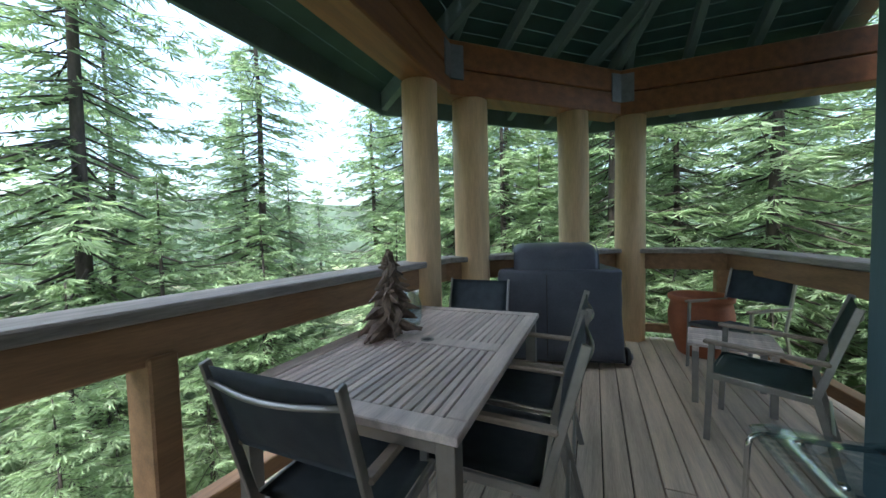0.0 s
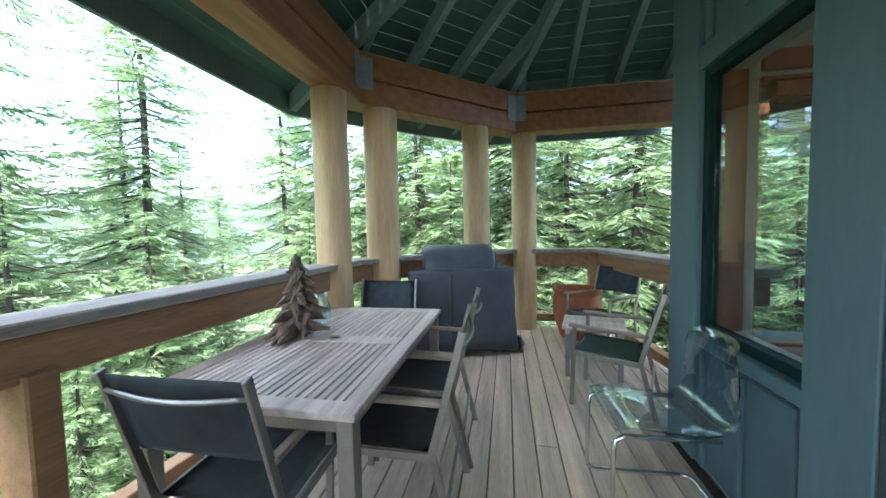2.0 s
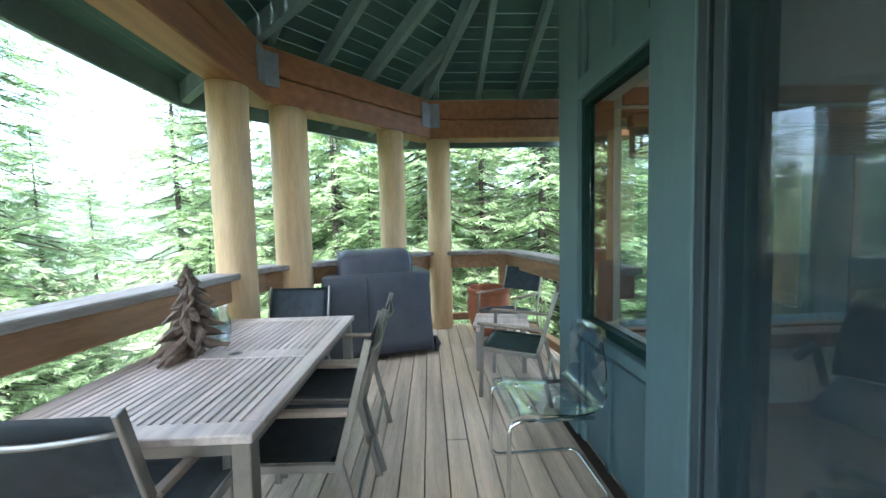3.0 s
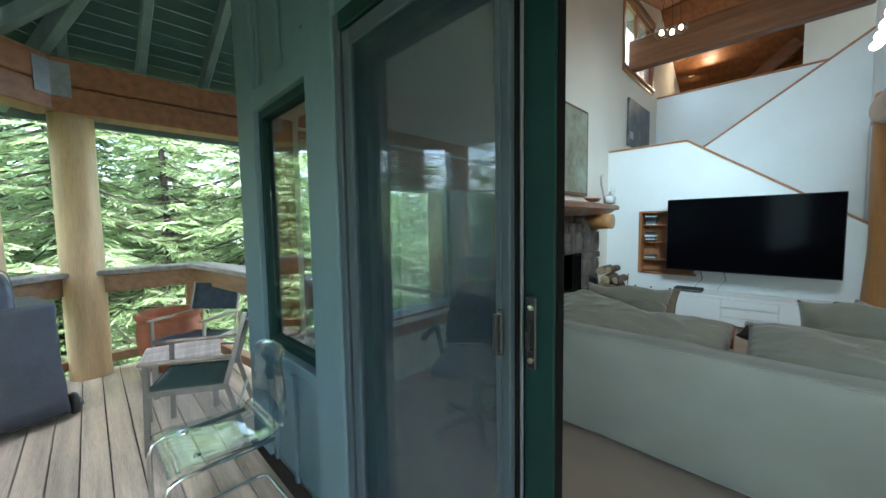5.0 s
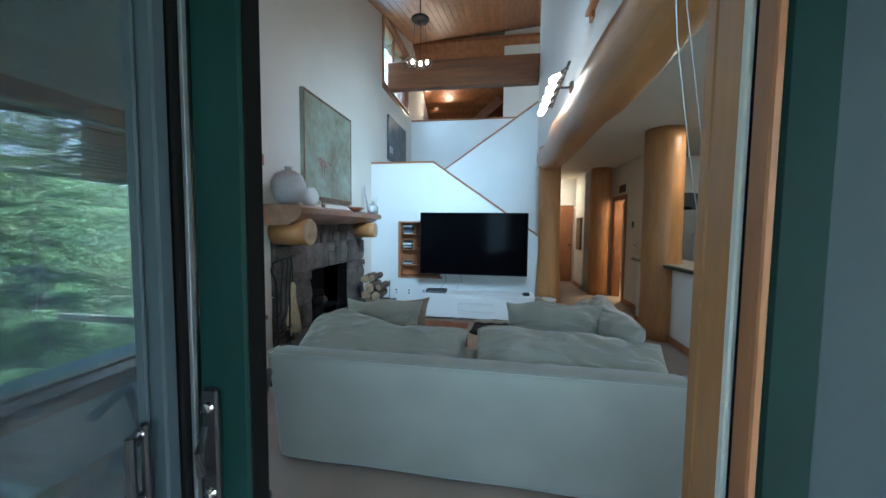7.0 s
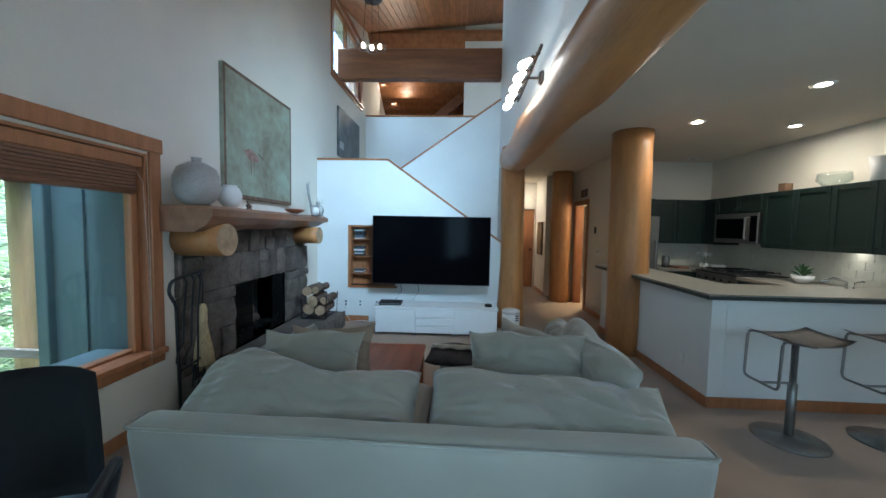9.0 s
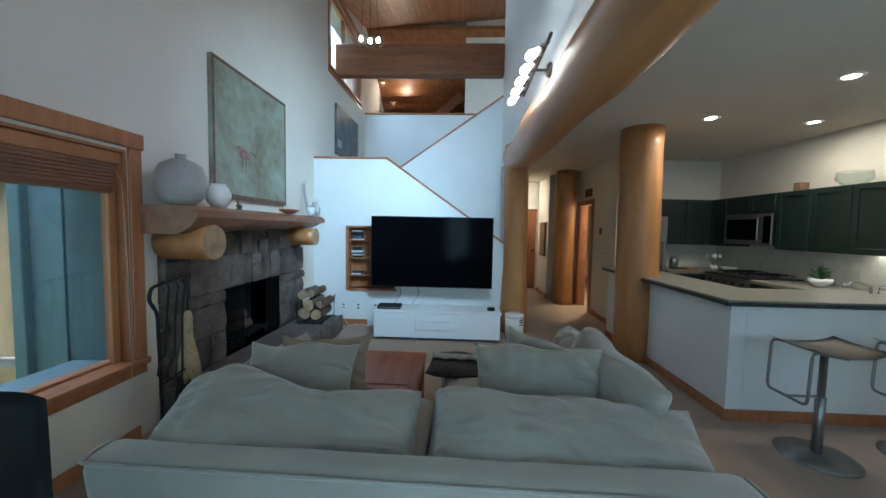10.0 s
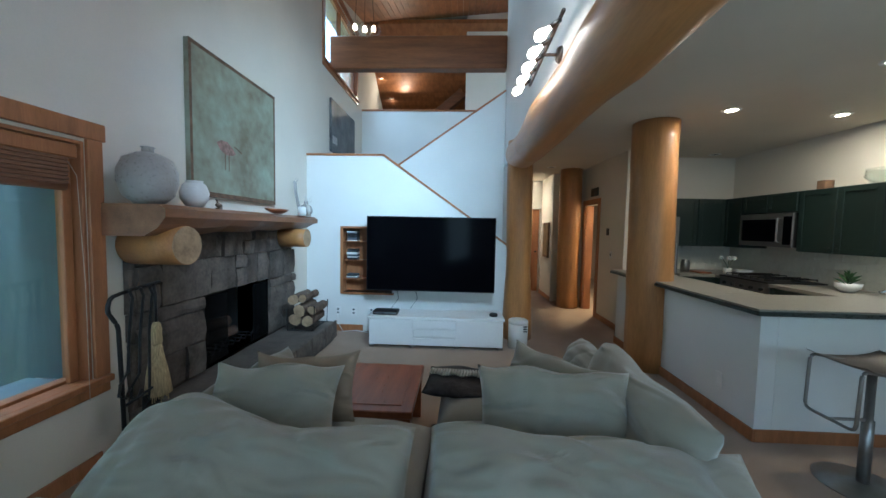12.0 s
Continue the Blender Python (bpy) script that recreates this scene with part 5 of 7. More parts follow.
for nm, w, d, h, m, sd in (("seat_cushion", 0.90, 0.82, 0.22, pose(0.65, 2.36, 0.40), 1), ("seat_cushion", 0.90, 0.88, 0.22, pose(1.55, 2.38, 0.40, 0, 0, 1), 2),
                           ("seat_cushion", 0.88, 0.52, 0.21, pose(1.55, 3.05, 0.37), 3)):
    part(nm, pillow(w, d, h, sd, 0.008, 14, 0.01), M_SOFA, sofa, "", m, True)
for nm, w, d, h, m, sd, wr in (("back_cushion", 1.03, 0.42, 0.28, pose(0.575, 2.01, 0.625, 33, 0, 2), 11, 0.04), ("back_cushion", 1.03, 0.42, 0.28, pose(1.645, 2.00, 0.622, 33, 0, -2), 12, 0.04),
                               ("side_cushion", 0.80, 0.44, 0.24, pose(1.93, 2.45, 0.66, 66, 0, -86), 13, 0.03), ("side_cushion", 0.62, 0.40, 0.22, pose(1.94, 2.98, 0.59, 68, 0, -92), 14, 0.03),
                               ("side_cushion", 0.66, 0.32, 0.18, pose(0.25, 2.62, 0.60, 74, 0, 88), 15, 0.03)):
    part(nm, pillow(w, d, h, sd, wr, 44, 0.03, 0.11 if sd == 11 else 0.02), M_CUSH, sofa, "plump creased cushion", m, True)
for lab, w, d, h, m, sd, mt in (("sage linen throw pillow on the sofa", 0.56, 0.34, 0.18, pose(0.50, 2.36, 0.70, 60, 0, 3), 21, M_CUSH), ("brownish linen throw pillow behind another", 0.52, 0.34, 0.17, pose(0.52, 2.62, 0.67, 64, 0, 5), 22, M_PILLB),
                                ("sage linen throw pillow leaning at the chaise", 0.62, 0.44, 0.20, pose(1.65, 2.33, 0.69, 58, 0, -7), 23, M_CUSH), ("sage linen throw pillow at the chaise end", 0.56, 0.34, 0.18, pose(1.72, 2.72, 0.66, 60, 0, -50), 24, M_CUSH)):
    tagged(part("throw_pillow", pillow(w, d, h, sd, 0.03, 34, 0.10), mt, None, "", m, True), lab, "pillow", "sofa pillows")
# throw
th = empty("throw_blanket", "dark woven throw with a cream fringe on the chaise", "blanket", pose(1.30, 3.18, 0.475, 0, 0, -4))
part("cloth", pillow(0.46, 0.40, 0.10, 31, 0.03, 16, 0.05), M_THROW, th, "", None, True)
for i in range(22):
    x = -0.20 + i * 0.019
    part("fringe", tube([(x, -0.03 + 0.012 * math.sin(i), 0.050), (x + 0.008, 0.01, 0.062), (x + 0.004, 0.05, 0.052)], 0.009, 5), M_CREAM, th, "", None, True)

# coffee table
ct = empty("coffee_table", "cherry wood coffee table with thick legs", "coffee table", pose(0.73, 3.30, 0) @ Matrix.Diagonal((1, 1, 0.9, 1)))
part("top", box(-0.28, 0.28, -0.36, 0.36, 0.375, 0.425, 0.006), M_TABLEW, ct)
part("top_panel", box(-0.21, 0.21, -0.29, 0.29, 0.426, 0.431, 0.003), M_TABLEW, ct)
for sx in (-1, 1):
    for sy in (-1, 1):
        part("leg", box(sx * 0.235 - 0.035, sx * 0.235 + 0.035, sy * 0.31 - 0.035, sy * 0.31 + 0.035, 0, 0.374, 0.005), M_TABLEW, ct)
for s in (-1, 1):
    part("apron", box(-0.20, 0.20, s * 0.32 - 0.012, s * 0.32 + 0.012, 0.27, 0.374, 0.003), M_TABLEW, ct)
    part("apron", box(s * 0.245 - 0.012, s * 0.245 + 0.012, -0.275, 0.275, 0.27, 0.374, 0.003), M_TABLEW, ct)
part("shelf", box(-0.20, 0.20, -0.275, 0.275, 0.10, 0.12, 0.003), M_TABLEW, ct)

# ---- television wall ----
tv = empty("television", "large flat black television mounted on the stair wall", "television")
part("housing", box(0.062, 1.737, 5.50, 5.54, 0.628, 1.600, 0.006), M_BLACK, tv)
part("screen", box(0.072, 1.727, 5.494, 5.499, 0.642, 1.590, 0.001), M_SCREEN, tv, "glossy black screen, switched off")
part("mount", box(0.65, 1.15, 5.54, 5.758, 0.9, 1.35, 0.005), M_BLACK, tv)
tc = empty("tv_console", "low white lacquered television console with drawers", "console")
part("body", box(0.195, 1.815, 5.135, 5.52, 0.035, 0.355, 0.003), M_WHITE, tc)
part("top", box(0.18, 1.83, 5.115, 5.53, 0.356, 0.385, 0.004), M_WHITE, tc)
for a, b in ((0.20, 0.728), (1.252, 1.81)):
    part("door", box(a, b, 5.117, 5.134, 0.04, 0.350, 0.003), M_WHITE, tc)
for z0, z1 in ((0.04, 0.128), (0.143, 0.238), (0.253, 0.350)):
    part("drawer", box(0.735, 1.245, 5.117, 5.134, z0, z1, 0.004), M_WHITE, tc)
for x in (0.22, 0.72, 1.26, 1.79):
    part("foot", box(x - 0.03, x + 0.03, 5.15, 5.21, 0, 0.034, 0.002), M_STEEL, tc)
    part("foot", box(x - 0.03, x + 0.03, 5.44, 5.50, 0, 0.034, 0.002), M_STEEL, tc)
dv = empty("media_player", "flat black media player on the console", "media player", pose(0.38, 5.26, 0.385))
part("case", box(-0.15, 0.15, -0.09, 0.09, 0.004, 0.048, 0.005), M_BLACK, dv)
part("front_strip", box(-0.14, 0.14, -0.0925, -0.0905, 0.02, 0.034), M_STEELP, dv)
rb = tagged(part("small_speaker", lathe([(0, 0), (0.05, 0), (0.052, 0.02), (0.045, 0.036), (0, 0.038)], 20, None, pose(1.71, 5.28, 0.385)), M_BLACK, None, "", None, True), "small round black speaker on the console", "speaker")
bn = empty("waste_bin", "white cylindrical bin beside the console", "bin", pose(2.02, 5.30, 0))
part("body", lathe([(0, 0), (0.115, 0), (0.12, 0.30), (0.115, 0.30), (0.11, 0.02), (0, 0.02)], 28), M_WHITEP, bn, "", None, True)
part("lid", lathe([(0.121, 0.301), (0.122, 0.34), (0.10, 0.352), (0, 0.354)], 28), M_WHITEP, bn, "", None, True)
for i in range(3):
    part("label_bar", box(0.045 - 0.0, 0.09, -0.112, -0.108, 0.22 + i * 0.03, 0.232 + i * 0.03), M_BLACK, bn)
# shelf niche with discs
ni = tagged(empty("niche", "fir lined wall niche with shelves", "niche"), "", "", "", "structure")
for d in ((-0.37, -0.33, 5.745, 5.90, 0.52, 1.46), (-0.33, 0.38, 5.745, 5.90, 1.43, 1.46), (-0.33, 0.38, 5.735, 5.95, 0.52, 0.55)):
    part("casing", box(*d, 0.003), M_FIR, ni)
part("back", box(-0.34, 0.36, 5.93, 5.95, 0.55, 1.43), M_FIR, ni)
for z in (0.72, 0.98, 1.24):
    part("shelf", box(-0.33, 0.35, 5.79, 5.93, z, z + 0.015, 0.002), M_FIR, ni)
rnd = random.Random(9)
for z in (0.735, 0.995, 1.255):
    zz = z + 0.001
    for i in range(10 if z > 0.9 else 4):
        h = 0.013
        tagged(part("disc_case", box(-0.29 + rnd.uniform(-0.01, 0.01), -0.15, 5.79, 5.92, zz, zz + h, 0.001), rnd.choice([M_BLACK, M_WHITEP, M_STEELP, M_SLINGB])), "flat plastic disc case in a stack", "disc case", "stacked disc cases")
        zz += h + 0.002
# outlets and cables
for x, z in ((-0.40, 0.28), (-0.18, 0.28), (0.07, 0.28)):
    o = empty("wall_outlet", "white wall outlet plate on the stair wall", "outlet", pose(x, 5.757, z), "wall outlets")
    part("plate", box(-0.038, 0.038, -0.008, 0, -0.058, 0.058, 0.002), M_WHITEP, o)
    for s in (-1, 1):
        part("socket", box(-0.014, 0.014, -0.0095, -0.0082, s * 0.024 - 0.012, s * 0.024 + 0.012, 0.0005), M_GREYF, o)
tagged(part("power_cable", tube([(-0.40, 5.74, 0.26), (-0.38, 5.70, 0.12), (-0.30, 5.66, 0.02), (-0.1, 5.62, 0.05), (0.05, 5.60, 0.03), (0.12, 5.58, 0.02)], 0.004, 6), M_WHITEP, None, "", None, True), "white power cable drooping to the carpet", "cable")
for x in (0.45, 0.70):
    tagged(part("tv_cable", tube([(x, 5.56, 0.66), (x + 0.03, 5.57, 0.52), (x - 0.05, 5.50, 0.40)], 0.004, 6), M_BLACK, None, "", None, True), "thin dark television cable", "cable", "television cables")

# ---- fireplace ----
fp = empty("fireplace", "grey rough stone fireplace with an open firebox", "fireplace")
FX, FY0, FY1, FZ = -0.79, 3.10, 5.28, 1.41
OY0, OY1, OZ0, OZ1 = 3.71, 4.70, 0.26, 0.87
core = bmesh.new()
for d in ((INT_X + 0.002, FX - 0.03, FY0 + 0.03, OY0, 0, FZ), (INT_X + 0.002, FX - 0.03, OY1, FY1 - 0.03, 0, FZ), (INT_X + 0.002, FX - 0.03, OY0, OY1, OZ1, FZ), (INT_X + 0.002, FX - 0.03, OY0, OY1, 0, OZ0)):
    box(*d, 0, core)
part("core", core, M_MORTAR, fp, "dark mortar")
fb = bmesh.new()
for d in ((-1.19, -1.16, OY0, OY1, OZ0, OZ1 + 0.1), (-1.19, FX - 0.03, OY0 - 0.03, OY0, OZ0, OZ1 + 0.1), (-1.19, FX - 0.03, OY1, OY1 + 0.03, OZ0, OZ1 + 0.1), (-1.19, FX - 0.03, OY0, OY1, OZ0 - 0.03, OZ0), (-1.19, FX - 0.03, OY0, OY1, OZ1 + 0.1, OZ1 + 0.13)):
    box(*d, 0, fb)
part("firebox", fb, M_SOOT, fp, "sooty black firebox")
rnd = random.Random(3)


def stone(y0, y1, z0, z1, x0=FX - 0.06, x1=FX, seed=0):
    """A rough hewn block with a chipped face and uneven edges."""
    bm = box(x0, x1, y0 + 0.004, y1 - 0.004, z0 + 0.004, z1 - 0.004)
    bmesh.ops.subdivide_edges(bm, edges=bm.edges[:], cuts=2, use_grid_fill=True)
    for v in bm.verts:
        e = sum((abs(v.co.y - y0) < 0.01, abs(v.co.y - y1) < 0.01, abs(v.co.z - z0) < 0.01, abs(v.co.z - z1) < 0.01))
        if v.co.x > x1 - 0.001:
            v.co.x -= 0.009 * e - noise.noise(v.co * 8 + Vector((seed, 0, 0))) * 0.022
        v.co.y += noise.noise(v.co * 5 + Vector((0, seed, 3))) * 0.014
        v.co.z += noise.noise(v.co * 5 + Vector((5, 0, seed))) * 0.014
    return part("stone", bm, M_STONE, fp)


z, row = 0.26, 0
while z < FZ - 0.03:
    h = min(rnd.uniform(0.22, 0.36), FZ - z)
    if FZ - z - h < 0.08:
        h = FZ - z
    spans = [(FY0, FY1)] if z >= OZ1 - 0.02 else [(FY0, OY0), (OY1, FY1)]
    if z < OZ1 - 0.02 < z + h - 0.06:
        h = OZ1 - z
    for a, b in spans:
        y = a
        while y < b - 0.01:
            w = rnd.uniform(0.28, 0.52) if z < OZ1 - 0.02 else rnd.uniform(0.13, 0.33)
            if b - y - w < 0.12:
                w = b - y
            if z >= OZ1 - 0.02 and h > 0.17 and rnd.random() < 0.5:
                k = rnd.uniform(0.4, 0.6)
                stone(y, y + w, z, z + h * k, FX - 0.06, FX + rnd.uniform(-0.005, 0.03), y * 7 + z)
                stone(y, y + w, z + h * k, z + h, FX - 0.06, FX + rnd.uniform(-0.005, 0.03), y * 9 + z)
            else:
                stone(y, y + w, z, z + h, FX - 0.06, FX + rnd.uniform(-0.01, 0.03), y * 5 + z)
            y += w
    z += h
zz = 0.0
while zz < FZ - 0.05:
    h = min(rnd.uniform(0.18, 0.30), FZ - zz)
    stone(FY0 - 0.03, FY0 + 0.02, zz, zz + h, INT_X + 0.004, FX - 0.005, zz * 3)
    zz += h
part("hearth", soft_box(FX - 0.02, -0.30, FY0 - 0.05, 5.32, 0.0, 0.25, 0.02, 7, 0.012), M_HEARTH, fp, "raised grey stone hearth", None, True)
for i in range(6):
    y = FY0 + 0.0 + i * 0.385
    stone(y, y + 0.38, 0.02, 0.24, -0.32, -0.285, i * 3.1)
grate = part("grate", bmesh.new(), M_IRON, fp)
gb = bmesh.new()
for i in range(8):
    tube([(-1.05, 3.80 + i * 0.09, OZ0 + 0.10), (-0.80, 3.80 + i * 0.09, OZ0 + 0.09), (-0.77, 3.80 + i * 0.09, OZ0 + 0.16)], 0.008, 6, gb)
tube([(-0.98, 3.78, OZ0 + 0.09), (-0.98, 4.46, OZ0 + 0.09)], 0.008, 6, gb)
tube([(-0.85, 3.80, OZ0 + 0.09), (-0.85, 3.80, OZ0)], 0.008, 6, gb)
tube([(-0.85, 4.44, OZ0 + 0.09), (-0.85, 4.44, OZ0)], 0.008, 6, gb)
gb.to_mesh(grate.data)
gb.free()
for a, b in ((OY0 + 0.02, OY0 + 0.30), (OY1 - 0.30, OY1 - 0.02)):
    part("spark_screen", box(FX - 0.02, FX - 0.015, a, b, OZ0 + 0.02, OZ1 - 0.02), M_SPARK, fp, "folded black wire spark screen")
for k, (y, z) in enumerate(((3.95, 0.42), (4.12, 0.41), (4.03, 0.52))):
    tagged(part("charred_log", tube([(-1.0, y - 0.15, z), (-0.98, y, z + 0.01), (-0.96, y + 0.2, z)], 0.05, 10, wob=0.3), M_BARKLOG, None, "", None, True), "dark log lying in the firebox", "log", "firebox logs")
# mantel
mt = empty("mantel", "half-round log mantel shelf on two log corbels", "mantel")
bm = bmesh.new()
rings = []
for i in range(15):
    t = i / 14
    y = 2.93 + 2.46 * t
    dep, bot = 0.42 - 0.10 * t + 0.012 * math.sin(i * 1.3), 1.375 + 0.05 * t + 0.008 * math.sin(i * 1.9)
    prof = [(INT_X + 0.003, 1.565), (INT_X + dep - 0.05, 1.565), (INT_X + dep - 0.01, 1.54), (INT_X + dep - 0.01, 1.49), (INT_X + dep - 0.06, bot + 0.05), (INT_X + dep - 0.15, bot), (INT_X + 0.003, bot)]
    rings.append([bm.verts.new((x, y, z)) for x, z in prof])
for a, b in zip(rings, rings[1:]):
    for k in range(7):
        bm.faces.new((a[k], a[(k + 1) % 7], b[(k + 1) % 7], b[k]))
bm.faces.new(rings[0]), bm.faces.new(rings[-1])
part("shelf", bm, M_MANT, mt, "", None, False)
for y, r in ((3.13, 0.126), (4.90, 0.105)):
    c = part("corbel", tube([(FX - 0.03, y, 1.315), (-0.56, y, 1.315), (-0.465, y, 1.315)], [r, r, r * 0.98], 28, wob=0.04), M_LOGY, mt, "", None, True)
    part("cut_end", lathe([(0, 0.006), (r * 0.5, 0.006), (r * 0.95, 0.004), (r * 0.97, 0.0)], 28, None, pose(-0.466, y, 1.315, 0, 90, 0)), M_CUTLOG, c)
# things on the mantel
MZ = 1.566
mx = -0.62
tagged(part("large_vase", lathe([(0, 0), (0.07, 0), (0.125, 0.05), (0.150, 0.13), (0.148, 0.20), (0.12, 0.27), (0.06, 0.305), (0.032, 0.312), (0.030, 0.335), (0.038, 0.342), (0.028, 0.342), (0.022, 0.31), (0, 0.30)], 36, None, pose(mx, 3.03, MZ)), M_CERAM, None, "", None, True), "round grey ceramic jar on the mantel", "vase")
tagged(part("carved_vase", lathe([(0, 0), (0.045, 0), (0.085, 0.06), (0.090, 0.11), (0.07, 0.165), (0.05, 0.18), (0.055, 0.19), (0.045, 0.19), (0, 0.17)], 28, None, pose(mx, 3.40, MZ)), M_CERAMW, None, "", None, True), "small off-white ceramic vase on the mantel", "vase")
bd = empty("bird_figure", "small dark carved bird figurine on the mantel", "figurine", pose(mx + 0.05, 3.58, MZ))
part("body", lathe([(0, -0.03), (0.016, -0.02), (0.02, 0.0), (0.012, 0.025), (0, 0.03)], 12, None, pose(0, 0, 0.03, 80, 0, 0)), M_DRIFT, bd, "", None, True)
part("stand", box(-0.018, 0.018, -0.018, 0.018, 0, 0.012, 0.002), M_DRIFT, bd)
part("neck", tube([(0, -0.01, 0.04), (0, -0.02, 0.065), (0, -0.035, 0.075)], [0.008, 0.006, 0.003], 8), M_DRIFT, bd, "", None, True)
tagged(part("wooden_bowl", lathe([(0, 0), (0.04, 0), (0.09, 0.022), (0.12, 0.045), (0.113, 0.045), (0.085, 0.027), (0, 0.012)], 28, None, pose(mx + 0.1, 4.35, MZ) @ Matrix.Diagonal((0.8, 1.3, 1, 1))), M_TABLEW, None, "", None, True), "shallow oval wooden bowl on the mantel", "bowl")
tagged(part("white_candle", lathe([(0, 0), (0.045, 0), (0.045, 0.095), (0.03, 0.10), (0, 0.094)], 24, None, pose(mx + 0.12, 4.85, MZ)), M_WHITEP, None, "", None, True), "thick white pillar candle", "candle")
tagged(part("round_vase", lathe([(0, 0), (0.035, 0), (0.075, 0.05), (0.08, 0.085), (0.06, 0.13), (0.025, 0.15), (0.022, 0.18), (0.03, 0.185), (0.02, 0.185), (0, 0.15)], 28, None, pose(mx + 0.02, 5.18, MZ)), M_CERAM, None, "", None, True), "small grey bottle vase on the mantel", "vase")
dh = bmesh.new()
tube([(0, 0, 0), (0, -0.02, 0.06), (0.02, -0.05, 0.11)], [0.035, 0.028, 0.016], 10, dh)
for s in (-1, 1):
    tube([(0.0, -0.02 + s * 0.01, 0.10), (-0.02, s * 0.05, 0.17), (0.0, s * 0.075, 0.25)], [0.008, 0.006, 0.003], 6, dh)
    tube([(-0.015, s * 0.045, 0.16), (0.02, s * 0.06, 0.20)], [0.005, 0.002], 6, dh)
    tube([(-0.01, s * 0.06, 0.2), (-0.03, s * 0.085, 0.23)], [0.005, 0.002], 6, dh)
tagged(part("deer_ornament", dh, M_CERAMW, None, "", pose(mx + 0.12, 5.03, MZ), True), "small white antlered ornament on the mantel", "ornament")
sk = empty("ski_ornament", "pair of small decorative skis standing by the wall", "ornament", pose(INT_X + 0.10, 5.22, MZ))
for s in (-1, 1):
    part("ski", tube([(0.06, s * 0.022, 0), (0.0, s * 0.02, 0.30), (-0.01, s * 0.024, 0.42), (0.02, s * 0.03, 0.46)], [0.009, 0.009, 0.008, 0.004], 6), M_CERAM, sk, "", None, True)
# paintings
pa = empty("bird_painting", "large weathered green canvas with a small wading bird", "painting")
part("canvas", box(INT_X + 0.003, INT_X + 0.045, 3.60, 4.84, 1.68, 2.86, 0.004), M_PAINT_A, pa)
for d in ((3.60, 3.625, 1.68, 2.86), (4.815, 4.84, 1.68, 2.86), (3.625, 4.815, 1.68, 1.72), (3.625, 4.815, 2.83, 2.86)):
    part("worn_edge", box(INT_X + 0.0452, INT_X + 0.047, *d, 0.0), M_BROWN, pa, "brown worn canvas edge")
part("bird_shape", lathe([(0, -0.13), (0.03, -0.09), (0.06, 0), (0.04, 0.08), (0, 0.13)], 16, None, pose(INT_X + 0.046, 4.02, 2.12, 78, 0, 0) @ Matrix.Diagonal((0.02, 1, 1, 1))), M_BIRD, pa)
for y in (4.0, 4.05):
    part("leg_stroke", box(INT_X + 0.0452, INT_X + 0.047, y, y + 0.006, 1.93, 2.08), M_BROWN, pa)
part("beak_stroke", bar((INT_X + 0.046, 4.13, 2.16), (INT_X + 0.046, 4.24, 2.12), 0.002, 0.008), M_BROWN, pa)
p2 = empty("dark_painting", "dark abstract canvas hung over the stair landing", "painting")
part("canvas", box(INT_X + 0.003, INT_X + 0.04, 6.60, 7.85, 2.66, 3.50, 0.004), M_PAINT_B, p2)
part("pale_patch", box(INT_X + 0.0402, INT_X + 0.042, 6.64, 6.86, 2.80, 2.92), M_CERAM, p2)
# fire tools and broom
ft = empty("fire_tool_stand", "black wrought-iron fire tool stand by the hearth", "fire tools", pose(-0.60, 2.79, 0))
part("stand", tube(rounded([(0, 0.02, 0.0), (0, 0.01, 0.55), (0, 0.0, 0.88), (0, -0.06, 0.98), (0, -0.04, 1.05), (0, 0.08, 1.07), (0, 0.27, 1.09)], 0.03), 0.011, 8), M_IRON, ft, "", None, True)
part("base", lathe([(0, 0), (0.10, 0), (0.10, 0.015), (0.02, 0.03), (0, 0.03)], 20), M_IRON, ft, "", None, True)
part("foot_hoop", tube([(0, 0.02, 0.42), (0.04, 0.12, 0.46), (0.02, 0.24, 0.47)], 0.008, 8), M_IRON, ft, "", None, True)
for k, (y, z) in enumerate(((0.03, 0.62), (0.10, 0.58), (0.16, 0.40))):
    part("tool", tube([(0.02, y + 0.02, 1.075), (0.03, y + 0.03, 1.03), (0.02, y + 0.035, 1.0), (0.02, y + 0.01, 0.8), (0.02, y, z), (0.02, y - 0.05, z - 0.06), (0.02, y - 0.06, z - 0.12), (0.02, y - 0.02, z - 0.15), (0.02, y + 0.01, z - 0.10)], 0.008, 7), M_IRON, ft, "", None, True)
part("shovel", soft_box(-0.004, 0.012, 0.13, 0.25, 0.30, 0.42, 0.004, 3, 0.004), M_IRON, ft, "", None, True)
br = empty("hearth_broom", "straw hearth broom hanging beside the tools", "broom", pose(-0.585, 3.015, 0.40))
part("handle", tube([(0, 0, 0.42), (0.0, 0, 0.62), (-0.01, 0, 0.68)], 0.009, 8), M_BLACK, br, "", None, True)
part("bristles", tube([(0, 0, 0.0), (0, 0, 0.12), (0, 0, 0.26), (0, 0, 0.31)], [0.070, 0.056, 0.032, 0.026], 22, wob=0.16), M_STRAW, br, "pale straw bristles", None, True)
for i in range(26):
    a = i * 2.4
    r = 0.068 * (0.5 + 0.5 * ((i * 7) % 10) / 10)
    part("straw", tube([(0.028 * math.cos(a), 0.028 * math.sin(a), 0.29), (r * math.cos(a), r * math.sin(a), -0.02 - 0.012 * (i % 3))], 0.004, 4), M_STRAW, br)
part("binding", lathe([(0.026, 0.30), (0.030, 0.33), (0.027, 0.37), (0.030, 0.40), (0.020, 0.44), (0.010, 0.45)], 16), M_STRAW, br, "plaited straw binding", None, True)
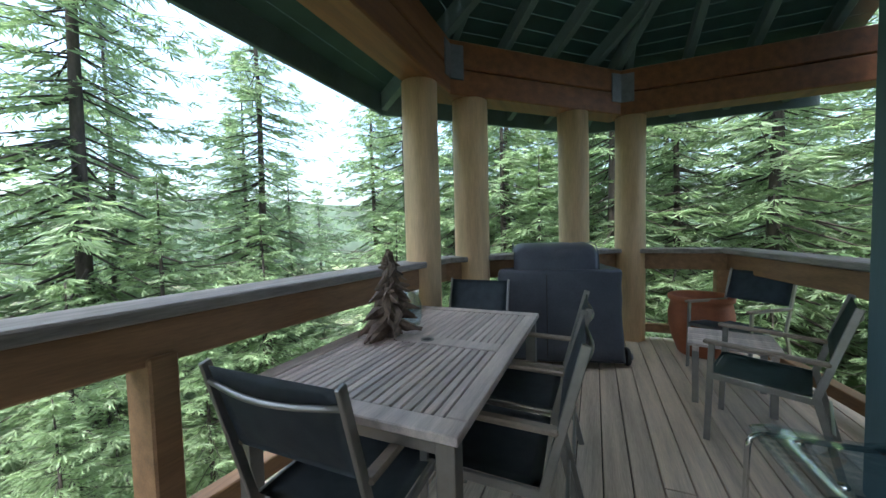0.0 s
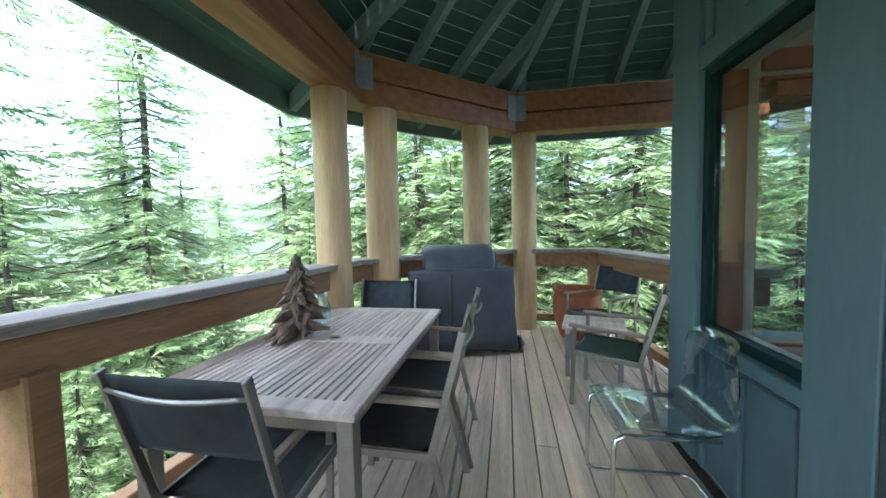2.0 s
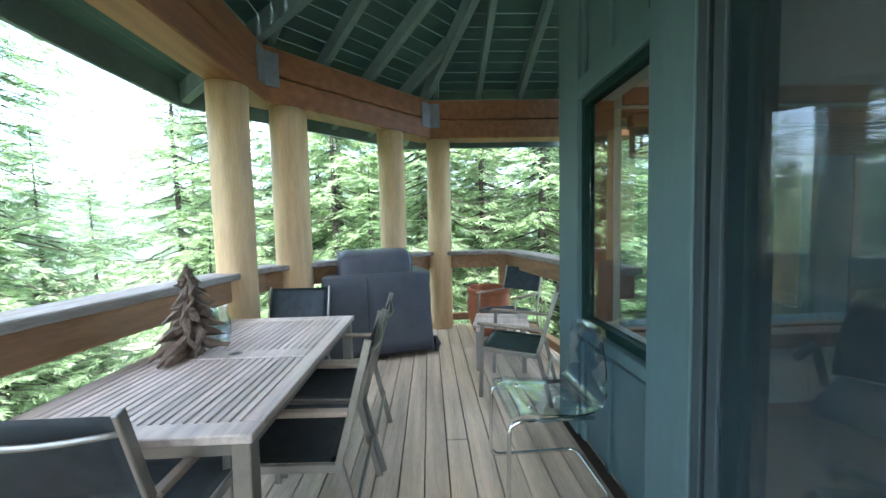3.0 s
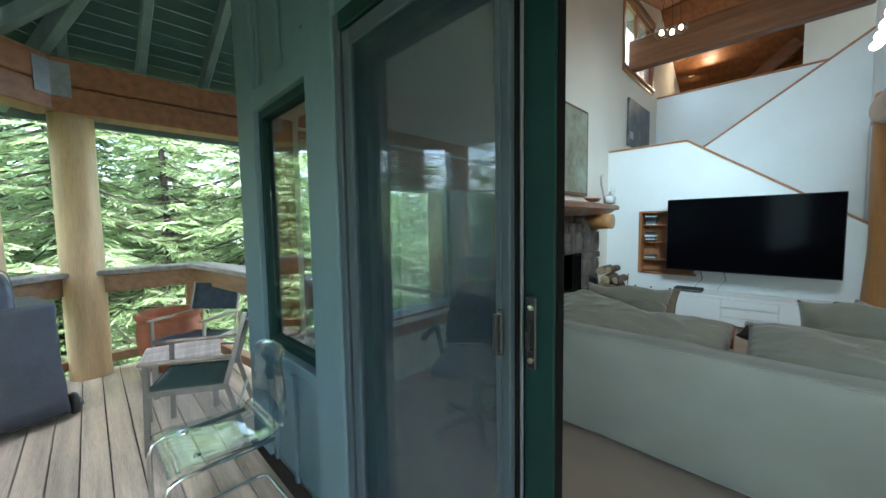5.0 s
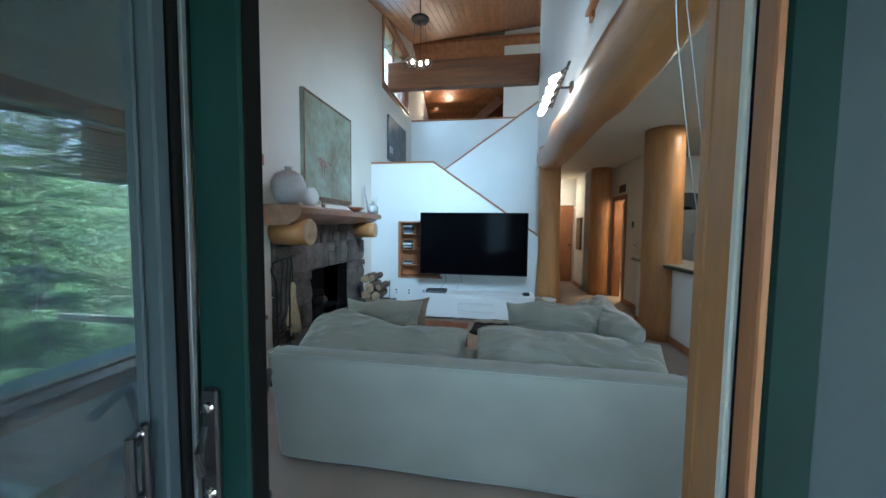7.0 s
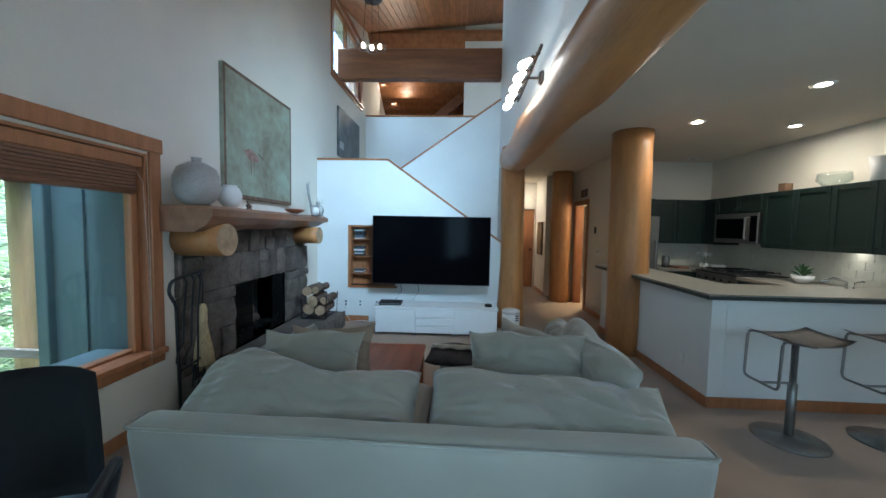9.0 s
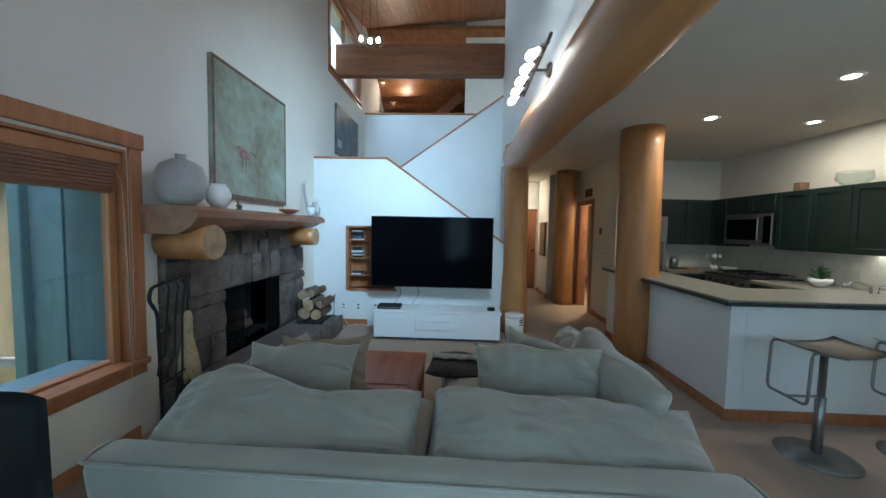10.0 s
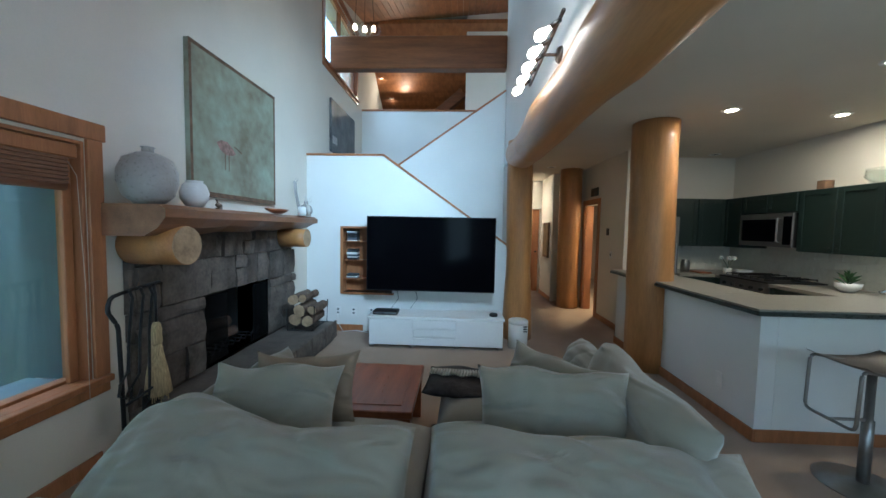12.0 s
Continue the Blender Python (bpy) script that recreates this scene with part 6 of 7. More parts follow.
# firewood in its rack
fr = empty("firewood_rack", "black iron firewood rack on the hearth", "rack", pose(-0.50, 5.0, 0.255))
for s in (-1, 1):
    part("hoop", tube([(-0.16, s * 0.20, 0.26), (-0.15, s * 0.20, 0.02), (0.15, s * 0.20, 0.02), (0.16, s * 0.20, 0.30)], 0.008, 7), M_IRON, fr, "", None, True)
for x in (-0.12, 0.12):
    part("bar", tube([(x, -0.20, 0.02), (x, 0.20, 0.02)], 0.008, 7), M_IRON, fr)
rnd = random.Random(14)
for x, z, r, turn in ((-0.085, 0.115, 0.085, 20), (0.075, 0.105, 0.078, 75), (-0.01, 0.235, 0.085, 140), (0.11, 0.235, 0.060, 10), (-0.09, 0.345, 0.075, 60), (0.02, 0.37, 0.055, 100)):
    o = empty("firewood_log", "split firewood log with rough bark in the rack", "log", pose(-0.50, 5.0, 0.255), "firewood")
    rim = [(r * q * math.cos(a_ + radians(turn)), r * q * math.sin(a_ + radians(turn))) for a_, q in ((0.0, 1.0), (0.5, 1.03), (1.0, 0.98), (1.6, 1.0), (2.2, 0.95), (2.9, 0.75), (3.9, 0.55), (4.9, 0.72), (5.7, 0.9))]
    for nm, y0, y1, mt in (("bark", -0.17, 0.19, M_BARKLOG), ("cut_face", -0.178, -0.1705, M_CUTLOG)):
        bm = prism([(x + p[0] * (1 if nm == "bark" else 0.95), z + p[1] * (1 if nm == "bark" else 0.95)) for p in rim], y0, y1, "y")
        if nm == "bark":
            bmesh.ops.subdivide_edges(bm, edges=[e for e in bm.edges if e.calc_length() > 0.2], cuts=3, use_grid_fill=True)
            for v in bm.verts:
                v.co += Vector((noise.noise(v.co * 14), 0, noise.noise(v.co * 14 + Vector((5, 1, 2))))) * 0.010
        part(nm, bm, mt, o)

# ---- lamps ----
sc = empty("wall_sconce", "dark metal bar sconce with five glowing filament bulbs", "wall lamp", pose(1.83, 3.55, 2.69))
part("bar", tube([(0, -0.48, 0.02), (0, 0.48, -0.02)], 0.012, 10), M_BRONZE, sc, "", None, True)
part("wall_plate", lathe([(0, 0.03), (0.045, 0.028), (0.055, 0.015), (0.058, 0.0)], 24, None, pose(RW_X - 1.83, 0, 0, 0, -90, 0)), M_BRONZE, sc, "", None, True)
part("arm", tube([(0, 0, 0), (0.11, 0, 0)], 0.011, 8), M_BRONZE, sc)
for i in range(5):
    y = -0.42 + i * 0.21
    part("socket", tube([(0, y, 0), (-0.03, y, -0.02), (-0.06, y, -0.045)], 0.014, 10), M_BRONZE, sc, "", None, True)
    part("bulb", lathe([(0.012, 0.0), (0.016, -0.02), (0.032, -0.06), (0.030, -0.085), (0.016, -0.105), (0, -0.11)], 16, None, pose(-0.06, y, -0.045, 0, 50, 0)), M_BULB, sc, "glowing bulb", None, True)
pl = empty("pendant_lamp", "cluster of three glass globe pendants under a dark canopy", "pendant lamp", pose(0.17, 4.95, 3.62) @ Matrix.Diagonal((1.2, 1.2, 1, 1)))
part("canopy", lathe([(0, 0.62), (0.10, 0.62), (0.105, 0.60), (0.095, 0.58), (0, 0.58)], 28), M_BRONZE, pl, "", None, True)
part("stem", tube([(0, 0, 0.62), (0, 0, 1.25)], 0.008, 8), M_BRONZE, pl)
for x, y, z in ((-0.09, 0.0, 0.04), (0.07, 0.06, 0.06), (0.02, -0.07, -0.03)):
    part("cord", tube([(x * 0.7, y * 0.7, 0.58), (x, y, z + 0.085)], 0.0025, 5), M_BLACK, pl)
    g = part("globe", lathe([(0.018, 0.07), (0.05, 0.05), (0.066, 0.01), (0.064, -0.02), (0.045, -0.055), (0.0, -0.07)], 24, None, pose(x, y, z), False), M_GLASSW, pl, "clear glass globe", None, True)
    g.visible_shadow = False
    part("bulb", lathe([(0, -0.03), (0.016, -0.02), (0.02, 0.0), (0.012, 0.03), (0, 0.04)], 12, None, pose(x, y, z)), M_BULBP, pl, "glowing bulb", None, True)


def can_light(x, y, lit):
    o = empty("recessed_light", "round recessed ceiling light, switched " + ("on" if lit else "off"), "ceiling light", pose(x, y, 2.598), "recessed lights")
    part("ring", lathe([(0.045, 0.0), (0.048, -0.006), (0.075, -0.005), (0.078, 0.0)], 28, None, None, False), M_WHITEP, o, "", None, True)
    part("lens", lathe([(0, -0.001), (0.046, -0.001)], 28), M_CAN if lit else M_BLACK, o)
    return o


# the lit can at (2.45, 8.7) is made up to carry the hall fill
for x, y, lit in ((3.76, 4.41, 1), (4.85, 4.52, 1), (4.07, 3.44, 1), (2.91, 7.49, 0), (2.45, 8.7, 1), (4.94, 6.30, 0)):
    can_light(x, y, lit)
for x, y, z in ((-0.72, 9.7, 0), (-0.55, 10.2, 0)):
    o = empty("loft_spotlight", "small round spotlight in the loft ceiling", "ceiling light", pose(x, y, 5.735 - 0.60 * (y - 8.6), 31, 0, 0), "loft spotlights")
    part("ring", lathe([(0, 0.0), (0.06, 0), (0.06, 0.015)], 20), M_WHITEP, o)
    part("lens", lathe([(0, -0.003), (0.05, -0.003)], 20), M_CAN, o)

# ---- kitchen ----
structure("wall_counter", box(3.36, 3.48, 3.46, 4.60, 0, 0.912), M_STAIRW, "white half wall under the counter", "half wall")
structure("wall_counter_far", box(3.34, 3.46, 4.97, 5.62, 0, 0.912), M_STAIRW, "white half wall beyond the column", "half wall")
structure("wall_counter_front", box(3.482, 5.42, 3.46, 3.58, 0, 0.912), M_STAIRW, "white half wall facing the stools", "half wall")
cn = empty("bar_counter", "pale counter with a dark stone edge on the half wall", "counter")
part("top_long", box(3.27, 3.83, 3.985, 5.66, 0.944, 0.958, 0.003), M_COUNTERT, cn)
part("edge_long", box(3.26, 3.84, 3.985, 5.67, 0.913, 0.9435, 0.004), M_COUNTER, cn)
part("top_front", box(3.27, 5.42, 3.37, 3.983, 0.944, 0.958, 0.003), M_COUNTERT, cn)
part("edge_front", box(3.26, 5.42, 3.36, 3.984, 0.913, 0.9435, 0.004), M_COUNTER, cn)


def cabinet(name, x0, x1, y0, y1, z0, z1, face, n, label, group, knob=True):
    """A cabinet with framed doors on one face: 'x' looks to -x, 'y' to -y."""
    th = empty(name, label, "cabinet", None, group)
    part("body", box(x0, x1, y0, y1, z0, z1, 0.003), M_CAB, th)
    a, b = (y0, y1) if face == "x" else (x0, x1)
    w = (b - a) / n
    for i in range(n):
        p, q = a + i * w + 0.006, a + (i + 1) * w - 0.006
        f = x0 if face == "x" else y0

        def bx(u0, u1, v0, v1, d0, d1, bev=0.003):
            return box(f - d1, f - d0, u0, u1, v0, v1, bev) if face == "x" else box(u0, u1, f - d1, f - d0, v0, v1, bev)
        dr = part("door", bx(p, q, z0 + 0.006, z1 - 0.006, 0.001, 0.016), M_CAB, th)
        s = min(0.055, (z1 - z0) * 0.2)
        for d in ((p, p + s, z0 + 0.006, z1 - 0.006), (q - s, q, z0 + 0.006, z1 - 0.006), (p + s, q - s, z0 + 0.006, z0 + 0.006 + s), (p + s, q - s, z1 - 0.006 - s, z1 - 0.006)):
            part("stile", bx(*d, 0.0165, 0.026, 0.002), M_CAB, dr)
        k = q - 0.03 if i % 2 == 0 else p + 0.03
        part("knob", lathe([(0, 0.018), (0.011, 0.014), (0.005, 0.004), (0.006, 0)], 10, None, (pose(f - 0.026, k, z0 + 0.06, 0, -90, 0) if face == "x" else pose(k, f - 0.026, z0 + 0.06, 90, 0, 0))), M_BLACK, dr)
    return th


UP = "dark green framed upper kitchen cabinet"
cabinet("upper_cabinet", 5.08, 5.418, 3.50, 5.10, 1.27, 1.95, "x", 4, UP, "upper cabinets")
cabinet("upper_cabinet", 5.08, 5.418, 5.12, 5.88, 1.72, 1.95, "x", 2, UP + " over the microwave", "upper cabinets")
cabinet("upper_cabinet", 5.08, 5.418, 5.90, 6.20, 1.27, 1.95, "x", 1, UP, "upper cabinets")
cabinet("upper_cabinet", 4.30, 5.07, 6.21, 6.548, 1.27, 1.95, "y", 2, UP + " on the back wall", "upper cabinets")
LO = "dark green framed base kitchen cabinet"
cabinet("base_cabinet", 4.80, 5.418, 3.99, 5.06, 0.02, 0.86, "x", 2, LO, "base cabinets")
cabinet("base_cabinet", 4.80, 5.418, 5.85, 6.54, 0.02, 0.86, "x", 2, LO, "base cabinets")
cabinet("base_cabinet", 4.30, 4.79, 5.93, 6.54, 0.02, 0.86, "y", 1, LO, "base cabinets")
wt = empty("worktop", "grey kitchen worktop along the walls", "worktop")
part("slab", box(4.77, 5.418, 3.99, 5.065, 0.861, 0.90, 0.004), M_COUNTERT, wt)
part("slab", box(4.77, 5.418, 5.84, 6.545, 0.861, 0.90, 0.004), M_COUNTERT, wt)
part("slab", box(4.30, 4.768, 5.90, 6.545, 0.861, 0.90, 0.004), M_COUNTERT, wt)
# backsplash tiles
for nm, rng in (("tiles_east", "x"), ("tiles_north", "y")):
    t = tagged(empty("backsplash_" + nm, "cream tiled backsplash", "backsplash"), "", "", "", "structure")
    a, b = (3.52, 6.52) if rng == "x" else (4.32, 5.38)
    for r in range(4):
        u = a - (0.075 if r % 2 else 0)
        while u < b:
            p, q = max(a, u), min(b, u + 0.15)
            if q - p > 0.02:
                part("tile", box(5.411, 5.4195, p + 0.0015, q - 0.0015, 0.905 + r * 0.09, 0.905 + r * 0.09 + 0.087, 0.001) if rng == "x" else box(p + 0.0015, q - 0.0015, 6.541, 6.5495, 0.905 + r * 0.09, 0.905 + r * 0.09 + 0.087, 0.001), M_TILE, t)
            u += 0.15
rg = empty("range_cooker", "stainless range with a black gas cooktop", "cooker", pose(5.10, 5.452, 0))
part("body", box(-0.32, 0.315, -0.378, 0.378, 0.02, 0.895, 0.004), M_STEEL, rg)
part("cooktop", box(-0.33, 0.315, -0.38, 0.38, 0.896, 0.912, 0.004), M_BLACK, rg)
for x in (-0.16, 0.14):
    for y in (-0.19, 0.19):
        b = part("burner", lathe([(0, 0.012), (0.035, 0.012), (0.045, 0.0)], 18, None, pose(x, y, 0.913)), M_IRON, rg)
for y in (-0.29, -0.19, -0.09, 0.09, 0.19, 0.29):
    part("grate_bar", tube([(-0.30, y, 0.925), (-0.30, y, 0.945), (0.28, y, 0.945), (0.28, y, 0.925)], 0.006, 6), M_IRON, rg)
for i in range(5):
    part("knob", lathe([(0, 0.025), (0.018, 0.022), (0.02, 0.0)], 14, None, pose(-0.32, -0.28 + i * 0.14, 0.82, 0, -90, 0)), M_BLACK, rg)
mw = empty("microwave", "stainless over-the-range microwave with a dark door", "microwave", pose(5.03, 5.50, 1.31))
part("body", box(0.02, 0.385, -0.375, 0.375, 0, 0.40, 0.004), M_BLACK, mw)
part("front", box(0.0, 0.019, -0.375, 0.375, 0, 0.40, 0.004), M_STEEL, mw)
part("window", box(-0.006, -0.001, -0.17, 0.33, 0.06, 0.33, 0.002), M_SCREEN, mw)
part("panel", box(-0.006, -0.001, -0.365, -0.26, 0.03, 0.36, 0.002), M_SCREEN, mw)
part("handle", tube([(0, -0.215, 0.06), (-0.035, -0.215, 0.06), (-0.035, -0.215, 0.34), (0, -0.215, 0.34)], 0.010, 8), M_STEEL, mw)
fg = empty("refrigerator", "pale stainless refrigerator beyond the column", "refrigerator", pose(4.0, 6.20, 0))
part("body", box(-0.27, 0.28, -0.22, 0.345, 0.02, 1.68, 0.008), M_STEEL, fg)
part("door", box(-0.268, 0.278, -0.275, -0.222, 0.62, 1.675, 0.008), M_STEEL, fg)
part("freezer_door", box(-0.268, 0.278, -0.275, -0.222, 0.04, 0.61, 0.008), M_STEEL, fg)
part("handle", tube([(0.22, -0.276, 0.75), (0.22, -0.32, 0.76), (0.22, -0.32, 1.3), (0.22, -0.276, 1.31)], 0.011, 8), M_STEEL, fg)
cabinet("upper_cabinet", 3.742, 4.28, 6.10, 6.548, 1.72, 1.95, "y", 2, UP + " over the refrigerator", "upper cabinets")
# kitchen small things
pp = empty("potted_plant", "spiky green plant in a white bowl pot", "plant", pose(5.12, 4.60, 0.901) @ Matrix.Diagonal((0.75, 0.75, 0.9, 1)))
part("pot", lathe([(0, 0), (0.06, 0), (0.12, 0.05), (0.135, 0.10), (0.125, 0.10), (0.11, 0.055), (0, 0.05)], 28), M_WHITEP, pp, "", None, True)
for i in range(26):
    a, l = i * 2.4, 0.06 + 0.008 * (i % 7)
    d = Vector((math.cos(a), math.sin(a), 0)) * (0.02 + 0.08 * (1 - i / 26))
    s = Vector((-math.sin(a), math.cos(a), 0)) * 0.009
    b = bmesh.new()
    p0, p1, p2 = Vector((0, 0, 0.07 + i * 0.004)), d * 0.7 + Vector((0, 0, 0.07 + l * 0.9 + i * 0.003)), d * 1.5 + Vector((0, 0, 0.07 + l * 1.1 + i * 0.003))
    v = [b.verts.new(q) for q in (p0 - s, p0 + s, p1 + s, p2, p1 - s)]
    b.faces.new(v)
    bmesh.ops.solidify(b, geom=b.faces[:], thickness=0.002)
    part("leaf", b, M_LEAF, pp)
orc = empty("orchid", "small pale orchid in a pot on the counter", "plant", pose(4.25, 4.75, 0.0))
part("stand_pot", lathe([(0, 0.90), (0.045, 0.90), (0.055, 0.98), (0.045, 0.98), (0, 0.96)], 18), M_CERAMW, orc, "", None, True)
orc.matrix_basis = pose(5.0, 6.0, 0.001)
for i in range(3):
    a = i * 2.1
    part("stem", tube([(0, 0, 0.97), (0.03 * math.cos(a), 0.03 * math.sin(a), 1.05), (0.08 * math.cos(a), 0.08 * math.sin(a), 1.12)], 0.003, 5), M_LEAF, orc)
    for k in range(5):
        part("petal", lathe([(0, -0.022), (0.012, 0), (0, 0.022)], 8, None, pose(0.08 * math.cos(a) + 0.018 * math.cos(k * 1.26), 0.08 * math.sin(a), 1.12 + 0.018 * math.sin(k * 1.26), 0, k * 72, 0)), M_WHITEP, orc)
tagged(part("white_bowl", lathe([(0, 0), (0.05, 0), (0.11, 0.06), (0.105, 0.06), (0.045, 0.01), (0, 0.01)], 28, None, pose(5.2, 5.98, 0.902)), M_WHITEP, None, "", None, True), "white bowl on the worktop", "bowl")
tagged(part("glass_jar", lathe([(0, 0), (0.055, 0), (0.058, 0.13), (0.045, 0.15), (0.048, 0.17), (0, 0.175)], 24, None, pose(4.55, 6.2, 0.902)), M_STEEL, None, "", None, True), "steel canister on the worktop", "canister")
tagged(part("cutting_board", box(4.60, 4.76, 5.95, 6.20, 0.901, 0.92, 0.004), M_TABLEW), "wooden cutting board on the worktop", "cutting board")
tagged(part("glass_bowl", lathe([(0, 0), (0.07, 0), (0.14, 0.07), (0.13, 0.15), (0.125, 0.15), (0.132, 0.07), (0.06, 0.01), (0, 0.01)], 28, None, pose(5.25, 4.48, 1.951)), M_GLASSW, None, "", None, True), "clear glass bowl on top of the cabinets", "bowl")
tagged(part("tall_glass_vase", lathe([(0, 0), (0.06, 0), (0.05, 0.10), (0.075, 0.24), (0.07, 0.24), (0.044, 0.10), (0, 0.012)], 28, None, pose(5.25, 4.08, 1.951)), M_CERAMW, None, "", None, True), "pale glass vase on top of the cabinets", "vase")
tagged(part("wooden_box", box(5.15, 5.25, 4.93, 5.02, 1.951, 2.05, 0.004), M_BROWN), "small brown wooden box on the cabinets", "box")
tagged(part("steel_bucket", lathe([(0, 0), (0.06, 0), (0.085, 0.16), (0.08, 0.16), (0.055, 0.01), (0, 0.01)], 24, None, pose(4.12, 6.3, 1.951)), M_STEELP, None, "", None, True), "grey metal bucket on the cabinets", "bucket")
sink = empty("kitchen_faucet", "low chrome faucet on the front counter", "faucet", pose(4.70, 3.80, 0.959))
part("spout", tube([(0.1, 0.05, 0), (0.1, 0.05, 0.06), (0.0, 0.06, 0.09), (-0.12, 0.06, 0.06)], 0.011, 8), M_CHROME, sink, "", None, True)
part("lever", tube([(0.16, 0.05, 0), (0.17, 0.05, 0.05), (0.22, 0.02, 0.07)], 0.008, 8), M_CHROME, sink, "", None, True)
# stools
so = empty("bar_stool", "steel bar stool with a curved seat and round base", "stool", pose(3.64, 3.04, 0, 0, 0, 0), "bar stools")
part("base", lathe([(0, 0.0), (0.21, 0.0), (0.21, 0.008), (0.05, 0.02), (0.03, 0.03), (0, 0.03)], 40), M_STEEL, so, "", None, True)
part("pole", tube([(0, 0, 0.03), (0, 0, 0.40), (0, 0, 0.401), (0, 0, 0.70)], [0.027, 0.027, 0.02, 0.02], 16), M_STEEL, so, "", None, True)
bm = bmesh.new()
rows = []
for i in range(13):
    u = -1 + 2 * i / 12
    row = []
    for j in range(7):
        v = -1 + 2 * j / 6
        row.append(bm.verts.new((u * 0.22, v * 0.19 * (1 - 0.12 * u * u), 0.715 + 0.045 * abs(u) ** 3 - 0.012 * (1 - v * v))))
    rows.append(row)
for a, b in zip(rows, rows[1:]):
    for j in range(6):
        bm.faces.new((a[j], a[j + 1], b[j + 1], b[j]))
bmesh.ops.solidify(bm, geom=bm.faces[:], thickness=0.014)
part("seat", bm, M_STOOL, so, "curved grey-brown seat", None, True)
part("seat_frame", tube(rounded([(0.0, -0.14, 0.70), (-0.21, -0.14, 0.735), (-0.22, -0.14, 0.40), (-0.22, 0.14, 0.40), (-0.21, 0.14, 0.735), (0.0, 0.14, 0.70)], 0.04), 0.009, 8), M_STEEL, so, "steel loop with a footrest", None, True)
part("foot_arm", tube([(-0.22, 0, 0.40), (-0.02, 0, 0.40)], 0.009, 8), M_STEEL, so)
copy_thing(so, pose(4.33, 3.04, 0, 0, 0, 0))

# ---- hall ----
def casing_x(name, x, y0, y1, z1, w=0.09):
    th = tagged(empty(name, "fir door casing", "trim"), "", "", "", "structure")
    part("side", box(x - 0.02, x - 0.001, y0 - w, y0, 0, z1 + w, 0.003), M_FIR, th)
    part("side", box(x - 0.02, x - 0.001, y1, y1 + w, 0, z1 + w, 0.003), M_FIR, th)
    part("head", box(x - 0.02, x - 0.001, y0, y1, z1, z1 + w, 0.003), M_FIR, th)
    part("lining", box(x, x + 0.14, y0, y0 + 0.02, 0, z1, 0.002), M_FIR, th)
    part("lining", box(x, x + 0.14, y1 - 0.02, y1, 0, z1, 0.002), M_FIR, th)
    return th


casing_x("door_2_casing", 3.60, 7.02, 7.62, 1.92)
hd = empty("hall_door", "plain brown wooden door at the hall end", "door", pose(2.80, 9.40, 0))
part("leaf", box(-0.34, 0.35, 0, 0.04, 0.01, 1.94, 0.004), M_FIR, hd)
for z0, z1 in ((0.15, 0.85), (1.0, 1.8)):
    part("panel", box(-0.24, 0.25, -0.008, -0.001, z0, z1, 0.004), M_FIR, hd)
part("knob", lathe([(0, 0.05), (0.022, 0.04), (0.012, 0.015), (0.025, 0)], 14, None, pose(0.28, -0.001, 0.95, 90, 0, 0)), M_BRONZE, hd)
hp = empty("hall_picture", "small dark framed picture in the hall", "picture")
part("frame", box(3.125, 3.159, 8.42, 8.86, 0.88, 1.62, 0.004), M_BROWN, hp)
part("image", box(3.121, 3.124, 8.46, 8.82, 0.93, 1.57), M_PAINT_C, hp)
vt = empty("wall_vent", "brown slotted air vent above the hall door", "vent", pose(3.598, 7.2, 2.13))
part("frame", box(-0.012, 0, -0.16, 0.16, -0.07, 0.07, 0.002), M_GREYF, vt)
for i in range(7):
    part("slat", box(-0.018, -0.013, -0.145 + i * 0.042, -0.145 + i * 0.042 + 0.022, -0.055, 0.055, 0.001), M_BROWN, vt)
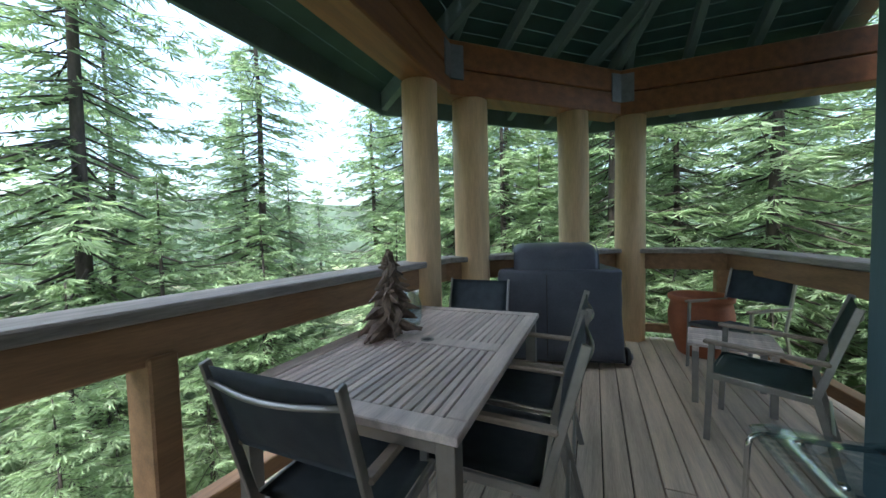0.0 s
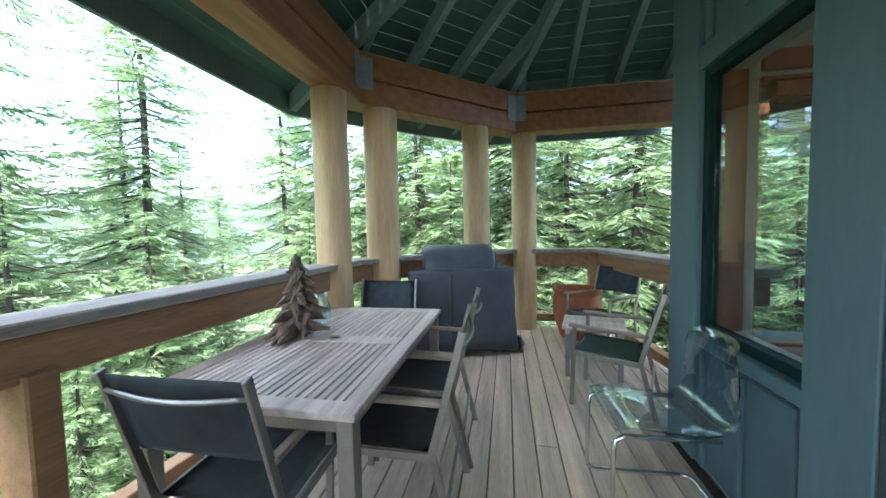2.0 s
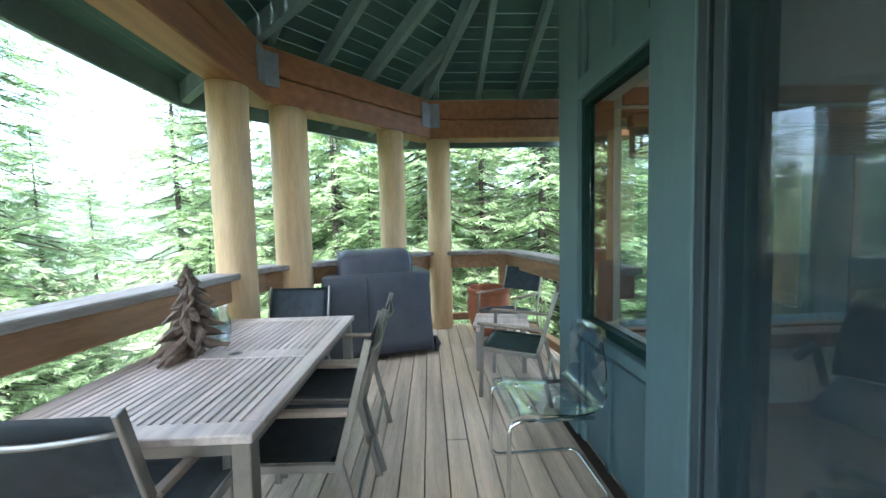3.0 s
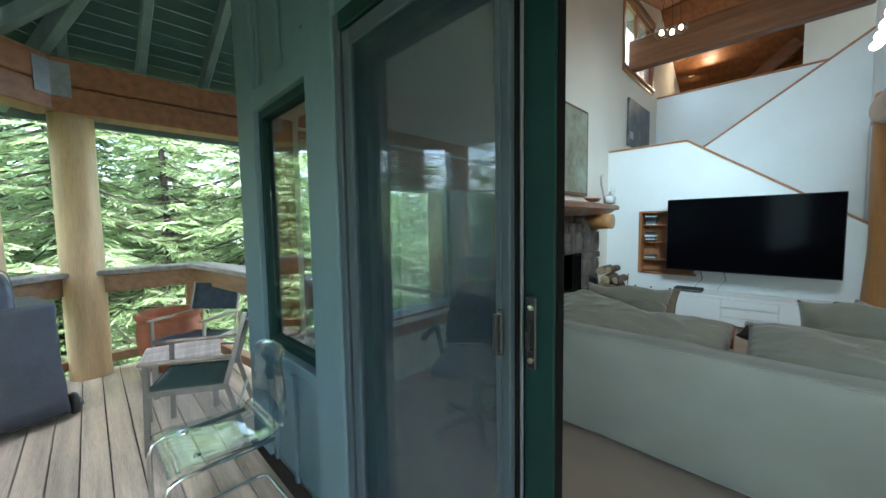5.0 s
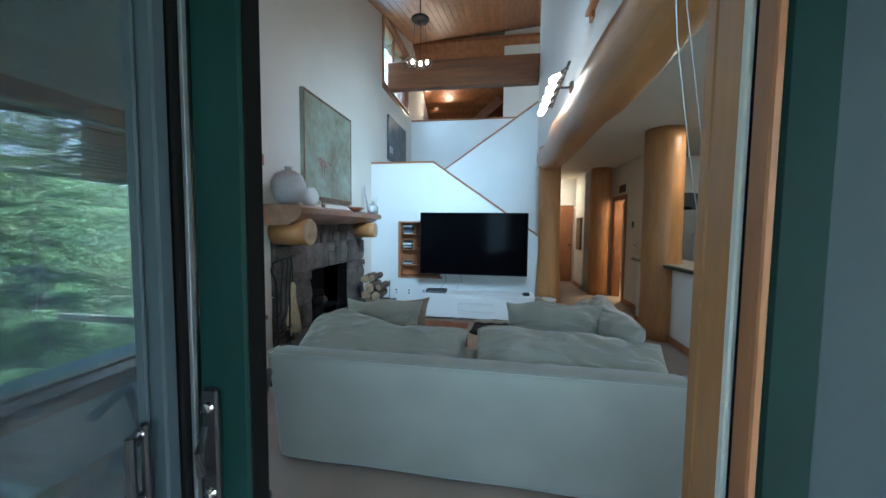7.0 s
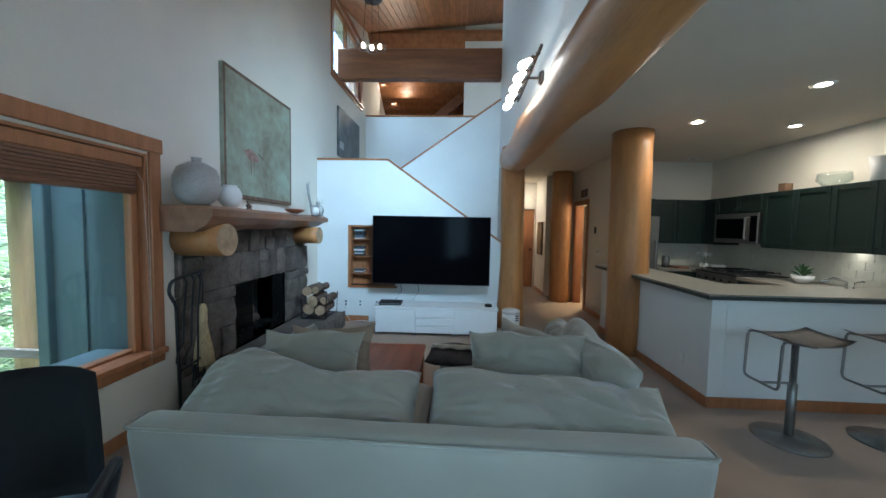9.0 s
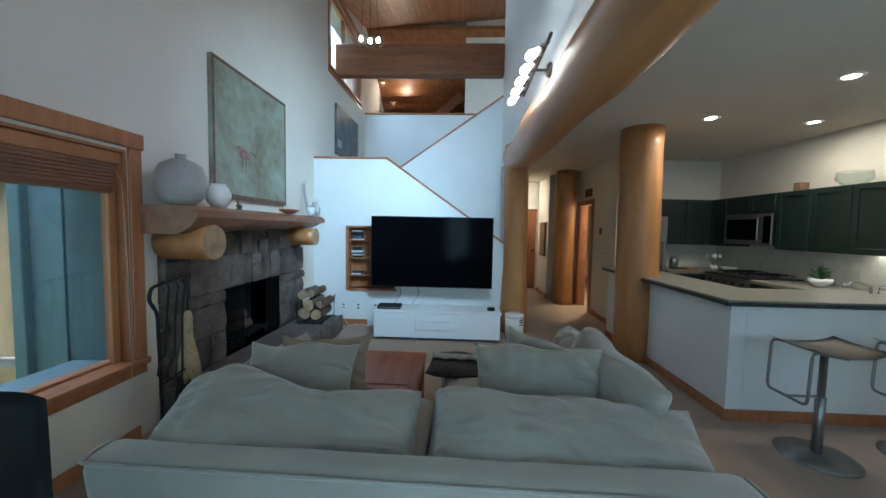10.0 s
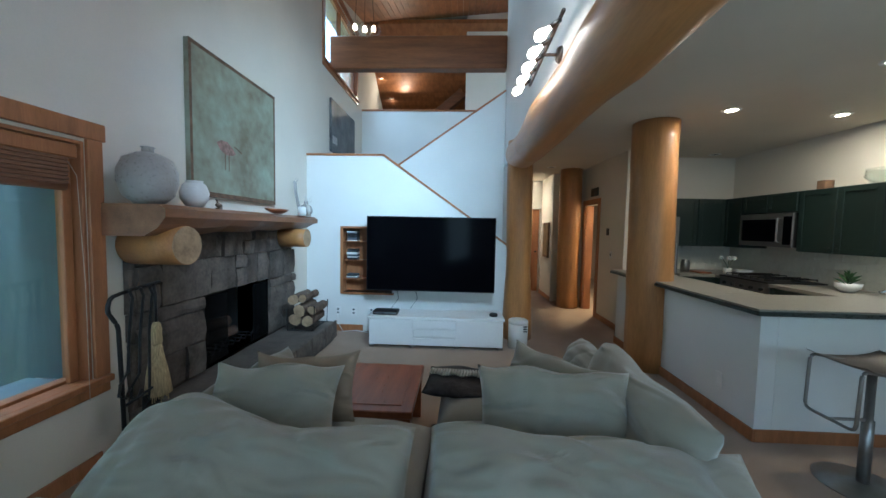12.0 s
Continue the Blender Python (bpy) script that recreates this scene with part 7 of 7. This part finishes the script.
for y, z, nm in ((6.6, 1.45, "thermostat"), (6.45, 1.10, "light_switch")):
    o = empty(nm, "small dark " + nm.replace("_", " ") + " on the hall wall" if nm == "thermostat" else "white light switch plate on the hall wall", nm.replace("_", " "), pose(3.598, y, z))
    part("plate", box(-0.012, 0, -0.04, 0.04, -0.055, 0.055, 0.003), M_BLACK if nm == "thermostat" else M_WHITEP, o)
    part("button", box(-0.016, -0.0125, -0.012, 0.012, -0.02, 0.02, 0.001), M_GREYF, o)
o = empty("counter_outlet", "white outlet plate low on the half wall", "outlet", pose(3.358, 3.80, 0.30))
part("plate", box(-0.007, 0, -0.038, 0.038, -0.058, 0.058, 0.002), M_WHITEP, o)
part("socket", box(-0.009, -0.0075, -0.014, 0.014, -0.03, 0.03, 0.001), M_WHITE, o)

# black mesh chair by the west window
oc = empty("mesh_chair", "black mesh office chair near the window", "chair", pose(-0.05, 1.40, 0, 0, 0, 30))
bm = bmesh.new()
rows = []
for i in range(11):
    t = i / 10
    row = []
    for j in range(9):
        u = -1 + 2 * j / 8
        w = 0.24 - 0.05 * t * t
        row.append(bm.verts.new((u * w, 0.20 + 0.12 * t - 0.05 * u * u - 0.03 * math.sin(3 * t), 0.50 + 0.42 * t - 0.03 * abs(u) ** 3 * t)))
    rows.append(row)
for a, b in zip(rows, rows[1:]):
    for j in range(8):
        bm.faces.new((a[j], a[j + 1], b[j + 1], b[j]))
bmesh.ops.solidify(bm, geom=bm.faces[:], thickness=0.018)
part("backrest", bm, M_BLACK, oc, "", None, True)
part("seat", soft_box(-0.24, 0.24, -0.25, 0.22, 0.42, 0.49, 0.03, 4), M_SLING, oc, "", None, True)
for s in (-1, 1):
    part("armrest", tube(rounded([(s * 0.25, 0.1, 0.45), (s * 0.29, 0.1, 0.64), (s * 0.29, -0.18, 0.64)], 0.04), 0.018, 8), M_BLACK, oc, "", None, True)
part("column", tube([(0, 0, 0.10), (0, 0, 0.42)], 0.03, 12), M_BLACK, oc)
for i in range(5):
    a = i * 1.2566
    part("foot", tube([(0, 0, 0.11), (0.27 * math.cos(a), 0.27 * math.sin(a), 0.07)], [0.025, 0.016], 8), M_BLACK, oc)
    part("caster", lathe([(0, -0.02), (0.028, -0.02), (0.03, 0), (0.028, 0.02), (0, 0.02)], 14, None, pose(0.27 * math.cos(a), 0.27 * math.sin(a), 0.031, 90, 0, math.degrees(a))), M_BLACK, oc)
